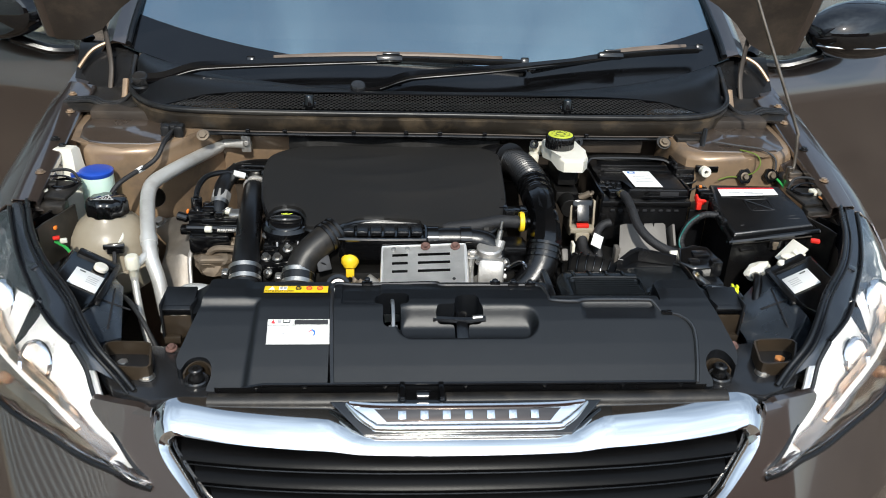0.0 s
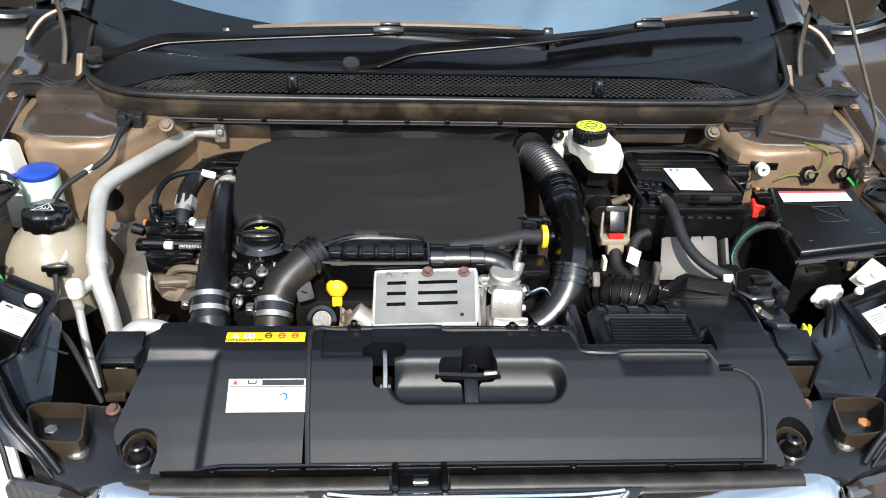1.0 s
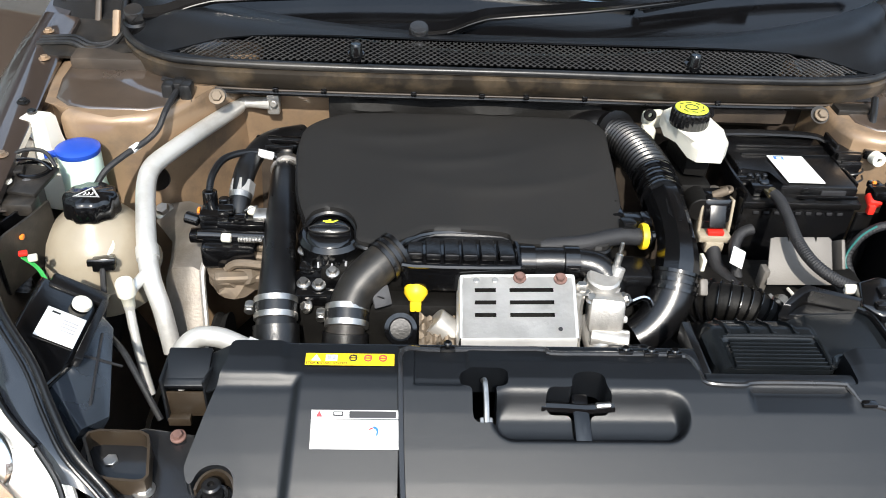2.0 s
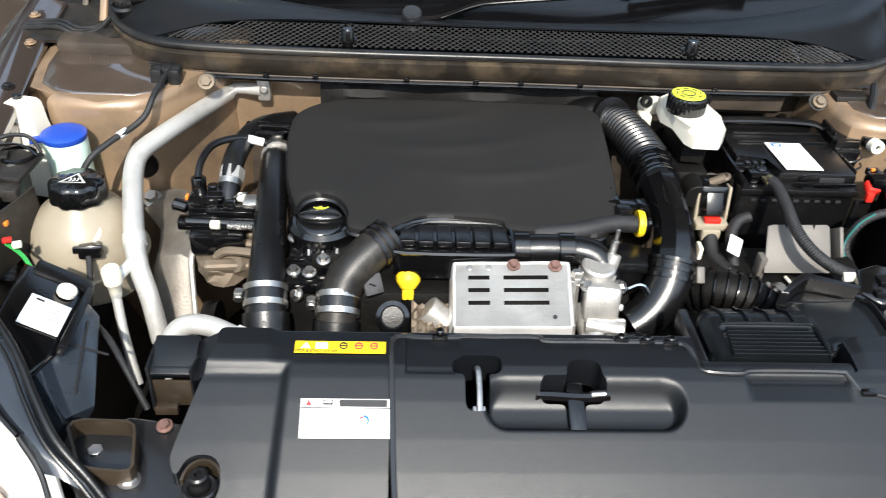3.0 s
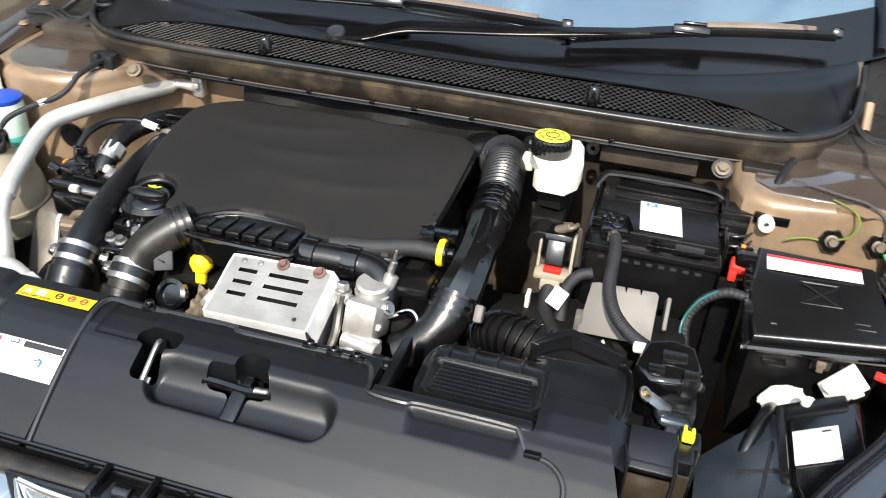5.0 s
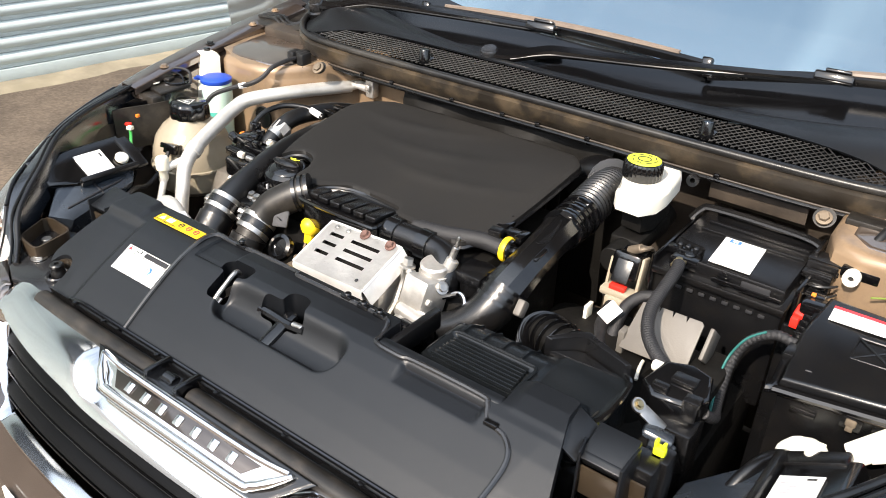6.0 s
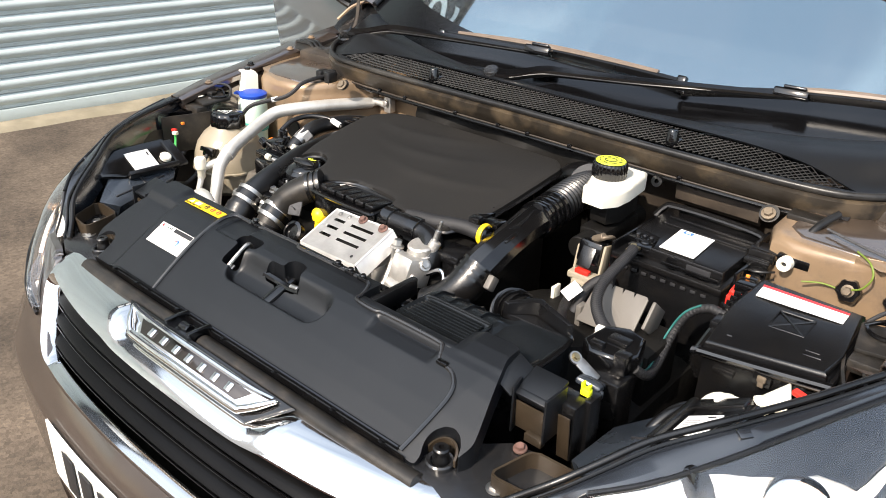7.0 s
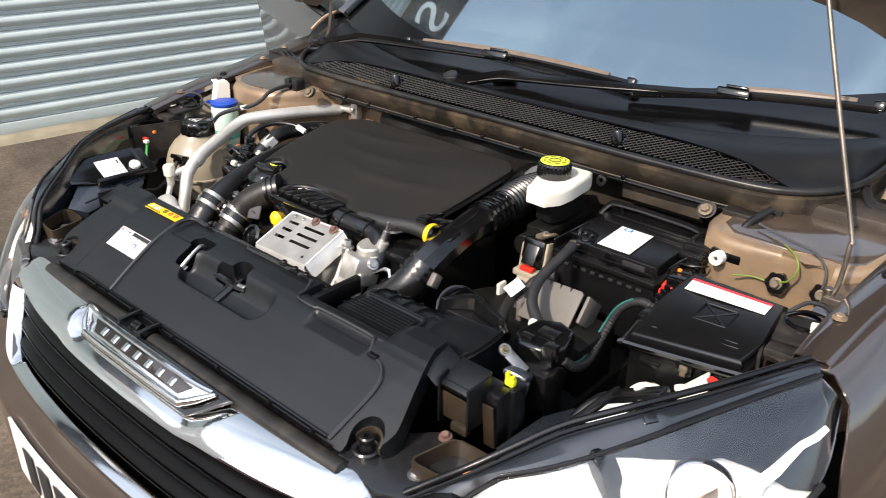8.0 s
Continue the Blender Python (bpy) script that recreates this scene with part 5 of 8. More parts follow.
def tri_mark(name, x, y, s, material, par, lift=0.0034):
    bm = bmesh.new()
    bm.faces.new([bm.verts.new((x + a * s, y + b * s, cover_z(x, y + b * s) + lift)) for a, b in ((-0.55, -0.45), (0.55, -0.45), (0, 0.5))])
    return part(name, bm, material, par)


tri_mark("symbol", -0.301, 0.1265, 0.010, PAPER, yl)
mark("symbol", -0.2835, 0.1265, 0.013, 0.009, PAPER, yl)
mark("symbol", -0.286, 0.1265, 0.004, 0.006, GREYLBL, yl, 0.004)
mark("symbol", -0.280, 0.1265, 0.004, 0.006, GREYLBL, yl, 0.004)
for k in range(3):
    x = -0.259 + k * 0.017
    part("symbol", lathe([(0.0048, 0), (0.0048, 0.0006), (0.0034, 0.0006), (0.0034, 0)], pose(x, 0.1265, cover_z(x, 0.1265) + 0.003, 10), 16), (INK, INKRED, INKRED)[k], yl)
    mark("symbol", x, 0.1265, 0.0085, 0.0014, (INK, INKRED, INKRED)[k], yl)
    mark("symbol", x + 0.002, 0.130, 0.004, 0.0014, (INK, INKRED, INKRED)[k], yl)
words = text_mesh("STOP & START SYSTEM", 0.0046, Matrix.Translation((-0.289, 0.1188, cover_z(-0.289, 0.1188) + 0.003)) @ pose(0, 0, 0, 8), 0.0002)
part("lettering", words, INK, yl)
mark("heading", -0.2775, 0.0605, 0.036, 0.0070, PAPER, lw)
mark("heading", -0.2345, 0.0605, 0.052, 0.0065, INK, lw)
tri_mark("symbol", -0.2925, 0.0605, 0.0065, INKRED, lw, 0.0042)
mark("symbol", -0.283, 0.0607, 0.006, 0.004, GREYLBL, lw, 0.0042)
mark("symbol", -0.272, 0.0607, 0.011, 0.0045, INK, lw, 0.0042)
mark("symbol", -0.272, 0.0607, 0.008, 0.0022, PAPER, lw, 0.0048)
for x0, x1 in ((-0.3005, -0.2055),):
    mark("border", (x0 + x1) / 2, 0.0560, x1 - x0, 0.0008, INK, lw)
    mark("border", (x0 + x1) / 2, 0.0650, x1 - x0, 0.0007, INK, lw)
    mark("border", x0 + 0.0005, 0.047, 0.0007, 0.036, GREYLBL, lw)
    mark("border", x1 - 0.0005, 0.047, 0.0007, 0.036, GREYLBL, lw)
part("print_swirl", tube([(-0.2335, 0.0490, cover_z(-0.2335, 0.0490) + 0.003), (-0.2300, 0.0475, cover_z(-0.23, 0.0475) + 0.003), (-0.2285, 0.0445, cover_z(-0.2285, 0.0445) + 0.003), (-0.2300, 0.0405, cover_z(-0.23, 0.0405) + 0.003)], [0.0012, 0.0016, 0.0014, 0.0008], 6), INKBLUE, lw)
part("print_arrow", tube([(-0.2380, 0.0465, cover_z(-0.238, 0.0465) + 0.003), (-0.2330, 0.0485, cover_z(-0.233, 0.0485) + 0.003)], 0.0008, 6), INKRED, lw)
mark("symbol", -0.276, 0.0435, 0.005, 0.0008, GREYLBL, lw)
mark("symbol", -0.2755, 0.0420, 0.0008, 0.0035, GREYLBL, lw)

# slam panel: seal bar, catch bracket, end plates, rubber stops
slam = thing("slam_panel", (0, -0.02, 0.74), "black front crossmember with rounded rubber seal bar", "panel")
for x0, x1 in ((-0.378, -0.102), (-0.030, 0.400)):
    part("seal_bar", tube([(x, -0.046 + 0.10 * max(0, abs(x) - 0.2) ** 2, 0.789 - 0.006 * max(0, abs(x) - 0.28) * 8 * 0.2) for x in np.linspace(x0, x1, 14)], 0.0135, 12, 2, flat=0.85), DUSTY, slam, "rounded dusty rubber seal bar")
part("crossmember", loft([[(x, -0.028, 0.792), (x, -0.060 + 0.1 * abs(x) ** 2, 0.776), (x, -0.085 + 0.22 * x * x, 0.772), (x, -0.06 + 0.2 * x * x, 0.74), (x, 0.02, 0.70)] for x in np.linspace(-0.47, 0.47, 25)], 0.003), PLASTIC, slam)
part("catch_bracket", join(box((-0.066, -0.046, 0.790), (0.062, 0.034, 0.022), 0.004), box((-0.095, -0.046, 0.796), (0.008, 0.040, 0.028), 0.002), box((-0.037, -0.046, 0.796), (0.008, 0.040, 0.028), 0.002), cyl((-0.075, -0.05, 0.80), (-0.055, -0.05, 0.80), 0.009)), GLOSSBLK, slam)
part("upper_shelf", loft([[(x, -0.030, 0.800), (x, -0.034, 0.806), (x, -0.030, 0.786)] for x in np.linspace(-0.37, 0.37, 16)], 0.002), PLASTIC, slam)
for s in (-1, 1):
    part("end_plate", prism([(s * x, y) for x, y in ((0.365, -0.035), (0.46, -0.045), (0.52, -0.02), (0.545, 0.02), (0.56, 0.075), (0.50, 0.10), (0.44, 0.09), (0.40, 0.04), (0.37, 0.02))][::s], 0.775, 0.793, 0.004), SATIN, slam)
    part("side_bracket", loft([[(s * x, y, z) for x, y in ((0.470, 0.012), (0.480, 0.058), (0.484, 0.068), (0.494, 0.074), (0.540, 0.076), (0.552, 0.072), (0.555, 0.062), (0.532, 0.018), (0.524, 0.010), (0.512, 0.006), (0.482, 0.003), (0.473, 0.005))] for z in (0.792, 0.816)], 0.003, close=True), TANLITDUST, slam, "bent steel tray with dusty walls coloured as sunlit")
    part("bracket_top", box((s * 0.533, 0.06, 0.786), (0.062, 0.05, 0.006), 0.002, (6, 0, 0)), BAYDARK, slam)
    part("bolt", bolt((s * 0.478, 0.010, 0.794), (0, 0, 1), 0.0085, 0.004), STEEL, slam, "zinc bolt head")
    part("bolt", bolt((s * 0.458, 0.083, 0.796), (0, -0.2, 1), 0.0062), RUST, slam, "rusty bolt head")
    part("bolt", bolt((s * 0.525, 0.050, 0.791), (0, 0, 1), 0.0085, 0.004), COPPER if s > 0 else STEEL, slam)
    part("stop_seat", lathe([(0.018, 0), (0.0185, 0.006), (0.0165, 0.008), (0.0125, 0.006), (0.012, 0.002), (0, 0.002)], pose(s * 0.402, -0.003, 0.793), 24), SATIN, slam, "worn dark seat ring")
    part("rubber_stop", lathe([(0.011, 0), (0.011, 0.006), (0.0095, 0.009), (0.0095, 0.014), (0.0105, 0.016), (0.0105, 0.019), (0.0085, 0.021), (0.0040, 0.021), (0.0035, 0.015), (0, 0.015)], pose(s * 0.402, -0.001, 0.797), 24), RUBBER, slam, "round rubber bonnet stop")
    a = [(s * (0.40 + 0.0225 * math.cos(t)), -0.002 + 0.0225 * math.sin(t)) for t in np.linspace(0.15, math.pi - 0.15, 13)]
    part("stop_arch", loft([[(x, y, 0.796), (x, y, 0.804 + 0.55 * (y + 0.002))] for x, y in a], 0.003), TANLITDUST, slam)
    # boxed end of the cover, open to the front
    part("end_box", join(box((s * 0.411, 0.128, 0.861), (0.036, 0.052, 0.004), 0.001, (14, s * 30, 0)), box((s * 0.449, 0.132, 0.858), (0.050, 0.050, 0.006), 0.002, (19, 0, 0)), box((s * 0.448, 0.118, 0.846), (0.048, 0.010, 0.020), 0.003, (28, 0, 0)), box((s * 0.474, 0.128, 0.830), (0.004, 0.046, 0.066), 0.0015), box((s * 0.424, 0.116, 0.828), (0.003, 0.026, 0.070), 0.001, (0, 0, 12 * s))), GRAIN, slam, "boxed black end of the air guide")
    # Front face is coloured tan for the sunlight it catches, over its dust.
    part("end_face", join(box((s * 0.449, 0.1135, 0.818), (0.048, 0.003, 0.042), 0.001, (4, 0, 0)), box((s * 0.461, 0.1085, 0.797), (0.026, 0.010, 0.012), 0.001)), TANLITDUST, slam, "dusty front of the boxed end, coloured as sunlit")

# ---- engine ----
engine = thing("engine", (-0.1, 0.45, 0.44), "dark diesel engine with black plastic ducts and bright castings", "engine")
# Block and gearbox colour carries the shade beneath the covers.
part("block", join(box((-0.12, 0.46, 0.66), (0.50, 0.30, 0.30), 0.02), box((-0.10, 0.47, 0.82), (0.44, 0.26, 0.06), 0.012)), DARKVOID, engine, "grimy engine block, near-black as deep shade")
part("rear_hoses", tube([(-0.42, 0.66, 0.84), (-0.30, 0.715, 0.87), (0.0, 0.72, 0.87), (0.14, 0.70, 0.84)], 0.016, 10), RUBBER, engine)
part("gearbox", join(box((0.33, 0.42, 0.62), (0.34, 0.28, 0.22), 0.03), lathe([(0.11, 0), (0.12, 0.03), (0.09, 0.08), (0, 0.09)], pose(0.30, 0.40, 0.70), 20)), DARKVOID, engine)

# left hose with clamp
hl = [(-0.392, 0.585, 0.862), (-0.389, 0.54, 0.868), (-0.382, 0.44, 0.862), (-0.377, 0.36, 0.842), (-0.374, 0.30, 0.818), (-0.370, 0.255, 0.785), (-0.368, 0.235, 0.75)]
h1 = part("charge_hose", tube(hl, [0.022, 0.022, 0.0225, 0.0235, 0.026, 0.028, 0.028], 20), RUBBER, engine, "thick matt black charge hose")
part("hose_collar", tube([(-0.3925, 0.590, 0.862), (-0.390, 0.572, 0.866)], 0.0255, 18, smooth=False), STEEL, h1)


def clamp(p, d, r, parent):
    p, d = Vector(p), Vector(d).normalized()
    for o in (-0.011, 0.011):
        part("clamp_band", tube([p + d * (o - 0.0045), p + d * (o - 0.004), p + d * (o + 0.004), p + d * (o + 0.0045)], [r - 0.0005, r + 0.0012, r + 0.0012, r - 0.0005], 22, smooth=False), STEEL, parent, "bright hose clamp")
    part("clamp_body", tube([p - d * 0.009, p + d * 0.009], r + 0.0006, 22, smooth=False), PLASTIC, parent)
    q = p + Vector((-1, 0, 0)) * (r + 0.006) + Vector((0, 0, 0.004))
    part("clamp_screw", join(cyl(q + Vector((0, 0.008, 0.0)), q + Vector((0, -0.010, -0.002)), 0.0065, 12), box(q, (0.012, 0.012, 0.012), 0.002)), STEEL, parent)


clamp((-0.3735, 0.292, 0.814), (0.05, -0.75, -0.55), 0.0285, engine)
part("hose_cuff", tube([(-0.372, 0.275, 0.800), (-0.3685, 0.240, 0.765)], 0.031, 18, smooth=False), RUBBER, engine)

# right hose, elbow into the intake housing
hr = [(-0.216, 0.345, 0.872), (-0.232, 0.332, 0.866), (-0.258, 0.312, 0.848), (-0.272, 0.296, 0.828), (-0.279, 0.272, 0.800), (-0.281, 0.245, 0.76)]
part("intake_hose", tube(hr, [0.027, 0.027, 0.0275, 0.027, 0.0265, 0.028], 18), DUSTY, engine, "satin black intake elbow")
for k in range(3):
    p = Vector(hr[0]).lerp(Vector(hr[1]), -0.15 + 0.5 * k)
    d = (Vector(hr[1]) - Vector(hr[0])).normalized()
    part("hose_ring", tube([p - d * 0.003, p + d * 0.003], 0.0305, 18, smooth=False), PLASTIC, engine)
clamp((-0.2775, 0.281, 0.812), (-0.02, -0.75, -0.6), 0.0285, engine)
part("hose_cuff", tube([(-0.279, 0.266, 0.797), (-0.281, 0.240, 0.760)], 0.031, 18, smooth=False), RUBBER, engine)
part("bracket_tab", join(box((-0.232, 0.296, 0.835), (0.026, 0.006, 0.028), 0.003, (-35, 0, 25))), LOOM, engine)
# Hole drawn as a black disc, its shade in the colour.
part("tab_hole", cyl((-0.2325, 0.2915, 0.8365), (-0.2322, 0.2925, 0.8372), 0.005, 12, 0.0002), INK, engine)

# ribbed intake housing in front of the cover
mo = [(-0.205, 0.322), (-0.190, 0.312), (-0.060, 0.312), (-0.046, 0.322), (-0.046, 0.372), (-0.060, 0.392), (-0.16, 0.392), (-0.205, 0.362)]
ih = part("intake_housing", prism(mo, 0.835, 0.874, 0.006), GLOSSBLK, engine, "ribbed glossy black intake housing")
for k in range(6):
    x0, x1 = -0.198 + k * 0.025, -0.198 + k * 0.025 + 0.021
    part("rib_cell", box(((x0 + x1) / 2, 0.3485 if k else 0.345, 0.8785), (0.021, 0.050 if k else 0.036, 0.010), 0.003, (-8, 0, 0)), PLASTIC, ih)
    part("rib_pin", box(((x0 + x1) / 2, 0.3165, 0.872), (0.016, 0.005, 0.008), 0.0015), GLOSSBLK, ih)
part("housing_rim", tube([(x, y, 0.876) for x, y in mo + mo[:1]], 0.0035, 6, 3), GLOSSBLK, ih)
part("intake_pipe", tube([(-0.048, 0.348, 0.858), (0.0, 0.350, 0.860), (0.050, 0.349, 0.858), (0.072, 0.342, 0.853), (0.083, 0.328, 0.840), (0.086, 0.318, 0.815)], [0.021, 0.021, 0.021, 0.022, 0.022, 0.021], 16), PLASTIC, engine, "black pipe from intake to turbocharger")
for x in (-0.032, 0.030):
    part("pipe_band", tube([(x - 0.011, 0.3495, 0.8592), (x - 0.010, 0.3495, 0.8592), (x + 0.010, 0.3495, 0.8592), (x + 0.011, 0.3495, 0.8592)], [0.023, 0.0245, 0.0245, 0.023], 18, smooth=False), GLOSSBLK, engine)

# oil filler and dipstick
part("filler_neck", lathe([(0.047, 0), (0.047, 0.028), (0.041, 0.034), (0.036, 0.034)], pose(-0.305, 0.393, 0.838), 26), GLOSSBLK, engine)
part("filler_shroud", tube([(-0.345, 0.385, 0.862), (-0.340, 0.420, 0.870), (-0.305, 0.440, 0.874), (-0.268, 0.420, 0.872), (-0.262, 0.385, 0.862)], 0.005, 8), GLOSSBLK, engine)
OC = pose(-0.307, 0.386, 0.862, 8)
cap = part("oil_filler_cap", lathe([(0.0335, -0.012), (0.0345, 0.008), (0.032, 0.014), (0.028, 0.017), (0.014, 0.0185), (0, 0.019)], OC, 40, flute=20, depth=0.0), GLOSSBLK, engine, "round black oil filler cap")
grip = lathe([(0, 0.017), (0.030, 0.017), (0.029, 0.023), (0.020, 0.026), (0, 0.027)], OC @ Matrix.Diagonal((1, 0.30, 1, 1)), 28)
part("cap_grip", grip, PLASTIC, cap)
part("grip_edge", tube([OC @ Vector((0.0285 * math.cos(t), -0.001 + 0.0095 * math.sin(t), 0.0245)) for t in np.linspace(0, 2 * math.pi, 24)], 0.0008, 6, 2), SEAL, cap)
oil = join(prism([(-0.007, -0.002), (0.004, -0.002), (0.011, 0.003), (0.009, 0.004), (0.004, 0.0015), (-0.007, 0.003)], 0, 0.0006, 0, OC @ pose(0, 0.0185, 0.0195)), prism([(-0.003, 0.0025), (0.001, 0.0025), (0.001, 0.0045), (-0.003, 0.0045)], 0, 0.0006, 0, OC @ pose(0, 0.0185, 0.0195)), prism([(-0.0105, 0.0005), (-0.0068, -0.0005), (-0.0068, 0.0015), (-0.0105, 0.003)], 0, 0.0006, 0, OC @ pose(0, 0.0185, 0.0195)))
part("oil_can_mark", oil, LIME, cap, "yellow oil can symbol")
dip = part("dipstick", join(lathe([(0, 0.016), (0.010, 0.014), (0.0165, 0.004), (0.0165, -0.004), (0.010, -0.014), (0, -0.016)], plane_pose((-0.185, 0.317, 0.830), (1, 0, 0), (0, 0.5, 0.85)) @ pose(0, 0, 0, 90), 22), box((-0.185, 0.312, 0.810), (0.016, 0.010, 0.022), 0.003, (-12, 0, 0))), YELLOW, engine, "yellow ring-pull oil dipstick")
# Darker yellow paints the shade in the slot.
part("dipstick_slot", box((-0.185, 0.3085, 0.836), (0.018, 0.004, 0.007), 0.0015, (-40, 0, 0)), mat("dark_yellow_recess", (0.30, 0.17, 0.01), 0.5), dip)
part("dipstick_tube", tube([(-0.185, 0.314, 0.802), (-0.188, 0.305, 0.75), (-0.19, 0.30, 0.68)], 0.0085, 10), PLASTIC, dip)

# slotted heat shield
A, B, C = Vector((-0.128, 0.308, 0.865)), Vector((0.021, 0.299, 0.876)), Vector((-0.1275, 0.222, 0.829))
SM = plane_pose(C, B - A, A - C)
W, H = 0.149, 0.092
slots = []
for k in range(3):
    y = 0.030 + k * 0.0185
    slots += [(0.018, y, 0.046, y + 0.006), (0.064, y, 0.122, y + 0.006)]
# Added near-black sheet puts shade behind the slots.
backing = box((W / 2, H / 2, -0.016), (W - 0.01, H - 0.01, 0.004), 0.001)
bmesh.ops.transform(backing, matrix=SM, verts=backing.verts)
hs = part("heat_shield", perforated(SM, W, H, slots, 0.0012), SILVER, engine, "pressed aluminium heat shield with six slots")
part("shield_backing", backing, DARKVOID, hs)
part("shield_front", loft([[SM @ Vector((x, 0, 0)), SM @ Vector((x, -0.004, -0.004)), SM @ Vector((x, -0.012, -0.035 if x < 0.08 else -0.05)), SM @ Vector((x, -0.02, -0.08))] for x in np.linspace(0.0, W, 14)], 0.0012), SILVER, hs)
part("shield_side", loft([[SM @ Vector((W, y, 0)), SM @ Vector((W + 0.003, y, -0.004)), SM @ Vector((W + 0.006, y, -0.03))] for y in np.linspace(0, H, 8)], 0.0012), SILVER, hs)
part("shield_side", loft([[SM @ Vector((0, y, 0)), SM @ Vector((-0.003, y, -0.004)), SM @ Vector((-0.008, y, -0.05))] for y in np.linspace(0, H, 8)], 0.0012), SILVER, hs)
part("shield_rim", tube([SM @ Vector((x, y, -0.001)) for x, y in ((0, 0), (0, H * 0.5), (0.0, H - 0.006), (0.008, H), (W * 0.5, H), (W - 0.008, H), (W, H - 0.006), (W, H * 0.5), (W, 0))], 0.0022, 6, 4), SILVER, hs)
for x, y, mm in ((0.078, H - 0.004, RUST), (0.132, H - 0.006, RUST), (0.020, H - 0.008, STEEL), (0.045, H - 0.008, STEEL)):
    part("shield_bolt", bolt(SM @ Vector((x, y, 0.0012)), SM.to_3x3() @ Vector((0, 0, 1)), 0.006 if mm is RUST else 0.003, 0.006 if mm is RUST else 0.002), mm, hs)
for x in (0.128,):
    # Black disc painted for the dark of a hole.
    part("shield_hole", cyl(SM @ Vector((x, 0.012, 0.0011)), SM @ Vector((x, 0.012, 0.0016)), 0.003, 10, 0.0001), INK, hs)
foil = bmesh.new()
bmesh.ops.create_grid(foil, x_segments=14, y_segments=14, size=0.5)
for v in foil.verts:
    v.co = Vector((-0.155 + v.co.x * 0.05, 0.262 + v.co.y * 0.07, 0.79 + 0.02 * v.co.y + 0.012 * noise.noise(v.co * 9)))
part("heat_foil", foil, OLDALU, engine, "crumpled bright heat foil", 5)
part("manifold_below", join(box((-0.05, 0.29, 0.79), (0.14, 0.08, 0.05), 0.01), cyl((-0.12, 0.28, 0.77), (-0.16, 0.29, 0.80), 0.02)), CASTALU, engine)

# turbocharger end and control valve
tv = part("turbo_valve", join(
    box((0.074, 0.290, 0.822), (0.048, 0.056, 0.052), 0.008, (-20, 0, -8)),
    cyl((0.072, 0.320, 0.836), (0.072, 0.317, 0.861), 0.0235, 22, 0.003), cyl((0.072, 0.3195, 0.842), (0.072, 0.3190, 0.847), 0.026, 22, 0.001),
    cyl((0.086, 0.318, 0.842), (0.094, 0.330, 0.868), 0.010, 14),
    box((0.076, 0.274, 0.823), (0.050, 0.012, 0.010), 0.003, (-35, 0, -8)),
    box((0.078, 0.262, 0.808), (0.052, 0.012, 0.010), 0.003, (-35, 0, -8)),
    cyl((0.052, 0.262, 0.800), (0.102, 0.250, 0.800), 0.013, 14),
    cyl((0.060, 0.300, 0.80), (0.070, 0.25, 0.78), 0.022, 16)), CASTALU, engine, "bright cast aluminium valve body")
part("valve_bolt", bolt((0.100, 0.296, 0.838), (0.7, -0.3, 0.6), 0.007), STEEL, tv)
part("valve_bolt", bolt((0.052, 0.285, 0.846), (-0.3, -0.3, 0.9), 0.006), STEEL, tv)
part("valve_stud", join(cyl((0.090, 0.330, 0.866), (0.094, 0.336, 0.886), 0.0055), cyl((0.094, 0.336, 0.886), (0.096, 0.340, 0.902), 0.003)), STEEL, tv)
part("vacuum_pipe", tube([(0.100, 0.300, 0.820), (0.128, 0.302, 0.836), (0.140, 0.296, 0.825), (0.138, 0.286, 0.80)], 0.004, 8), CHROME, tv)
part("oil_pipe", tube([(0.038, 0.292, 0.852), (0.036, 0.286, 0.83), (0.036, 0.270, 0.80), (0.030, 0.25, 0.77)], 0.006, 8), STEEL, tv)
part("pipe_nut", bolt((0.038, 0.294, 0.850), (0, 0.2, 1), 0.008, 0.012), STEEL, tv)
part("valve_base", join(box((0.10, 0.232, 0.79), (0.06, 0.03, 0.03), 0.008), cyl((0.09, 0.225, 0.80), (0.12, 0.222, 0.80), 0.012)), GLOSSBLK, tv)
# Added black block only keeps this gap dark; no such part exists.
part("gap_filler", join(cyl((0.122, 0.355, 0.80), (0.122, 0.355, 0.85), 0.028, 18), box((0.12, 0.35, 0.845), (0.05, 0.05, 0.02), 0.006)), PLASTIC, engine)

# fuel rail side: harness, yellow connector
part("harness", tube([(-0.01, 0.372, 0.868), (0.05, 0.372, 0.876), (0.10, 0.388, 0.878), (0.135, 0.395, 0.874)], 0.013, 10), CABLE, engine)
part("harness_plug", box((0.118, 0.402, 0.888), (0.020, 0.018, 0.020), 0.002, (0, 0, 10)), PLASTIC, engine)
yc = part("sensor_plug", join(cyl((0.132, 0.396, 0.872), (0.160, 0.398, 0.874), 0.008), cyl((0.144, 0.3965, 0.873), (0.152, 0.3975, 0.874), 0.017, 18, 0.003)), GLOSSBLK, engine)
part("plug_collar", lathe([(0.006, -0.004), (0.0185, -0.004), (0.020, 0), (0.0185, 0.005), (0.006, 0.005)], plane_pose((0.142, 0.3965, 0.874), (0, 1, 0), (0, 0, 1)), 20), YELLOW, yc, "yellow locking ring")
for c, sz in (((0.130, 0.43, 0.878), (0.05, 0.026, 0.018)), ((0.150, 0.425, 0.885), (0.014, 0.03, 0.012)), ((0.11, 0.44, 0.88), (0.02, 0.03, 0.02))):
    part("injector_plug", box(c, sz, 0.003), GLOSSBLK, engine)

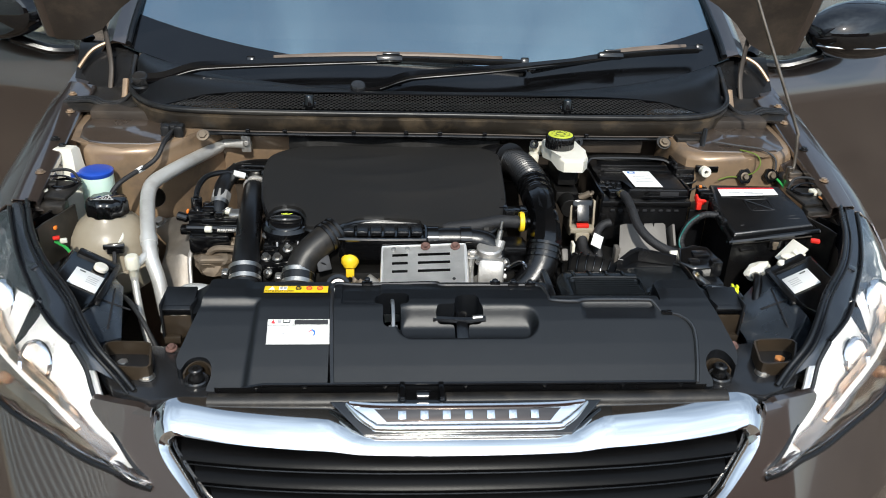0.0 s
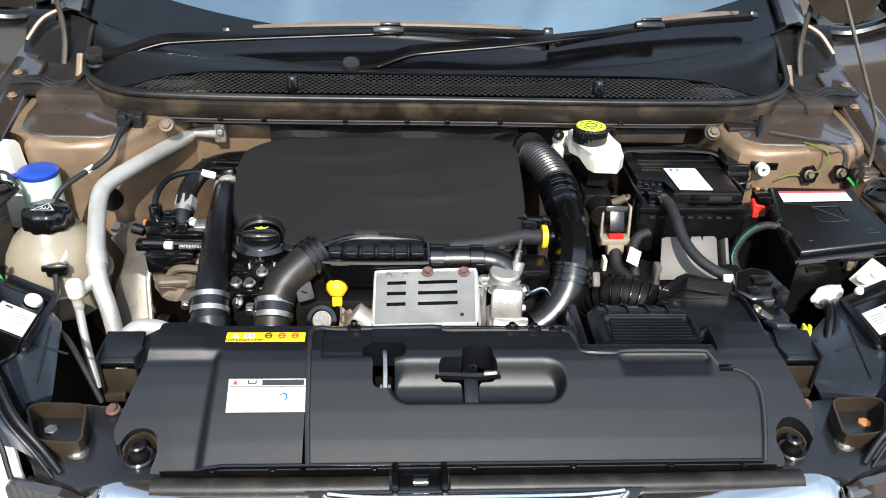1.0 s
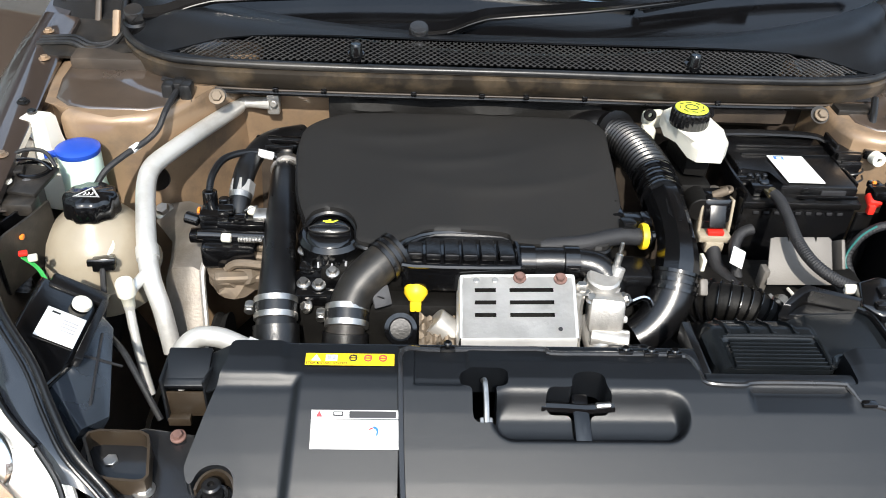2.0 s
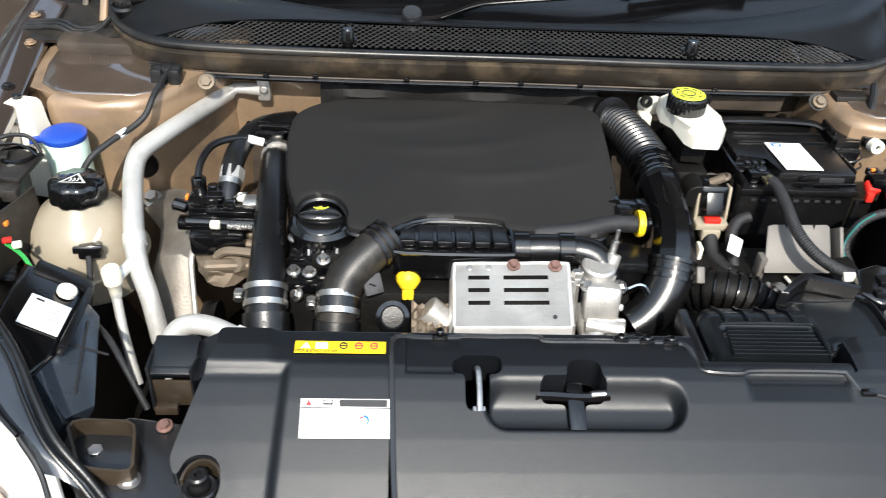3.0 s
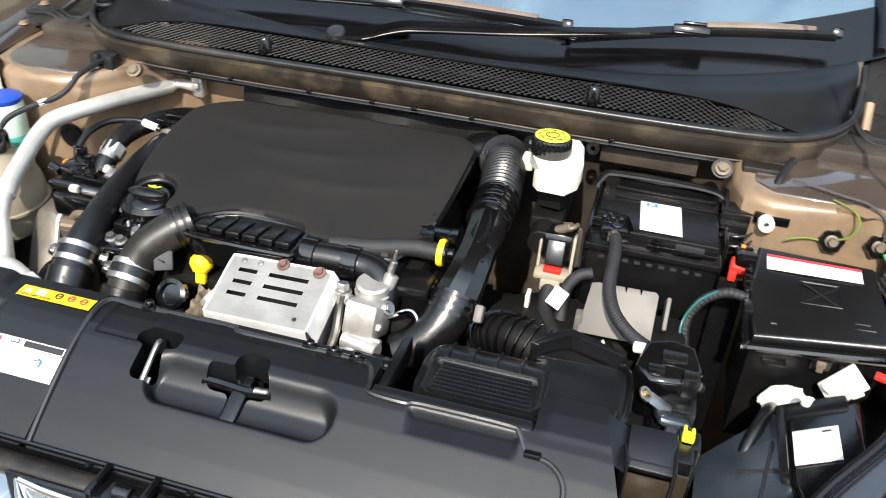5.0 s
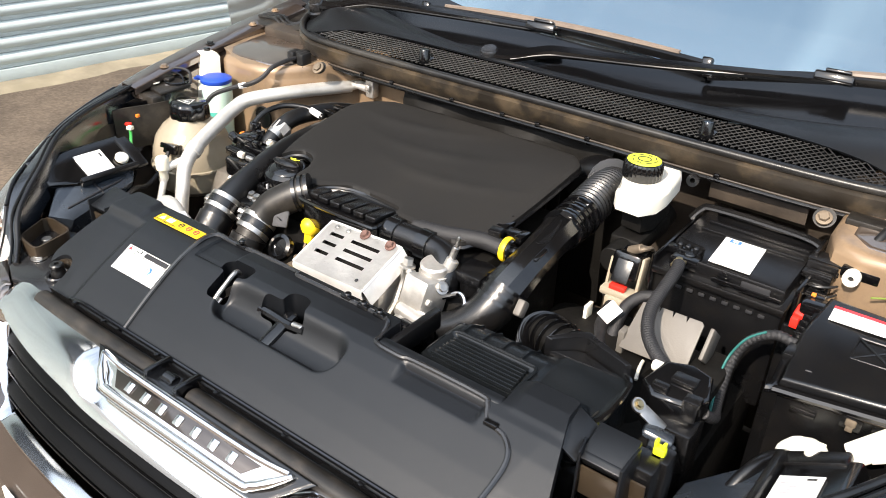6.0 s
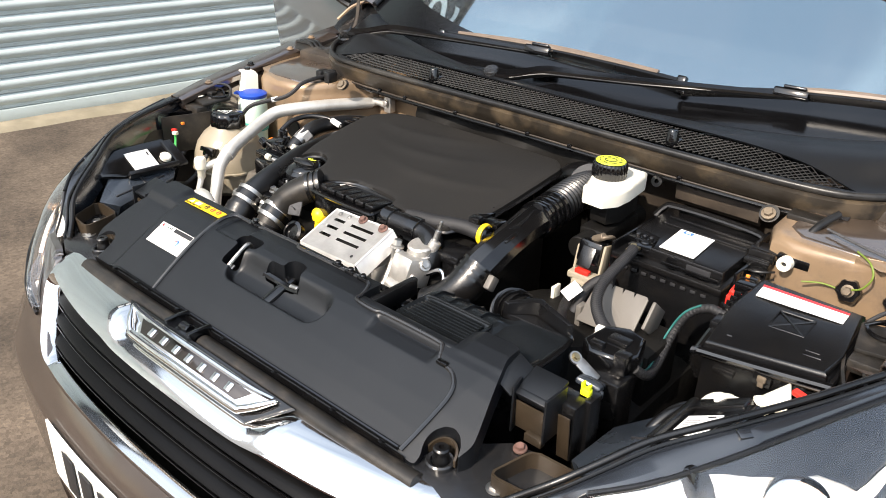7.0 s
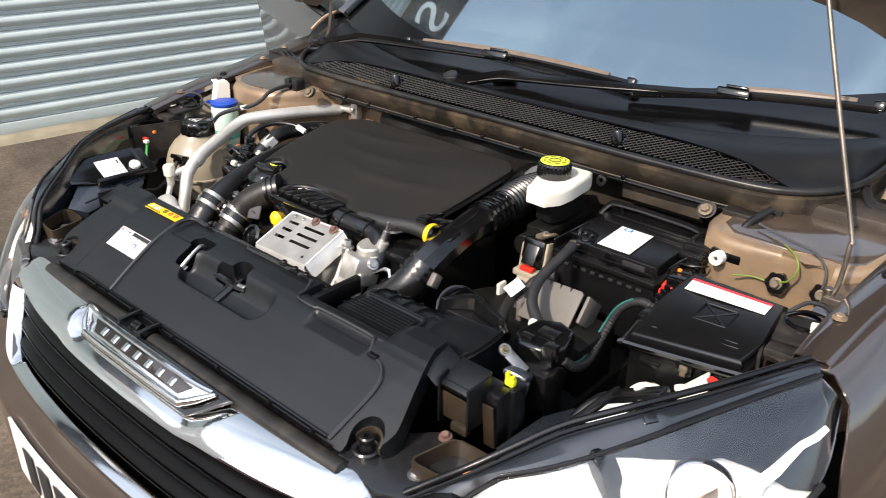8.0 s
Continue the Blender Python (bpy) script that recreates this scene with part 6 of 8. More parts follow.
# small hardware below the filler cap
for p, a in (((-0.340, 0.330, 0.828), (0, -0.2, 1)), ((-0.318, 0.322, 0.832), (0, -0.2, 1)), ((-0.300, 0.338, 0.842), (0, -0.3, 1)), ((-0.342, 0.375, 0.852), (0, -0.2, 1)), ((-0.332, 0.300, 0.812), (-0.6, -0.4, 0.5))):
    part("flange_bolt", bolt(p, a, 0.0065, 0.008), STEEL, engine)
for k in range(6):
    part("cooling_rib", box((-0.330 + k * 0.0095, 0.352, 0.846), (0.003, 0.012, 0.012), 0.0008), GREYLBL if k % 2 else GLOSSBLK, engine)
part("head_step", join(box((-0.315, 0.335, 0.818), (0.08, 0.06, 0.02), 0.005), box((-0.31, 0.365, 0.835), (0.075, 0.04, 0.02), 0.004)), GLOSSBLK, engine)
part("pump_disc", lathe([(0.022, 0), (0.022, 0.01), (0.016, 0.012), (0.014, 0.006), (0, 0.006)], plane_pose((-0.205, 0.272, 0.80), (1, 0, 0), (0, 0.6, 0.8)), 22), GLOSSBLK, engine)

# engine mount and casting on the belt side
mount = part("engine_mount", loft([[(x, y, z) for x, y, z in r] for r in (
    [(-0.612, 0.600, 0.768), (-0.590, 0.606, 0.778), (-0.560, 0.602, 0.786), (-0.530, 0.590, 0.784)],
    [(-0.606, 0.562, 0.770), (-0.580, 0.560, 0.786), (-0.545, 0.550, 0.800), (-0.512, 0.535, 0.800)],
    [(-0.568, 0.508, 0.768), (-0.552, 0.506, 0.790), (-0.520, 0.498, 0.812), (-0.492, 0.480, 0.812)],
    [(-0.558, 0.455, 0.772), (-0.545, 0.452, 0.792), (-0.515, 0.448, 0.803), (-0.494, 0.440, 0.800)],
    [(-0.556, 0.414, 0.765), (-0.543, 0.414, 0.788), (-0.512, 0.411, 0.793), (-0.500, 0.409, 0.786)],
    [(-0.555, 0.400, 0.742), (-0.541, 0.396, 0.762), (-0.512, 0.394, 0.766), (-0.499, 0.394, 0.760)],
    [(-0.540, 0.345, 0.670), (-0.528, 0.340, 0.682), (-0.507, 0.340, 0.684), (-0.490, 0.342, 0.676)])], 0.012), MOUNTALU, engine, "cast aluminium engine mount arm")
part("mount_bolt", bolt((-0.596, 0.580, 0.777), (-0.15, -0.35, 0.9), 0.011, 0.012), STEEL, mount)
# Lighter tube draws the highlight along the mount's flange.
part("mount_web", tube([(-0.492, 0.470, 0.812), (-0.493, 0.440, 0.803), (-0.498, 0.410, 0.789), (-0.497, 0.393, 0.762), (-0.488, 0.342, 0.680)], 0.0045, 8), CASTALU, mount, "mount edge in lighter metal, standing in for its highlight")
alt = part("alternator", join(lump((-0.446, 0.418, 0.782), (0.046, 0.046, 0.028), 0.35), box((-0.442, 0.39, 0.785), (0.07, 0.02, 0.034), 0.006, (20, 4, 10))), OLDALU, engine, "dusty brown ribbed alternator casing", 16)
for k in range(3):
    part("casing_rib", tube([(-0.456 + 0.006 * k, 0.392 + 0.021 * k, 0.806), (-0.440, 0.389 + 0.021 * k, 0.817), (-0.402, 0.384 + 0.021 * k, 0.818)], 0.0065, 8), OLDALU, alt)
part("belt_pulley", lathe([(0.02, 0), (0.05, 0), (0.052, 0.005), (0.048, 0.012), (0.052, 0.02), (0.02, 0.02)], plane_pose((-0.475, 0.34, 0.70), (0, 1, 0), (0, 0, 1)), 26), DARKVOID, engine)

# fuel filter and coolant housing beside the left hose
ff = part("coolant_housing", join(box((-0.478, 0.450, 0.852), (0.044, 0.036, 0.036), 0.004), box((-0.440, 0.440, 0.848), (0.070, 0.022, 0.024), 0.004), box((-0.488, 0.425, 0.840), (0.050, 0.02, 0.016), 0.003),
                                     cyl((-0.50, 0.418, 0.846), (-0.40, 0.414, 0.846), 0.008), cyl((-0.49, 0.472, 0.858), (-0.49, 0.476, 0.885), 0.011), box((-0.455, 0.42, 0.82), (0.08, 0.05, 0.04), 0.008)), GLOSSBLK, engine, "glossy black coolant housing with plugs")
part("quick_connector", join(cyl((-0.448, 0.489, 0.868), (-0.447, 0.511, 0.880), 0.0190, 8, 0.003)), CASTALU, ff, "pale hexagonal pipe connector")
part("connector_spring", tube([(-0.4485, 0.483, 0.866), (-0.448, 0.491, 0.871)], 0.017, 16, smooth=False), STEEL, ff)
part("coolant_hose", tube([(-0.449, 0.462, 0.850), (-0.4485, 0.488, 0.869), (-0.446, 0.53, 0.888), (-0.438, 0.60, 0.886), (-0.42, 0.66, 0.875), (-0.38, 0.71, 0.86)], 0.0165, 14), RUBBER, ff)
part("thin_hose", tube([(-0.49, 0.472, 0.885), (-0.488, 0.500, 0.900), (-0.475, 0.538, 0.906), (-0.44, 0.565, 0.902), (-0.405, 0.572, 0.890)], 0.0055, 10), RUBBER, ff)
part("hose_label", tube([(-0.432, 0.567, 0.9000), (-0.410, 0.5715, 0.8918)], 0.0066, 10, smooth=False), PAPER, ff, "white sleeve on the thin hose")
part("plug_cream", cyl((-0.464, 0.409, 0.848), (-0.450, 0.408, 0.848), 0.0068), CREAM, ff)
part("plug_cream", cyl((-0.431, 0.455, 0.866), (-0.421, 0.452, 0.866), 0.0072), CREAM, ff)
part("spring_rod", tube([(-0.440, 0.407, 0.848), (-0.405, 0.405, 0.848)], 0.0045, 8, ribs=8, rib=0.001, smooth=False), STEEL, ff)
part("valve_cap", cyl((-0.468, 0.466, 0.862), (-0.468, 0.468, 0.878), 0.0085, 14), GLOSSBLK, ff)
part("valve_block", box((-0.462, 0.446, 0.872), (0.022, 0.014, 0.010), 0.002, (12, 0, 8)), GLOSSBLK, ff)
part("valve_block", box((-0.440, 0.432, 0.866), (0.016, 0.012, 0.014), 0.002), GLOSSBLK, ff)
part("valve_nozzle", cyl((-0.50, 0.436, 0.858), (-0.52, 0.440, 0.862), 0.009, 12), GLOSSBLK, ff)
part("spring_clip", tube([(-0.428, 0.470, 0.862), (-0.420, 0.462, 0.868), (-0.424, 0.452, 0.872), (-0.436, 0.450, 0.868)], 0.0016, 6), STEEL, ff)
part("orange_band", box((-0.503, 0.452, 0.866), (0.004, 0.010, 0.006), 0.001), ORANGE, ff)
part("steel_clip", box((-0.412, 0.448, 0.862), (0.022, 0.020, 0.012), 0.002, (20, 0, 0)), STEEL, ff)
part("rail_block", join(box((-0.40, 0.625, 0.892), (0.09, 0.014, 0.010), 0.003, (0, 0, -4)), box((-0.41, 0.60, 0.89), (0.06, 0.012, 0.012), 0.003, (0, 0, -4))), GLOSSBLK, engine)

# moulded cover on top of the engine
def ec_z(x, y):
    r = 0.0
    for k, (cx, cy) in enumerate(((-0.19, 0.60), (-0.12, 0.54), (-0.04, 0.48))):
        d = (y - cy) - 0.35 * (x - cx) ** 2 * 4 - 0.12 * (x - cx)
        r += 0.0035 * math.exp(-(d / 0.014) ** 2) * math.exp(-((x - cx) / 0.10) ** 2)
    return 0.884 + 0.155 * (y - 0.39) - 0.035 * max(0, y - 0.62) - 0.10 * max(0, abs(x + 0.12) - 0.20) ** 1.5 + r


EC = [(-0.342, 0.405), (-0.358, 0.46), (-0.368, 0.55), (-0.366, 0.61), (-0.350, 0.655), (-0.315, 0.690), (-0.27, 0.706), (-0.10, 0.712), (0.075, 0.708), (0.102, 0.700), (0.120, 0.672), (0.124, 0.62), (0.116, 0.44), (0.090, 0.375), (0.066, 0.362), (-0.028, 0.366), (-0.050, 0.372), (-0.064, 0.388), (-0.16, 0.392), (-0.19, 0.378), (-0.225, 0.362), (-0.266, 0.366), (-0.270, 0.400), (-0.285, 0.425), (-0.310, 0.433), (-0.332, 0.424)]
EC = [(x, y if y < 0.6 else 0.6 + (y - 0.6) * 0.64) for x, y in EC]
ecp = [(p.x, p.y) for p in spline([(x, y, 0) for x, y in EC + EC[:1]], 5)][:-1]
ec = sheet(-0.375, 0.13, 0.355, 0.716, 0.005, ec_z, lambda x, y: in_poly(x, y, ecp), 0.0)
for v in ec.verts:
    if len(v.link_faces) < 4:
        best = min(ecp, key=lambda q: (q[0] - v.co.x) ** 2 + (q[1] - v.co.y) ** 2)
        v.co.x, v.co.y = best
        v.co.z = ec_z(*best) - 0.002
rim = [e for e in ec.edges if len(e.link_faces) == 1]
ext = bmesh.ops.extrude_edge_only(ec, edges=rim)
for v in [g for g in ext["geom"] if isinstance(g, bmesh.types.BMVert)]:
    v.co.z -= 0.014
ecv = thing("engine_cover", (-0.12, 0.54, 0.86), "matt charcoal moulded foam engine cover with faint ripples", "engine cover")
part("cover_shell", ec, FOAM, ecv, sharp=50)
part("cover_rim", tube([(x, y, ec_z(x, y) - 0.012) for x, y in EC + EC[:1]], 0.004, 6, 3), RUBBER, ecv, "rolled lower rim of the cover")
for gx, gy in ((-0.30, 0.45), (0.07, 0.42), (-0.28, 0.66), (0.07, 0.66)):
    part("cover_mount", cyl((gx, gy, 0.80), (gx, gy, ec_z(gx, gy) - 0.014), 0.012), RUBBER, ecv)

# air intake duct from the bulkhead down to the filter
duct = thing("air_intake_duct", (0.18, 0.45, 0.80), "glossy black air duct with ribbed rubber bellows", "air duct")
part("bellows", tube([(0.150, 0.715, 0.862), (0.166, 0.685, 0.882), (0.176, 0.63, 0.893), (0.184, 0.565, 0.895), (0.187, 0.532, 0.893)], [0.027, 0.030, 0.0305, 0.030, 0.030], 26, ribs=19, rib=0.0034), RUBBER, duct, "ribbed rubber bellows")
part("bellows_elbow", tube([(0.09, 0.715, 0.84), (0.12, 0.722, 0.868), (0.150, 0.712, 0.872), (0.164, 0.69, 0.884)], 0.043, 18), RUBBER, duct)
for y, r in ((0.530, 0.0345), (0.518, 0.0315), (0.505, 0.0335), (0.493, 0.0315), (0.481, 0.0335)):
    part("duct_collar", tube([(0.1872, y + 0.0050, 0.8925 - (0.53 - y) * 0.06), (0.1872, y + 0.0035, 0.8925 - (0.53 - y) * 0.06), (0.1875, y - 0.0035, 0.892 - (0.53 - y) * 0.06), (0.1875, y - 0.0050, 0.892 - (0.53 - y) * 0.06)], [r - 0.002, r, r, r - 0.002], 26, smooth=False), GLOSSBLK, duct)
part("duct_pipe", tube([(0.187, 0.530, 0.893), (0.188, 0.475, 0.889), (0.189, 0.435, 0.884), (0.189, 0.400, 0.876), (0.187, 0.372, 0.867), (0.184, 0.352, 0.857), (0.1805, 0.338, 0.847)], [0.0295, 0.0295, 0.0275, 0.0270, 0.0285, 0.0305, 0.0315], 9, 3), GLOSSBLK, duct, "glossy black faceted duct", 24)
part("duct_recess", loft([[(0.1895 + a * w, y, 0.8875 + 0.0262 + (y - 0.46) * 0.20 + 0.001) for a in (-1, 0, 1)] for y, w in ((0.462, 0.004), (0.440, 0.010), (0.412, 0.013), (0.398, 0.004))], 0.0016), PLASTIC, duct)
part("duct_elbow", tube([(0.1805, 0.341, 0.849), (0.177, 0.328, 0.836), (0.168, 0.312, 0.818), (0.154, 0.298, 0.801), (0.136, 0.287, 0.788), (0.118, 0.280, 0.780)], [0.0315, 0.0315, 0.0310, 0.0300, 0.0285, 0.027], 24), PLASTIC, duct, "satin black rubber elbow")
for o in (0.0, 0.0085, 0.017):
    part("duct_collar", tube([(0.1815 - o * 0.32, 0.3425 - o, 0.8515 - o), (0.1805 - o * 0.32, 0.3395 - o, 0.8480 - o)], 0.0345 if o != 0.0085 else 0.0335, 26, smooth=False), GLOSSBLK, duct)
part("duct_rib", box((0.205, 0.385, 0.893), (0.006, 0.030, 0.006), 0.002, (14, 20, 0)), GLOSSBLK, duct)
part("duct_clip", box((0.216, 0.325, 0.838), (0.012, 0.020, 0.024), 0.003, (-40, 0, 0)), GREYPL, duct)

corr = thing("corrugated_hose", (0.26, 0.34, 0.74), "black corrugated air hose in the gap beside the filter", "hose")
CORR = [(0.215, 0.385, 0.740), (0.232, 0.362, 0.780), (0.262, 0.340, 0.800), (0.305, 0.325, 0.795), (0.350, 0.31, 0.765)]
# Near-black body puts the shade between the ribs into colour.
part("hose_body", tube(CORR, 0.0285, 20), DARKVOID, corr)
cp = lerp_pts(CORR, 19)
for a, b in zip(cp, cp[1:]):
    d = (b - a).normalized()
    part("hose_rib", tube([a - d * 0.0016, a - d * 0.0006, a + d * 0.0006, a + d * 0.0016], [0.0300, 0.0342, 0.0342, 0.0300], 24, smooth=False), GLOSSBLK, corr)
part("hose_end", tube([(0.322, 0.322, 0.795), (0.345, 0.315, 0.778)], 0.036, 20, smooth=False), GLOSSBLK, corr)

# air filter box
af = thing("air_filter_box", (0.31, 0.21, 0.78), "blue-black plastic air filter box with ribbed front", "air filter")
FLT = [(0.184, 0.140), (0.178, 0.168), (0.179, 0.212), (0.188, 0.236), (0.206, 0.246), (0.305, 0.247), (0.335, 0.262), (0.405, 0.262), (0.417, 0.250), (0.421, 0.215), (0.419, 0.166), (0.406, 0.148), (0.388, 0.143), (0.366, 0.148), (0.356, 0.158), (0.342, 0.162), (0.330, 0.156), (0.322, 0.140)]


def lid_z(x, y):
    roll = 0.862 - 0.017 * smooth(0.205, 0.247, y) ** 1.6 - 0.014 * smooth(0.200, 0.178, x) ** 2
    field = 0.0055 * smooth(0.194, 0.199, x) * smooth(0.322, 0.316, x) * smooth(0.197, 0.192, y)
    flat = 0.8505 + 0.02 * (y - 0.2)
    rim = 0.0035 * smooth(0.409, 0.412, x) + 0.0035 * smooth(0.157, 0.154, y) * smooth(0.36, 0.37, x)
    return lerp(roll - field, flat + rim, smooth(0.318, 0.330, x))


part("lid", sheet(0.176, 0.424, 0.138, 0.264, 0.003, lid_z, lambda x, y: in_poly(x, y, FLT), 0.055, relax=6), FILTERBOX, af, sharp=50)
for k in range(4):
    x = 0.207 + k * 0.029
    part("lid_rib", loft([[(x - 0.0022, y, lid_z(x, y) - 0.002), (x - 0.0016, y, lid_z(x, y) + 0.0042), (x + 0.0016, y, lid_z(x, y) + 0.0042), (x + 0.0022, y, lid_z(x, y) - 0.002)] for y in np.linspace(0.199, 0.246, 9)]), FILTERBOX, af)
    part("rib_stud", box((x, 0.1985, 0.8655), (0.005, 0.004, 0.005), 0.001), FILTERBOX, af)
for k in range(8):
    y = 0.1425 + k * 0.0067
    part("front_fin", box((0.2575, y, 0.8590), (0.116 - 0.0015 * k, 0.0022, 0.0085), 0.0008), FILTERBOX, af)
part("field_rim", tube([(0.318, 0.140, 0.861), (0.319, 0.17, 0.863), (0.318, 0.194, 0.863), (0.30, 0.197, 0.8635), (0.215, 0.197, 0.8635), (0.198, 0.195, 0.862)], 0.0022, 6, 4), FILTERBOX, af)
part("lid_rim", tube([(0.362, 0.150, 0.853), (0.388, 0.146, 0.8535), (0.404, 0.150, 0.854), (0.4165, 0.168, 0.855), (0.419, 0.215, 0.856), (0.415, 0.248, 0.857), (0.404, 0.260, 0.857)], 0.0042, 8, 6), GLOSSBLK, af)
part("inner_rim", tube([(0.366, 0.163, 0.8525), (0.392, 0.158, 0.8525), (0.404, 0.166, 0.8525), (0.4075, 0.185, 0.853)], 0.0012, 6, 5), SEAL, af)
part("snout_lip", tube([(0.320, 0.142, 0.862), (0.328, 0.157, 0.8625), (0.340, 0.163, 0.861), (0.354, 0.158, 0.857), (0.362, 0.149, 0.853)], 0.0035, 8, 5), FILTERBOX, af)
# Near-black block paints the shade inside the snout.
part("snout_shade_block", box((0.342, 0.146, 0.822), (0.040, 0.028, 0.016), 0.004), DARKVOID, af)
part("raised_flap", join(prism([(0.296, 0.252), (0.325, 0.278), (0.340, 0.285), (0.408, 0.264), (0.402, 0.258), (0.342, 0.276), (0.330, 0.271), (0.306, 0.250)], 0.842, 0.869, 0.0015, ztop=lambda x, y: 0.25 * (y - 0.25)), prism([(0.306, 0.250), (0.330, 0.270), (0.342, 0.274), (0.400, 0.256)], 0.842, 0.853, 0.002)), PLASTIC, af)

part("base", box((0.30, 0.19, 0.74), (0.23, 0.11, 0.11), 0.01), PLASTIC, af)
led = []
for x in (0.146, 0.149, 0.20, 0.26, 0.315, 0.324, 0.328):
    e = 0.004 if x in (0.146, 0.328) else 0.0
    led.append([(x, 0.096, 0.8655 - e), (x, 0.100, 0.8725 - e), (x, 0.1025, 0.8745 - e), (x, 0.113, 0.8750 - e), (x, 0.1165, 0.8735 - e), (x, 0.120, 0.866 - e), (x, 0.134, 0.850 - e), (x, 0.136, 0.80)])
part("ledge", loft(led, 0.003), GRAIN, af, "flat black ledge in front of the filter")
part("stay", box((0.155, 0.165, 0.855), (0.012, 0.10, 0.03), 0.003), PLASTIC, af)

# ---- bay, belt side ----
tank = thing("coolant_expansion_tank", (-0.655, 0.445, 0.70), "round cream plastic coolant expansion tank", "coolant tank")
part("tank_body", lathe([(0, 0.0), (0.055, 0.0), (0.074, 0.015), (0.080, 0.045), (0.0815, 0.072), (0.079, 0.092), (0.070, 0.118), (0.055, 0.138), (0.040, 0.150), (0.036, 0.158), (0, 0.158)], pose(-0.655, 0.445, 0.710), 36), TANKPL, tank)
part("tank_seam", lathe([(0.080, 0), (0.0855, 0.001), (0.0855, 0.005), (0.080, 0.006)], pose(-0.655, 0.445, 0.768), 36), TANKPL, tank)
tc = part("tank_cap", lathe([(0.0385, 0.0), (0.040, 0.004), (0.0385, 0.024), (0.0365, 0.029), (0.033, 0.0315), (0, 0.032)], pose(-0.652, 0.445, 0.864, -4), 40, flute=20, depth=0.0022), GLOSSBLK, tank, "ribbed black screw cap")
CAPM = pose(-0.652, 0.445, 0.864, -4) @ pose(0, -0.004, 0.0325)
warn = bmesh.new()
o = [warn.verts.new((a, b, 0.0002)) for a, b in ((-0.019, -0.012), (0.019, -0.012), (0, 0.018))]
i = [warn.verts.new((a, b, 0.0002)) for a, b in ((-0.0135, -0.0092), (0.0135, -0.0092), (0, 0.0125))]
for k in range(3):
    warn.faces.new((o[k], o[(k + 1) % 3], i[(k + 1) % 3], i[k]))
bmesh.ops.solidify(warn, geom=warn.faces, thickness=0.0004)
bmesh.ops.transform(warn, matrix=CAPM, verts=warn.verts)
part("warning_triangle", warn, PAPER, tc, "white warning triangle")
for k in range(3):
    part("steam_mark", tube([CAPM @ Vector((-0.005 + k * 0.005, -0.007, 0.0006)), CAPM @ Vector((-0.003 + k * 0.005, -0.003, 0.0006)), CAPM @ Vector((-0.005 + k * 0.005, 0.001, 0.0006))], 0.0008, 5), PAPER, tc)
part("level_patch", lathe([(0.020, 0), (0.018, 0.003), (0, 0.004)], plane_pose((-0.632, 0.397, 0.838), (1, 0.2, 0), (0, 0.75, 0.65)), 20), CREAM, tank)
plug = part("level_plug", join(box((-0.624, 0.376, 0.823), (0.030, 0.022, 0.020), 0.003, (-20, 0, 10)), box((-0.624, 0.368, 0.831), (0.038, 0.010, 0.010), 0.002, (-20, 0, 10))), GLOSSBLK, tank, "black level sensor plug")
part("plug_lead", tube([(-0.624, 0.366, 0.820), (-0.618, 0.335, 0.790), (-0.612, 0.30, 0.775), (-0.590, 0.262, 0.790), (-0.560, 0.225, 0.795), (-0.530, 0.185, 0.78), (-0.505, 0.16, 0.74)], 0.0042, 8), CABLE, plug)

washer = thing("washer_bottle", (-0.72, 0.575, 0.70), "white washer bottle with round blue filler cap", "washer bottle")
part("filler_body", lathe([(0.027, -0.10), (0.029, -0.04), (0.0315, 0.0), (0.032, 0.055), (0.031, 0.06)], pose(-0.702, 0.556, 0.842), 30), MINT, washer)
part("fluid", lathe([(0.0325, 0.0), (0.0330, 0.012), (0.0320, 0.02)], pose(-0.702, 0.556, 0.820), 24), TEAL, washer, "green washer fluid seen through the plastic")
part("filler_cap", lathe([(0.031, 0.0), (0.033, 0.003), (0.033, 0.009), (0.0300, 0.011), (0.024, 0.0125), (0.012, 0.013), (0, 0.013)], pose(-0.702, 0.556, 0.898), 36), BLUE, washer, "bright blue filler cap")
part("cap_tab", box((-0.738, 0.540, 0.903), (0.018, 0.016, 0.006), 0.002, (0, 0, 25)), BLUE, washer)
part("tall_tank", loft([[(x, y, z) for x, y in q] for z, q in ((0.80, ((-0.790, 0.555), (-0.728, 0.540), (-0.722, 0.590), (-0.785, 0.60))), (0.87, ((-0.795, 0.562), (-0.735, 0.550), (-0.728, 0.595), (-0.788, 0.605))),
        (0.905, ((-0.795, 0.570), (-0.745, 0.562), (-0.740, 0.600), (-0.788, 0.61))), (0.934, ((-0.793, 0.578), (-0.750, 0.573), (-0.746, 0.606), (-0.786, 0.612))), (0.942, ((-0.789, 0.582), (-0.754, 0.578), (-0.750, 0.602), (-0.782, 0.608))), (0.9425, ((-0.772, 0.592), (-0.770, 0.592), (-0.769, 0.594), (-0.771, 0.594))))], close=True), WHITEPL, washer, "tall white plastic tank")
part("tank_stud", cyl((-0.776, 0.597, 0.940), (-0.776, 0.597, 0.948), 0.007), GLOSSBLK, washer)

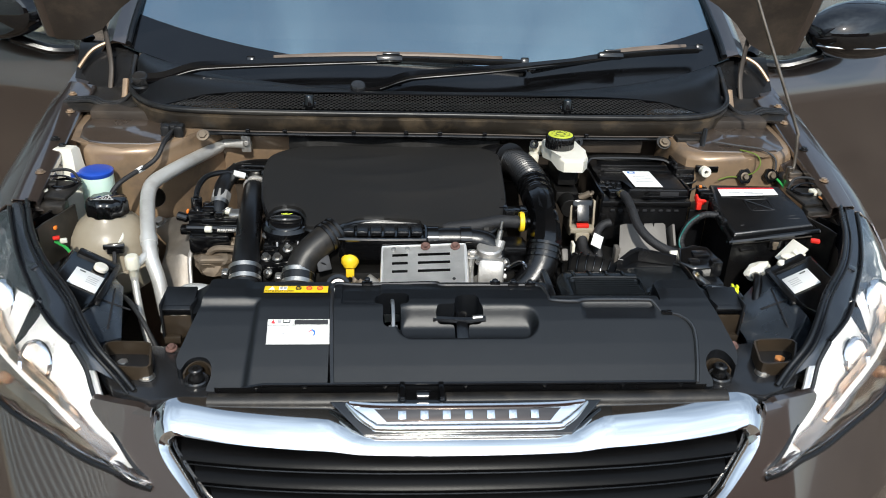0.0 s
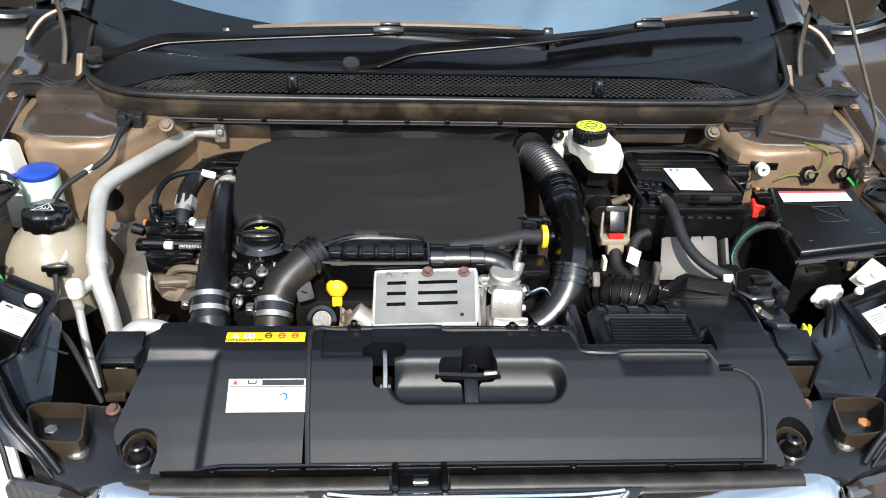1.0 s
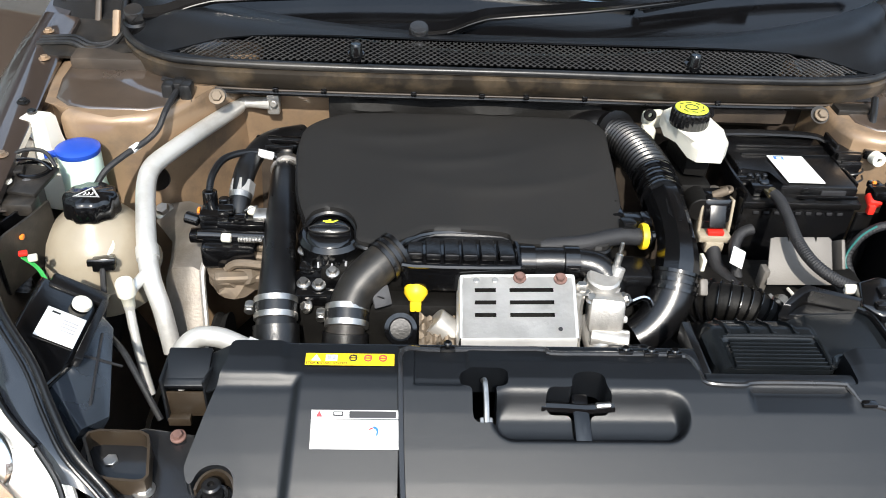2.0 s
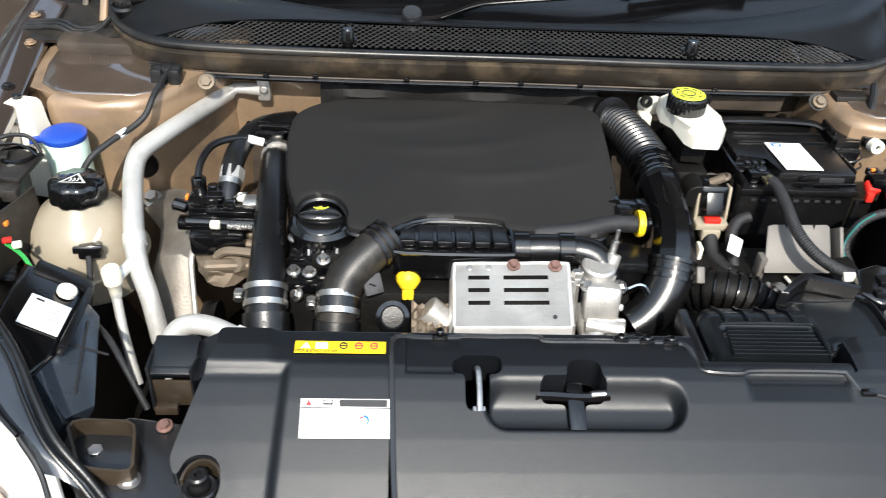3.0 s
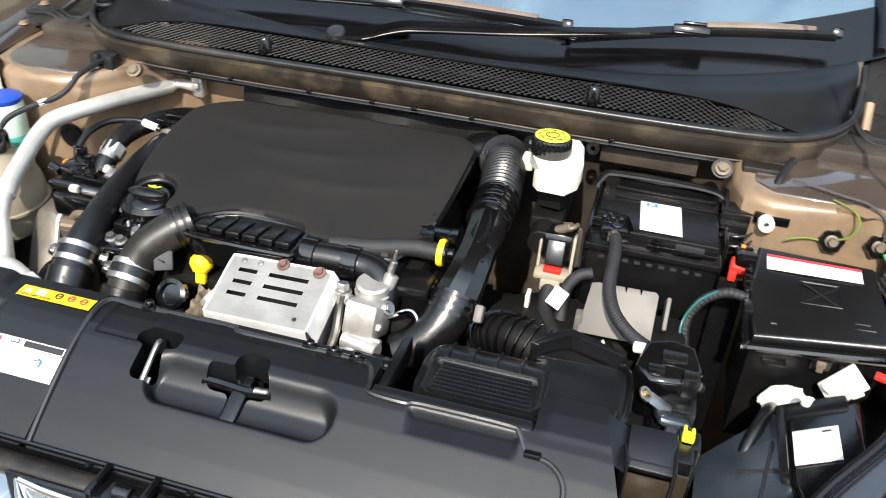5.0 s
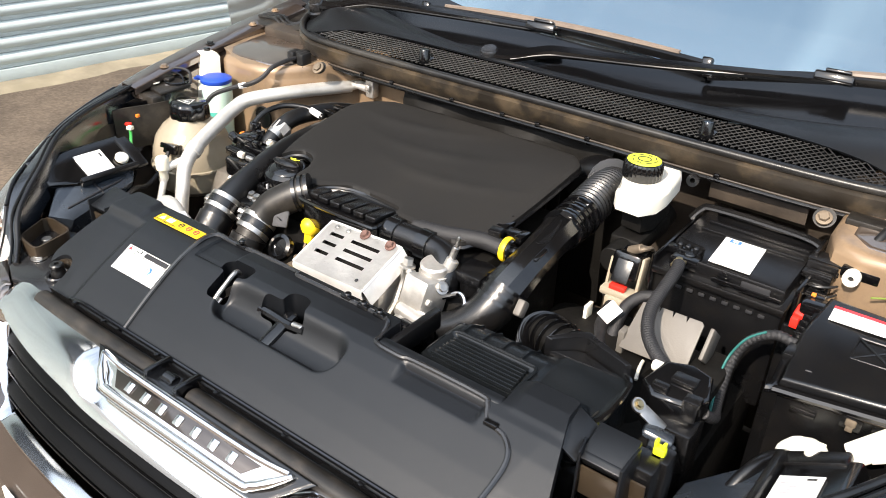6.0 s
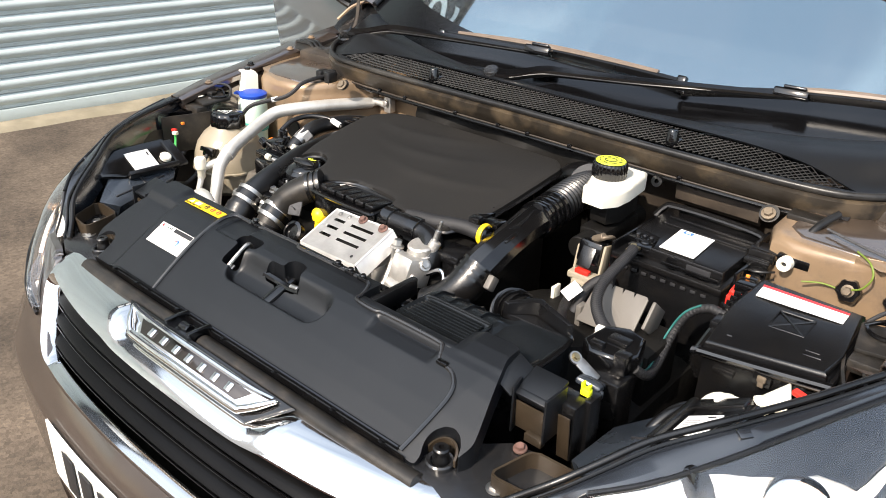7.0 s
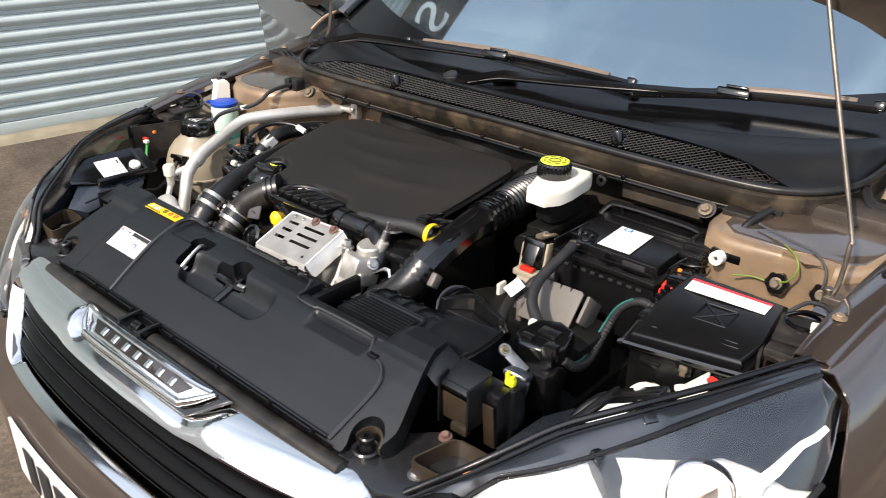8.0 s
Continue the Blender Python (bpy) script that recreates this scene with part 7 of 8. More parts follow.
pipe = thing("air_conditioning_pipe", (-0.54, 0.45, 0.70), "thick pale aluminium air conditioning pipe", "pipe")
part("pipe_body", tube([(-0.494, 0.748, 0.889), (-0.506, 0.715, 0.892), (-0.538, 0.640, 0.895), (-0.570, 0.570, 0.894), (-0.586, 0.535, 0.890), (-0.590, 0.508, 0.880), (-0.582, 0.460, 0.865), (-0.565, 0.388, 0.841), (-0.553, 0.350, 0.817), (-0.538, 0.327, 0.780), (-0.526, 0.305, 0.722)], [0.0125, 0.0138, 0.0142, 0.0142, 0.0145, 0.0145, 0.0142, 0.0142, 0.0135, 0.013, 0.013], 18), PIPEALU, pipe)
part("pipe_tail", tube([(-0.496, 0.742, 0.890), (-0.482, 0.757, 0.894), (-0.455, 0.748, 0.898), (-0.435, 0.742, 0.90)], [0.011, 0.010, 0.010, 0.011], 12), PIPEALU, pipe)
part("pipe_flange", join(box((-0.432, 0.748, 0.900), (0.022, 0.020, 0.040), 0.004), cyl((-0.43, 0.735, 0.905), (-0.43, 0.728, 0.905), 0.006)), CASTALU, pipe)
part("pipe_joint", tube([(-0.5655, 0.390, 0.8415), (-0.561, 0.374, 0.833)], 0.0160, 18, smooth=False), PIPEALU, pipe)
part("service_branch", tube([(-0.553, 0.368, 0.830), (-0.565, 0.340, 0.822), (-0.576, 0.322, 0.812), (-0.578, 0.316, 0.79)], 0.0075, 10), PIPEALU, pipe)
part("service_cap", lathe([(0.008, -0.03), (0.009, -0.012), (0.0125, -0.008), (0.0130, 0.012), (0.0105, 0.016), (0, 0.017)], pose(-0.578, 0.318, 0.822), 24, flute=24, depth=0.0006), CREAM, pipe, "cream service valve cap")
part("service_pipe", tube([(-0.578, 0.316, 0.79), (-0.568, 0.290, 0.74), (-0.552, 0.262, 0.68)], 0.0065, 10), PIPEALU, pipe)

lp = thing("condenser_pipe", (-0.43, 0.22, 0.74), "bent silver condenser pipe behind the radiator cover", "pipe")
part("pipe_body", tube([(-0.500, 0.215, 0.74), (-0.492, 0.232, 0.782), (-0.470, 0.240, 0.806), (-0.440, 0.236, 0.812), (-0.400, 0.222, 0.806), (-0.345, 0.205, 0.79)], [0.013, 0.0135, 0.0135, 0.0135, 0.0125, 0.0125], 14), PIPEALU, lp)
part("pipe_nut", tube([(-0.402, 0.223, 0.806), (-0.385, 0.217, 0.803)], 0.016, 6, smooth=False), SILVER, lp)

cab = thing("release_cable", (-0.62, 0.60, 0.82), "black cable with a white tape mark over the tower", "cable")
part("cable_run", tube([(-0.573, 0.672, 0.952), (-0.574, 0.640, 0.952), (-0.577, 0.604, 0.946), (-0.585, 0.582, 0.928), (-0.602, 0.565, 0.915), (-0.625, 0.535, 0.908), (-0.648, 0.505, 0.896), (-0.665, 0.49, 0.87)], 0.0048, 8), CABLE, cab)
part("tape", tube([(-0.610, 0.5585, 0.9122), (-0.618, 0.5455, 0.910)], 0.006, 8, smooth=False), PAPER, cab)
part("grommet", join(box((-0.586, 0.676, 0.948), (0.020, 0.030, 0.036), 0.006), box((-0.558, 0.676, 0.948), (0.020, 0.030, 0.036), 0.006), box((-0.572, 0.685, 0.945), (0.02, 0.03, 0.04), 0.004)), SEAL, cab, "grey rubber cable grommet")

part("screw_plate", join(lathe([(0.013, 0), (0.014, 0.003), (0, 0.004)], plane_pose((-0.509, 0.675, 0.942), (1, 0, 0), (0, 0.7, 0.7)), 20)), DUSTY, car)
part("tower_bolt", bolt((-0.509, 0.668, 0.945), (0, -0.7, 0.7), 0.009, 0.006), OLDALU, car)
part("tower_bolt", bolt((0.502, 0.676, 0.940), (0, -0.6, 0.8), 0.008, 0.007), OLDALU, car)
part("screw_plate", lathe([(0.015, 0), (0.016, 0.003), (0, 0.004)], plane_pose((0.502, 0.682, 0.937), (1, 0, 0), (0, 0.7, 0.7)), 20), DUSTY, car)

# ---- backs of the headlights ----
for s in (-1, 1):
    hb = thing("headlight_housing", (s * 0.62, 0.2, 0.62), "black headlight housing with white paper label on top", "lamp housing", "headlight housings")
    n = -s      # towards the middle of the bay
    HM = plane_pose((s * 0.621, 0.208, 0.850), (1, 0, 0.57 * s), (0, 1, -0.05))
    def hp(bm, m=HM):
        bmesh.ops.transform(bm, matrix=m, verts=bm.verts)
        return bm
    part("top_shell", hp(prism([(n * x, y) for x, y in ((-0.046, -0.105), (0.018, -0.098), (0.032, -0.05), (0.032, 0.05), (0.026, 0.080 if s < 0 else 0.070), (-0.05, 0.080 if s < 0 else 0.068))][::n], -0.16, -0.002, 0.008, seg=3)), GLOSSBLK, hb)
    lab = part("label", hp(box((0, 0, 0.0), (0.048, 0.054, 0.0016), 0.0003)), PAPER, hb, "white paper label")
    for k in range(4):
        part("print_line", hp(box((0.009 * n, 0.012 - k * 0.006, 0.0012), (0.018, 0.0015, 0.0004), 0)), GREYLBL, lab)
    part("print_line", hp(box((-0.012 * n, 0.020, 0.0012), (0.010, 0.003, 0.0004), 0)), INK, lab)
    part("fin", hp(box((0.034 * n, 0.010, 0.001), (0.010, 0.115, 0.016), 0.002)), PLASTIC, hb)
    part("rear_step", hp(box((0.0, 0.078 if s < 0 else 0.066, -0.004), (0.075, 0.026, 0.012), 0.004)), PLASTIC, hb)
    if s < 0:
        part("cap", hp(lathe([(0.012, 0), (0.012, 0.006), (0.010, 0.008), (0, 0.0085)], pose(0.010 * n, 0.050, 0.0), 20)), WHITEPL, hb, "white round adjuster cap")
    side = ((0.020, 0.074), (0.058, 0.044), (0.094, -0.098), (0.070, -0.130), (0.016, -0.080)) if s < 0 else ((0.022, 0.082), (0.046, 0.078), (0.136, 0.018), (0.138, -0.078), (0.080, -0.122), (0.030, -0.085))
    # Cover's blue-grey is the sky's reflection put into its colour.
    part("side_plate", hp(prism([(n * x, y) for x, y in side][::-n], -0.11, -0.009, 0.003)), SMOKE, hb, "smoky lamp back cover tinted with the sky's blue")
    part("side_rib", hp(box((0.058 * n, -0.034, -0.0085), (0.003, 0.120, 0.004), 0.001, (0, 0, 10 * n))), INK, hb)
    part("side_rib", hp(box((0.056 * n, -0.020, -0.0085), (0.060, 0.003, 0.003), 0.001, (0, 0, 8 * n))), INK, hb)

rl = thing("lamp_connector", (0.61, 0.33, 0.74), "white lamp connectors on a black harness", "connector")
part("white_plug", lump((0.604, 0.333, 0.803), (0.027, 0.018, 0.013), 0.26, (10, -20, 25)), WHITEPL, rl, "white cloth-wrapped connector", 20)
part("white_plug", join(box((0.666, 0.338, 0.838), (0.050, 0.040, 0.004), 0.0015, (8, -46, 15)), box((0.676, 0.330, 0.842), (0.016, 0.022, 0.005), 0.002, (20, -20, 25)), lump((0.655, 0.334, 0.834), (0.012, 0.010, 0.006), 0.25)), WHITEPL, rl, "folded white connector cover")
part("plug_eye", lathe([(0.009, -0.030), (0.009, 0.002), (0.0075, 0.0035), (0, 0.004)], pose(0.620, 0.281, 0.846, 10), 18), WHITEPL, rl, "round white bulb-holder cap")
part("red_plug", box((0.697, 0.322, 0.873), (0.017, 0.010, 0.007), 0.002, (10, 0, -20)), RED, rl)
part("harness", tube([(0.600, 0.335, 0.784), (0.588, 0.305, 0.806), (0.572, 0.262, 0.815), (0.556, 0.222, 0.79), (0.548, 0.18, 0.74), (0.545, 0.15, 0.68)], 0.008, 10), RUBBER, rl)
part("harness", tube([(0.614, 0.340, 0.784), (0.605, 0.300, 0.806), (0.590, 0.245, 0.80), (0.585, 0.19, 0.74), (0.585, 0.15, 0.68)], 0.008, 10), RUBBER, rl)
part("orange_tag", box((0.551, 0.128, 0.722), (0.014, 0.010, 0.012), 0.002), ORANGE, rl)

ll = thing("left_wiring", (-0.70, 0.36, 0.78), "wiring loom and small plugs beside the lamp", "wiring")
part("loom", tube([(-0.745, 0.47, 0.90), (-0.735, 0.44, 0.87), (-0.735, 0.40, 0.83), (-0.74, 0.36, 0.78)], 0.009, 10, ribs=22, rib=0.0012), LOOM, ll)
part("wire", tube([(-0.72, 0.35, 0.85), (-0.69, 0.33, 0.84), (-0.675, 0.31, 0.80), (-0.69, 0.28, 0.76)], 0.003, 6), WIREGREEN, ll)
part("small_plug", box((-0.728, 0.375, 0.866), (0.010, 0.008, 0.007), 0.002), ORANGE, ll)
part("small_plug", box((-0.715, 0.345, 0.860), (0.012, 0.009, 0.006), 0.002, (0, 0, 20)), RED, ll)
part("small_plug", box((-0.700, 0.338, 0.858), (0.012, 0.010, 0.008), 0.002, (0, 0, 20)), CREAM, ll)

for s in (-1, 1):
    rb = thing("lamp_rear_bracket", (s * 0.765, 0.46, 0.86), "dark bracket with cables by the wing", "bracket", "wing brackets")
    part("plate", join(box((s * 0.752, 0.470, 0.900), (0.075, 0.070, 0.008), 0.003, (4, 0, 10 * s)), box((s * 0.745, 0.425, 0.885), (0.05, 0.03, 0.02), 0.004)), DUSTY, rb)
    part("tray_ring", lathe([(0.022, 0), (0.025, 0.001), (0.025, 0.005), (0.022, 0.006)], pose(s * 0.742, 0.488, 0.904), 20), GLOSSBLK, rb)
    part("wire_loop", tube([(s * 0.715, 0.500, 0.905), (s * 0.735, 0.515, 0.922), (s * 0.765, 0.505, 0.926), (s * 0.785, 0.475, 0.915), (s * 0.775, 0.44, 0.905)], 0.003, 8), CABLE, rb)
    part("wire_loop", tube([(s * 0.715, 0.485, 0.908), (s * 0.740, 0.497, 0.918), (s * 0.772, 0.49, 0.918), (s * 0.79, 0.455, 0.908)], 0.002, 8), GLOSSBLK, rb)
    part("bracket_bolt", bolt((s * 0.772, 0.452, 0.906), (0, 0, 1), 0.0085, 0.005), COPPER if s > 0 else CREAM, rb)
    part("foam_block", box((s * 0.768, 0.480, 0.908), (0.030, 0.020, 0.010), 0.003, (0, 0, 15)), CREAM if s > 0 else DUSTY, rb)
    part("slot_wall", loft([[(s * x, y, z) for z in (0.80, 0.885)] for x, y in ((0.712, 0.44), (0.722, 0.40), (0.738, 0.355), (0.742, 0.33))], 0.004), DUSTY, rb)
    part("slot_wall", loft([[(s * x, y, z) for z in (0.80, 0.885)] for x, y in ((0.735, 0.44), (0.748, 0.40), (0.762, 0.365))], 0.004), GLOSSBLK, rb)

# ---- bay, battery side ----
res = thing("brake_fluid_reservoir", (0.262, 0.58, 0.84), "white brake fluid reservoir with a yellow-topped black cap", "fluid reservoir")
part("reservoir", prism([(0.2202, 0.655), (0.2167, 0.612), (0.2305, 0.59), (0.2356, 0.54), (0.2451, 0.526), (0.2838, 0.524), (0.2993, 0.55), (0.301, 0.585), (0.2941, 0.65), (0.2855, 0.67), (0.2382, 0.67)], 0.926, 0.953, 0.007, seg=3), WHITEPL, res)
# Foot and master cylinder are near-black for the shade under the reservoir.
part("reservoir_foot", prism([(0.236, 0.64), (0.244, 0.56), (0.278, 0.555), (0.290, 0.58), (0.284, 0.65)], 0.885, 0.926, 0.004), DARKVOID, res)
RC = pose(0.248, 0.601, 0.953, -2)
bc = part("reservoir_cap", lathe([(0.029, 0.0), (0.0305, 0.003), (0.0305, 0.022), (0.0285, 0.0265), (0.026, 0.0275), (0, 0.0275)], RC, 60, flute=60, depth=0.0012), GLOSSBLK, res, "ribbed black cap")
part("cap_disc", lathe([(0.0262, 0.0276), (0.0255, 0.0292), (0.0, 0.0292)], RC, 40), LIME, bc, "yellow-green cap label")
part("cap_ring", lathe([(0.0105, 0.0293), (0.0105, 0.0300), (0.0090, 0.0300), (0.0090, 0.0293)], RC, 28), INK, bc)
for k in range(8):
    a = k * math.pi / 4
    part("cap_print", box((0, 0, 0), (0.009, 0.0014, 0.0005), 0), INK, bc).matrix_local = Matrix.Translation(-ORIGIN[bc.name]) @ RC @ pose(0.0185 * math.cos(a), 0.0185 * math.sin(a), 0.0297, 0, 0, math.degrees(a) + 75) @ Matrix.Translation(ORIGIN[bc.name])
part("mount_ear", lathe([(0.004, -0.004), (0.010, -0.004), (0.010, 0.004), (0.004, 0.004)], plane_pose((0.305, 0.672, 0.940), (1, 0, 0), (0, 0.3, 1)), 16), GLOSSBLK, res)
part("mount_ear", lathe([(0.004, -0.004), (0.010, -0.004), (0.010, 0.004), (0.004, 0.004)], plane_pose((0.206, 0.668, 0.935), (1, 0, 0), (0, 0.3, 1)), 16), GLOSSBLK, res)
part("master_cylinder", join(cyl((0.262, 0.50, 0.855), (0.262, 0.70, 0.855), 0.020), box((0.262, 0.60, 0.862), (0.05, 0.12, 0.03), 0.006)), DARKVOID, res, "cast brake master cylinder")
part("brake_pipe", tube([(0.285, 0.515, 0.875), (0.305, 0.510, 0.885), (0.31, 0.53, 0.88), (0.30, 0.56, 0.85), (0.29, 0.58, 0.78)], 0.0035, 8), OLDALU, res)
part("pipe_nut", cyl((0.282, 0.517, 0.872), (0.303, 0.512, 0.886), 0.007, 10), OLDALU, res)
part("bulkhead_bracket", join(box((0.222, 0.690, 0.918), (0.040, 0.030, 0.026), 0.008, (0, 0, 15)), box((0.208, 0.668, 0.902), (0.022, 0.030, 0.026), 0.006)), CREAM, res, "cream plastic bracket beside the reservoir")
part("heat_cover", prism([(0.262, 0.50), (0.300, 0.52), (0.318, 0.545), (0.30, 0.56), (0.262, 0.55)], 0.80, 0.868, 0.004), MOUNTALU, res)

bat = thing("battery", (0.42, 0.60, 0.68), "black car battery with a white label on top", "battery")
part("case", join(box((0.421, 0.605, 0.785), (0.186, 0.200, 0.165), 0.006), box((0.421, 0.600, 0.868), (0.190, 0.204, 0.012), 0.003)), PLASTIC, bat)
part("top_step", prism([(0.334, 0.560), (0.385, 0.560), (0.385, 0.512), (0.508, 0.512), (0.508, 0.695), (0.334, 0.695)], 0.865, 0.896, 0.005), PLASTIC, bat)
BL = plane_pose((0.4255, 0.561, 0.8985), (1, 0.0, 0), (-0.10, 1, 0))
lb = prism([(-0.028, -0.043), (0.031, -0.043), (0.026, 0.043), (-0.033, 0.043)], 0, 0.0008, 0, BL)
label = part("label", lb, PAPER, bat, "white battery label with blue mark")
part("label_mark", prism([(-0.024, 0.030), (-0.008, 0.030), (-0.008, 0.040), (-0.024, 0.040)], 0.0008, 0.0013, 0, BL), INKBLUE, label)
part("label_mark", prism([(-0.020, 0.032), (-0.012, 0.032), (-0.012, 0.037), (-0.020, 0.037)], 0.0014, 0.0018, 0, BL), PAPER, label)
for k in range(5):
    part("print_line", prism([(-0.018, 0.020 - k * 0.009), (0.018 - (k % 2) * 0.010, 0.020 - k * 0.009), (0.018 - (k % 2) * 0.010, 0.0212 - k * 0.009), (-0.018, 0.0212 - k * 0.009)], 0.0008, 0.0011, 0, BL), GREYLBL, label)
part("front_band", join(box((0.459, 0.503, 0.882), (0.095, 0.004, 0.006), 0.001), box((0.352, 0.503, 0.866), (0.05, 0.004, 0.004), 0.001), box((0.462, 0.503, 0.866), (0.085, 0.004, 0.004), 0.001)), GLOSSBLK, bat)
# Slots are black bars, shade by colour rather than depth.
for k in range(9):
    part("vent_slot", box((0.352 + k * 0.017, 0.5025, 0.852), (0.009, 0.003, 0.005), 0.001), INK, bat)
part("vent_plug", lathe([(0.008, 0), (0.008, 0.002), (0.005, 0.003), (0, 0.003)], plane_pose((0.425, 0.511, 0.886), (1, 0, 0), (0, 0, 1)), 14), GLOSSBLK, bat)
part("clamp_bar", tube([(0.318, 0.655, 0.885), (0.330, 0.664, 0.902), (0.345, 0.667, 0.907), (0.42, 0.668, 0.908), (0.50, 0.665, 0.905), (0.525, 0.655, 0.890)], 0.007, 8, flat=0.6), PLASTIC, bat, "battery hold-down strap")
for y, h in ((0.612, 0.003), (0.640, 0.004), (0.676, 0.006)):
    part("top_rib", box((0.428, y, 0.896 + h / 2), (0.150, 0.005, h), 0.001), PLASTIC, bat)
# Recess is a black bar that paints its inner shade.
part("handle_recess", box((0.470, 0.5108, 0.884), (0.040, 0.003, 0.012), 0.001), INK, bat)
part("terminal", join(cyl((0.366, 0.535, 0.868), (0.366, 0.535, 0.892), 0.009), box((0.366, 0.528, 0.882), (0.044, 0.030, 0.014), 0.003), box((0.352, 0.55, 0.884), (0.05, 0.018, 0.012), 0.003)), GLOSSBLK, bat)
part("terminal_bolt", join(box((0.364, 0.498, 0.890), (0.016, 0.022, 0.005), 0.001), bolt((0.364, 0.498, 0.892), (0, 0, 1), 0.0055, 0.006)), BRASS, bat, "brass-grey cable lug")
for k in range(3):
    part("terminal_stud", cyl((0.346 + k * 0.012, 0.546, 0.888), (0.346 + k * 0.012, 0.546, 0.897), 0.0045, 8), PLASTIC, bat)
part("side_wall", box((0.327, 0.60, 0.83), (0.006, 0.20, 0.12), 0.002), GLOSSBLK, bat)
part("side_wall", box((0.519, 0.62, 0.83), (0.006, 0.17, 0.12), 0.002), GLOSSBLK, bat)

bcab = thing("battery_cable", (0.39, 0.42, 0.82), "thick dark grey braided battery cable", "cable")
part("cable_run", tube([(0.366, 0.494, 0.892), (0.370, 0.474, 0.890), (0.371, 0.436, 0.882), (0.373, 0.395, 0.870), (0.386, 0.360, 0.858), (0.412, 0.334, 0.848), (0.445, 0.312, 0.846)], 0.0085, 14, ribs=60, rib=0.0005), CABLE, bcab)

gp = thing("battery_shield", (0.40, 0.42, 0.78), "grey plastic heat plate in front of the battery", "plate")
GPM = plane_pose((0.345, 0.386, 0.803), (0.092, -0.006, 0.006), (0.008, 0.044, 0.053))
part("plate", prism([(-0.004, -0.004), (0.094, -0.004), (0.094, 0.064), (0.090, 0.068), (0.072, 0.068), (0.071, 0.054), (0.069, 0.068), (0.052, 0.068), (0.051, 0.054), (0.049, 0.068), (0.032, 0.068), (0.031, 0.054), (0.029, 0.068), (0.012, 0.068), (0.004, 0.066)], -0.0025, 0, 0.0006, GPM), GREYPL, gp)
part("plate_edge", box((0.452, 0.42, 0.83), (0.006, 0.05, 0.045), 0.002, (-40, 0, 0)), GREYPL, gp)
part("plate_edge", box((0.340, 0.40, 0.80), (0.010, 0.02, 0.04), 0.002), GREYPL, gp)
part("cable_tie", tube([(0.378, 0.388, 0.79), (0.381, 0.370, 0.79), (0.386, 0.35, 0.785)], 0.0025, 6), WHITEPL, gp)
part("lower_bracket", join(box((0.46, 0.40, 0.76), (0.05, 0.10, 0.10), 0.006), box((0.37, 0.44, 0.74), (0.12, 0.08, 0.08), 0.008)), DARKVOID, gp)

rel = thing("relay_holder", (0.288, 0.51, 0.76), "cream relay holder with black relay and red tab", "relay")
part("holder", join(box((0.264, 0.505, 0.835), (0.005, 0.022, 0.075), 0.002, (-12, 0, 0)), box((0.312, 0.505, 0.835), (0.005, 0.022, 0.075), 0.002, (-12, 0, 0)), box((0.287, 0.488, 0.816), (0.052, 0.026, 0.012), 0.003), box((0.287, 0.480, 0.803), (0.03, 0.02, 0.02), 0.004)), TANKPL, rel)
part("relay", join(box((0.287, 0.512, 0.853), (0.044, 0.036, 0.040), 0.005, (-14, 0, 0)), box((0.287, 0.53, 0.862), (0.05, 0.03, 0.02), 0.004)), GLOSSBLK, rel)
part("relay_face", box((0.287, 0.4905, 0.8525), (0.026, 0.003, 0.040), 0.003, (-30, 0, 0)), PLASTIC, rel)
part("red_tab", box((0.287, 0.483, 0.826), (0.026, 0.012, 0.008), 0.002), RED, rel)
part("cable_run", tube([(0.287, 0.478, 0.80), (0.288, 0.450, 0.785), (0.300, 0.41, 0.78), (0.325, 0.36, 0.785), (0.345, 0.33, 0.78)], 0.012, 12), CABLE, rel)
part("cable_run", tube([(0.345, 0.485, 0.832), (0.325, 0.478, 0.826), (0.312, 0.455, 0.81), (0.315, 0.41, 0.77)], 0.009, 12), CABLE, rel)
part("paper_tag", box((0.305, 0.424, 0.820), (0.022, 0.0015, 0.030), 0.0005, (-58, 24, -10)), PAPER, rel, "white paper tag")
part("lower_tab", join(box((0.268, 0.44, 0.77), (0.022, 0.012, 0.010), 0.002)), RED, rel)
part("lower_holder", box((0.262, 0.445, 0.775), (0.006, 0.02, 0.06), 0.001), CREAM, rel)

fb = thing("fuse_box", (0.633, 0.44, 0.72), "black fuse box with a white and red warning strip", "fuse box")
def fz(x, y):
    return 0.868 + 0.20 * (y - 0.36) + 0.70 * max(0, x - 0.556) * max(0, 0.53 - y)
part("lid", prism([(0.555, 0.362), (0.712, 0.366), (0.714, 0.42), (0.708, 0.525), (0.560, 0.530), (0.549, 0.45)], -0.014, 0.0, 0.006, seg=3, ztop=lambda x, y: fz(x, y)), PLASTIC, fb)
part("lid_rim", tube([(x, y, fz(x, y) - 0.013) for x, y in ((0.560, 0.53), (0.548, 0.45), (0.550, 0.362), (0.557, 0.356), (0.71, 0.360), (0.718, 0.366), (0.718, 0.42), (0.711, 0.53))], 0.0055, 8, 6), GLOSSBLK, fb)
part("body", loft([[(x, y, z if z else fz(x, y) - 0.011) for x, y in ((0.556, 0.364), (0.632, 0.366), (0.708, 0.368), (0.707, 0.445), (0.705, 0.52), (0.562, 0.52))] for z in (0.70, 0.78, 0)], close=True), PLASTIC, fb)
# Added black panel darkens the gap and hides the lit tower behind.
part("side_panel", box((0.535, 0.505, 0.690), (0.038, 0.008, 0.33), 0.003), PLASTIC, fb)
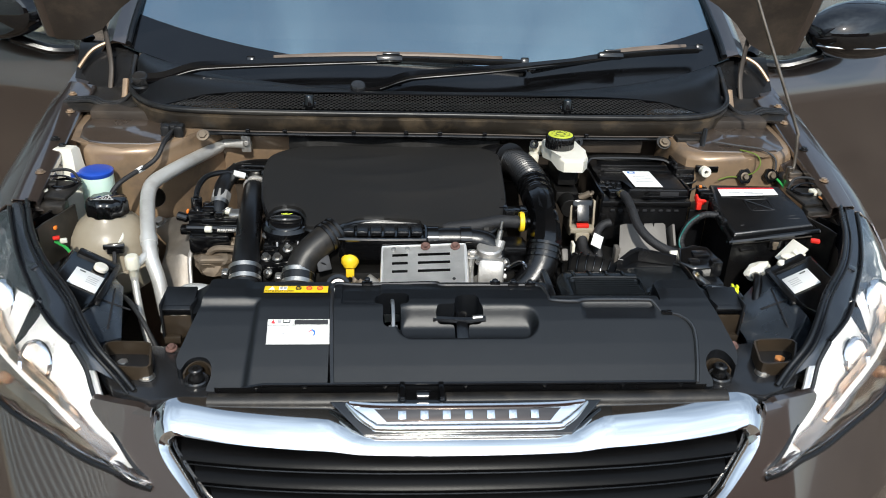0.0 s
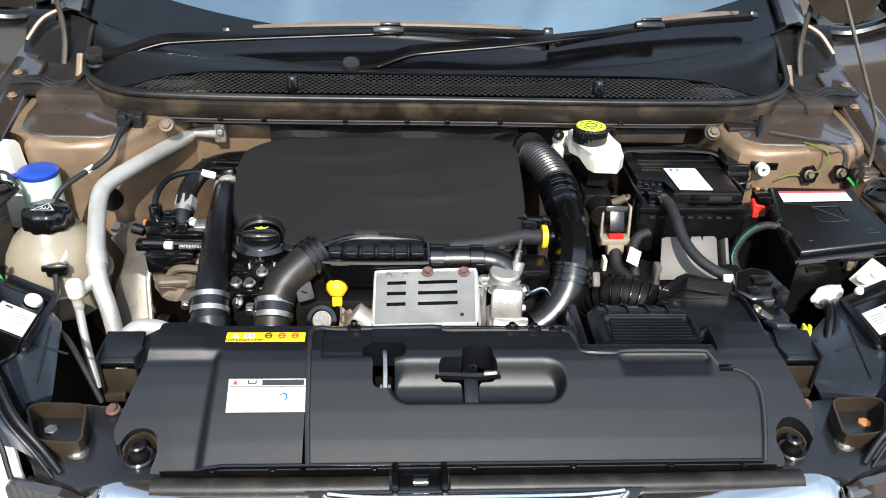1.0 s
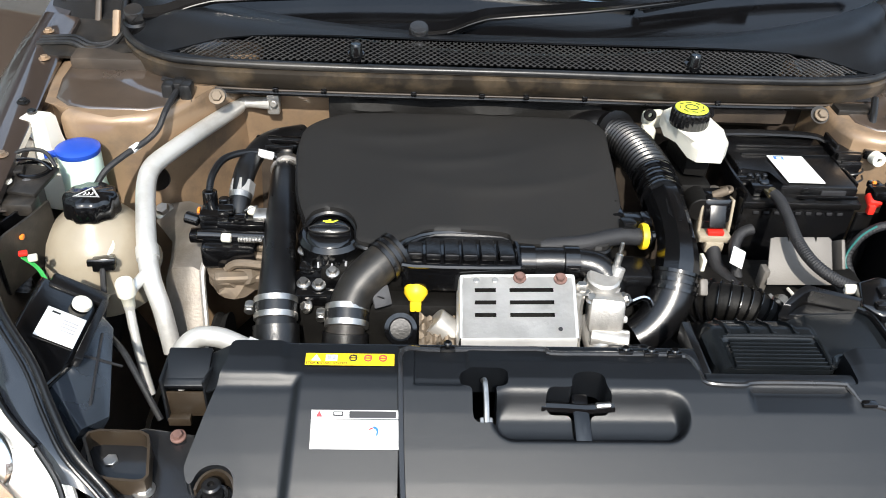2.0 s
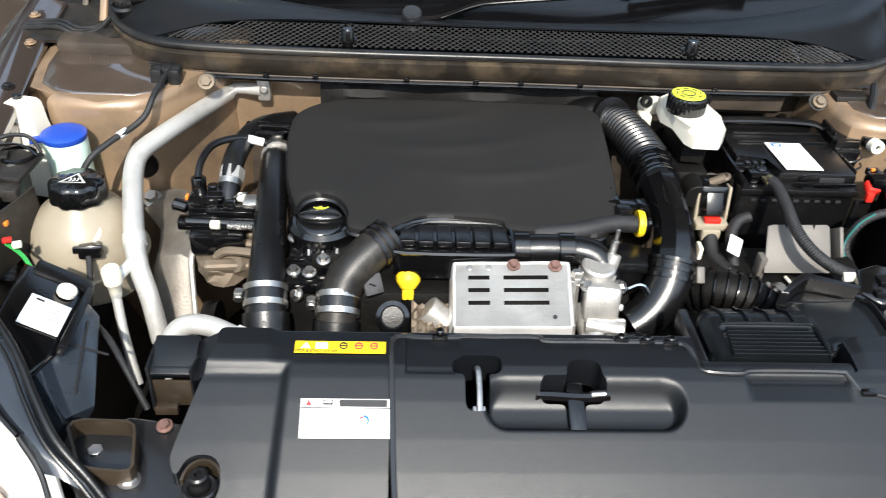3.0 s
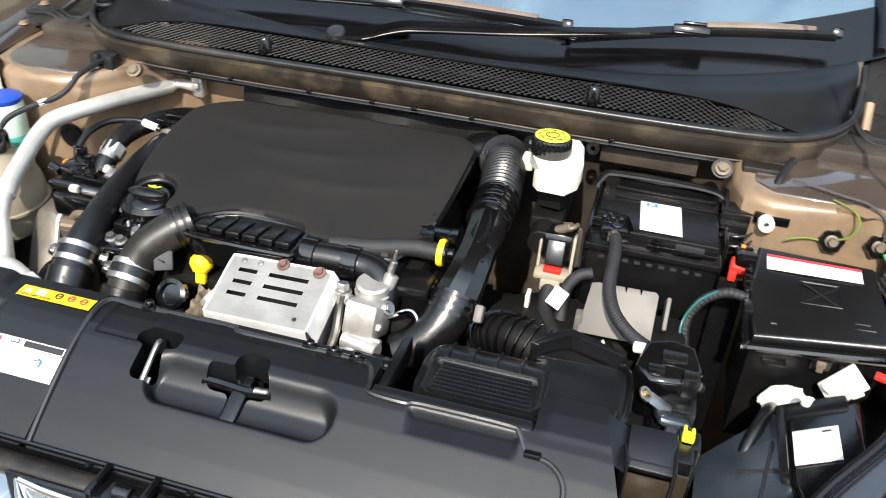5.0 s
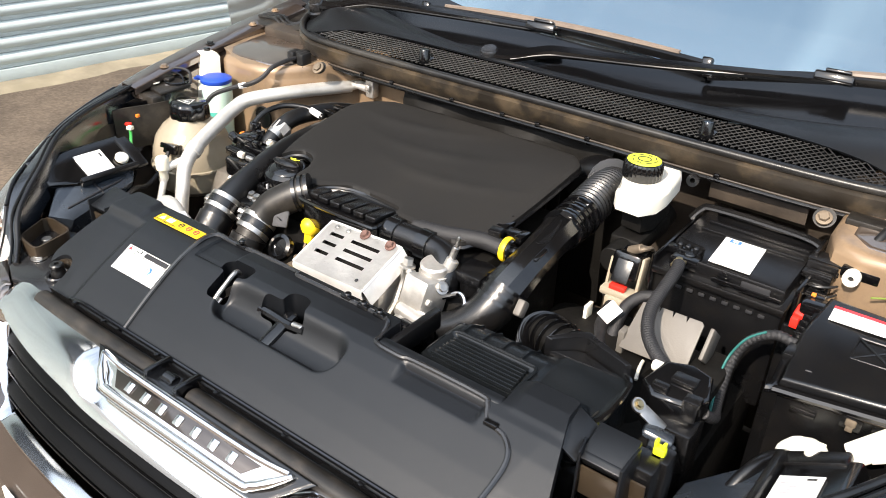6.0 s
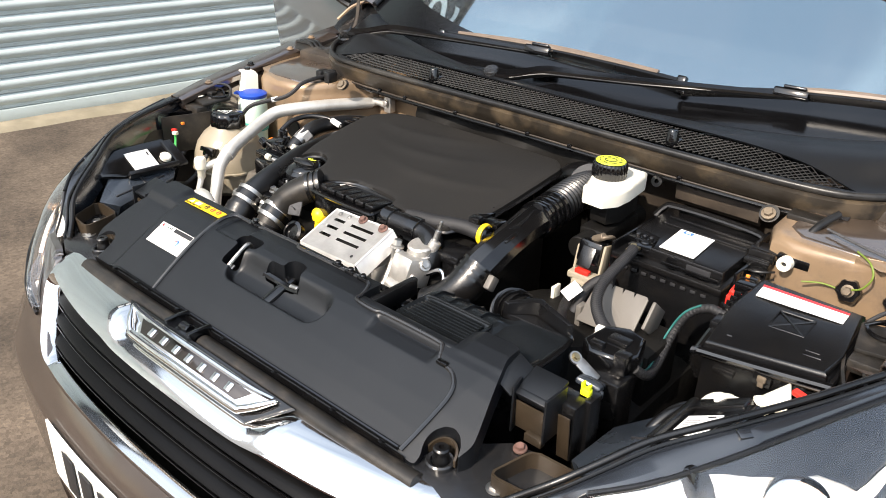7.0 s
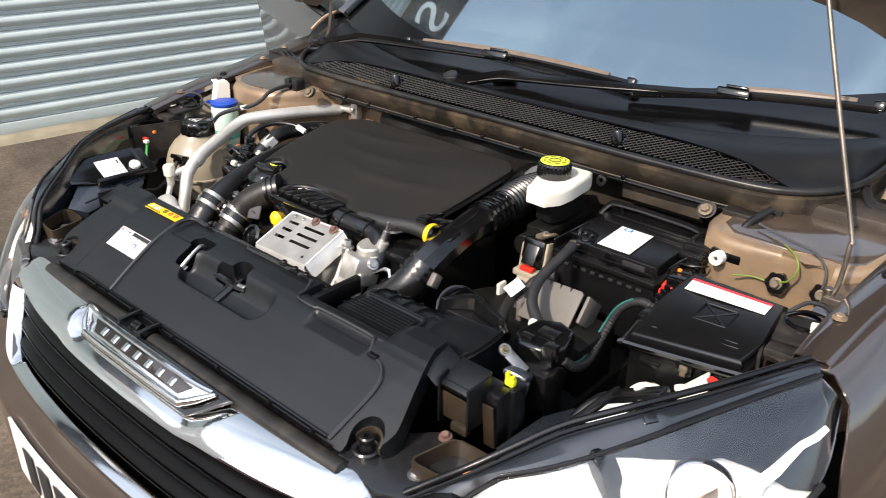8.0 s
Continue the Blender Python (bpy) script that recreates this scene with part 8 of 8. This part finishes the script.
part("front_seam", tube([(x, 0.3625, fz(x, 0.3625) - 0.023) for x in (0.554, 0.59, 0.63, 0.67, 0.711)], 0.0028, 6), TANLITDUST, fb)
part("seam_clip", join(box((0.640, 0.3595, 0.848), (0.012, 0.008, 0.010), 0.002), box((0.640, 0.3590, 0.840), (0.008, 0.006, 0.008), 0.001)), OLDALU, fb)
for c, sz in (((0.549, 0.415, 0.870), (0.012, 0.030, 0.016)), ((0.640, 0.362, 0.846), (0.024, 0.008, 0.018)), ((0.588, 0.362, 0.832), (0.03, 0.006, 0.008)), ((0.676, 0.364, 0.846), (0.03, 0.006, 0.008)), ((0.716, 0.40, 0.868), (0.012, 0.05, 0.02))):
    part("latch", box(c, sz, 0.002), PLASTIC, fb)
for k in range(4):
    part("side_fin", box((0.547, 0.440 + k * 0.012, 0.876 + k * 0.0024), (0.010, 0.003, 0.022), 0.001), GLOSSBLK, fb)
def fl(x0, x1, y0, y1, lift):
    return loft([[(x, y, fz(x, y) + lift) for y in (y0, (y0 + y1) / 2, y1)] for x in np.linspace(x0, x1, 4)], 0.0005)
st = part("warning_strip", fl(0.570, 0.690, 0.484, 0.512, 0.0012), PAPER, fb, "white warning strip")
part("red_edge", fl(0.570, 0.690, 0.508, 0.513, 0.0018), INKRED, st)
for x0, x1, y in ((0.588, 0.612, 0.494), (0.620, 0.64, 0.494), (0.60, 0.66, 0.489)):
    part("print_line", fl(x0, x1, y, y + 0.0016, 0.0018), GREYLBL, st)
for a, b in (((0.612, 0.428), (0.660, 0.428)), ((0.612, 0.470), (0.660, 0.470)), ((0.612, 0.428), (0.612, 0.470)), ((0.660, 0.428), (0.660, 0.470)), ((0.612, 0.428), (0.660, 0.470)), ((0.612, 0.470), (0.660, 0.428))):
    part("lid_relief", tube([(a[0], a[1], fz(*a) + 0.0004), (b[0], b[1], fz(*b) + 0.0004)], 0.0014, 6, smooth=False), PLASTIC, fb)
for a, b in (((0.672, 0.392), (0.695, 0.392)), ((0.672, 0.402), (0.690, 0.402)), ((0.575, 0.385), (0.582, 0.385))):
    part("lid_relief", tube([(a[0], a[1], fz(*a) + 0.0004), (b[0], b[1], fz(*b) + 0.0004)], 0.0012, 6, smooth=False), PLASTIC, fb)
part("red_cover", join(box((0.537, 0.508, 0.876), (0.022, 0.022, 0.013), 0.004, (20, 10, 0)), box((0.531, 0.497, 0.866), (0.011, 0.010, 0.016), 0.002)), RED, fb, "red terminal cover")
part("rear_block", join(box((0.556, 0.515, 0.885), (0.05, 0.03, 0.02), 0.004), box((0.545, 0.53, 0.89), (0.02, 0.02, 0.012), 0.003)), GLOSSBLK, fb)
part("orange_tab", box((0.540, 0.527, 0.897), (0.006, 0.005, 0.005), 0.001), ORANGE, fb)
part("feed_cable", tube([(0.550, 0.437, 0.872), (0.522, 0.443, 0.870), (0.494, 0.442, 0.848), (0.481, 0.430, 0.812), (0.490, 0.370, 0.790), (0.503, 0.315, 0.808), (0.497, 0.285, 0.832)], 0.0065, 12, ribs=40, rib=0.0006), CABLE, fb, "sleeved feed cable")
part("teal_wire", tube([(0.512, 0.440, 0.872), (0.489, 0.437, 0.850), (0.475, 0.424, 0.814), (0.485, 0.365, 0.795), (0.498, 0.312, 0.814)], 0.0017, 8), WIRETEAL, fb)

cb = thing("cable_junction", (0.455, 0.29, 0.76), "black junction box with cable entries", "junction box")
part("housing", prism([(0.420, 0.275), (0.430, 0.318), (0.462, 0.330), (0.490, 0.322), (0.500, 0.285), (0.488, 0.262), (0.44, 0.255)], 0.80, 0.856, 0.006, seg=3, ztop=lambda x, y: 0.15 * (y - 0.29)), GLOSSBLK, cb)
part("lid_boss", join(box((0.465, 0.295, 0.859), (0.03, 0.02, 0.006), 0.002), box((0.445, 0.27, 0.856), (0.02, 0.012, 0.008), 0.002), box((0.486, 0.268, 0.845), (0.02, 0.02, 0.03), 0.003)), PLASTIC, cb)
part("stem", box((0.475, 0.265, 0.78), (0.05, 0.05, 0.09), 0.006), PLASTIC, cb)
part("white_sleeve", cyl((0.416, 0.318, 0.845), (0.436, 0.315, 0.848), 0.0075), WHITEPL, cb)
RM = plane_pose((0.437, 0.229, 0.849), (1, 0.2, -0.75), (0.1, 0.95, 0.2))
part("steel_bracket", lathe([(0.0040, -0.0015), (0.0095, -0.0015), (0.0098, 0.0), (0.0092, 0.0015), (0.0040, 0.0015)], RM, 20), STEEL, cb, "bright steel eyelet bracket")
arm = box((0.024, 0, 0), (0.034, 0.017, 0.003), 0.0012)
bmesh.ops.transform(arm, matrix=RM, verts=arm.verts)
part("bracket_arm", arm, STEEL, cb)
part("bracket_screw", bolt((0.437, 0.229, 0.850), (0.6, -0.2, 0.8), 0.0045, 0.004), BRASS, cb)
part("clear_cover", join(box((0.470, 0.218, 0.830), (0.036, 0.034, 0.010), 0.004, (-22, 10, 10)), box((0.478, 0.206, 0.818), (0.030, 0.008, 0.030), 0.003, (-15, 10, 10))), SMOKE, cb, "translucent grey cover")

tp = thing("tie_post", (0.487, 0.178, 0.74), "black post with a neon yellow clip on top", "clip")
part("post", join(box((0.470, 0.160, 0.800), (0.052, 0.038, 0.085), 0.005), box((0.49, 0.18, 0.80), (0.025, 0.03, 0.085), 0.004)), PLASTIC, tp)
# Tan strip puts the light on the post's front into colour.
part("post_face", box((0.484, 0.1385, 0.795), (0.018, 0.003, 0.07), 0.001, (6, 0, 0)), TANLITDUST, tp)
part("yellow_clip", join(box((0.487, 0.178, 0.846), (0.014, 0.011, 0.012), 0.003), box((0.482, 0.178, 0.855), (0.004, 0.008, 0.010), 0.0015), box((0.491, 0.178, 0.854), (0.004, 0.008, 0.008), 0.0015)), NEON, tp)

# tower fittings
tf = thing("tower_clip", (0.568, 0.598, 0.88), "round white clip on the tan tower face", "clip")
part("clip_disc", lathe([(0.0110, 0), (0.0115, 0.004), (0.0095, 0.010), (0.0115, 0.013), (0.0108, 0.018), (0.0045, 0.019), (0.0035, 0.012), (0, 0.012)], plane_pose((0.570, 0.598, 0.905), (1, 0, 0), (0, 0.15, 1)), 22), WHITEPL, tf)
# Small black disc paints the dark bore.
part("clip_hole", cyl((0.570, 0.5862, 0.9055), (0.570, 0.5848, 0.9057), 0.0036, 12, 0.0002), INK, tf)
part("clip_base", box((0.578, 0.602, 0.908), (0.05, 0.012, 0.016), 0.003), GLOSSBLK, tf)
for x in (0.663, 0.727):
    nt = thing("tower_nut", (x, 0.60, 0.875), "steel nut in a black washer on the tower", "nut", "tower nuts")
    part("washer", lathe([(0.018, 0), (0.019, 0.004), (0.017, 0.009), (0.010, 0.009), (0.009, 0.004), (0, 0.004)], plane_pose((x, 0.600 + (0.008 if x > 0.7 else 0), 0.892), (1, 0, 0), (0, 0.3, 1)), 24, flute=12, depth=0.002), GLOSSBLK, nt)
    part("nut", bolt((x, 0.594 + (0.008 if x > 0.7 else 0), 0.894), (0, -1, 0.3), 0.0065, 0.010), OLDALU, nt)
wr = thing("earth_wires", (0.69, 0.60, 0.86), "thin yellow-green wires over the tower edge", "wire")
part("wire", tube([(0.655, 0.625, 0.944), (0.680, 0.600, 0.943), (0.690, 0.590, 0.928), (0.682, 0.588, 0.908), (0.668, 0.592, 0.898)], 0.0015, 8), WIRELIME, wr)
part("wire", tube([(0.648, 0.594, 0.892), (0.625, 0.590, 0.894), (0.600, 0.582, 0.890)], 0.0014, 8), WIRELIME, wr)
part("wire", tube([(0.733, 0.585, 0.892), (0.742, 0.560, 0.880), (0.741, 0.53, 0.860), (0.730, 0.50, 0.84)], 0.0028, 8), WIREGREEN, wr)
part("sleeve", tube([(0.60, 0.655, 0.952), (0.66, 0.632, 0.950), (0.70, 0.620, 0.948), (0.725, 0.600, 0.935), (0.728, 0.592, 0.91)], 0.0022, 8), LOOM, wr)
bh = thing("bulkhead_bracket", (0.50, 0.68, 0.88), "black plastic cable bracket on the bulkhead", "bracket")
part("bracket", join(box((0.535, 0.625, 0.893), (0.045, 0.035, 0.010), 0.002), box((0.533, 0.622, 0.906), (0.050, 0.030, 0.004), 0.001), box((0.515, 0.64, 0.90), (0.006, 0.05, 0.03), 0.002), box((0.53, 0.60, 0.90), (0.04, 0.006, 0.016), 0.001)), PLASTIC, bh)
# The guide's tall plate is added to darken the tower's flank.
part("cable_guide", join(box((0.531, 0.5905, 0.845), (0.034, 0.008, 0.110), 0.003), box((0.528, 0.600, 0.892), (0.040, 0.030, 0.010), 0.002), box((0.524, 0.583, 0.868), (0.030, 0.012, 0.008), 0.002), box((0.527, 0.584, 0.880), (0.034, 0.010, 0.004), 0.001), box((0.522, 0.584, 0.852), (0.028, 0.012, 0.006), 0.002)), PLASTIC, bh)
part("guide_wire", tube([(0.512, 0.586, 0.880), (0.530, 0.574, 0.884), (0.548, 0.580, 0.886), (0.556, 0.594, 0.884)], 0.0018, 6), SEAL, bh)
part("guide_wire", tube([(0.510, 0.584, 0.868), (0.530, 0.570, 0.870), (0.550, 0.576, 0.873), (0.558, 0.592, 0.872)], 0.0018, 6), SEAL, bh)
part("hose", tube([(0.575, 0.640, 0.930), (0.585, 0.665, 0.950), (0.60, 0.70, 0.962)], 0.006, 10), SEAL, bh)
part("hose_end", cyl((0.575, 0.640, 0.930), (0.572, 0.632, 0.922), 0.006), WHITEPL, bh)
part("flap", box((0.56, 0.69, 0.945), (0.06, 0.03, 0.012), 0.003), DUSTY, bh)
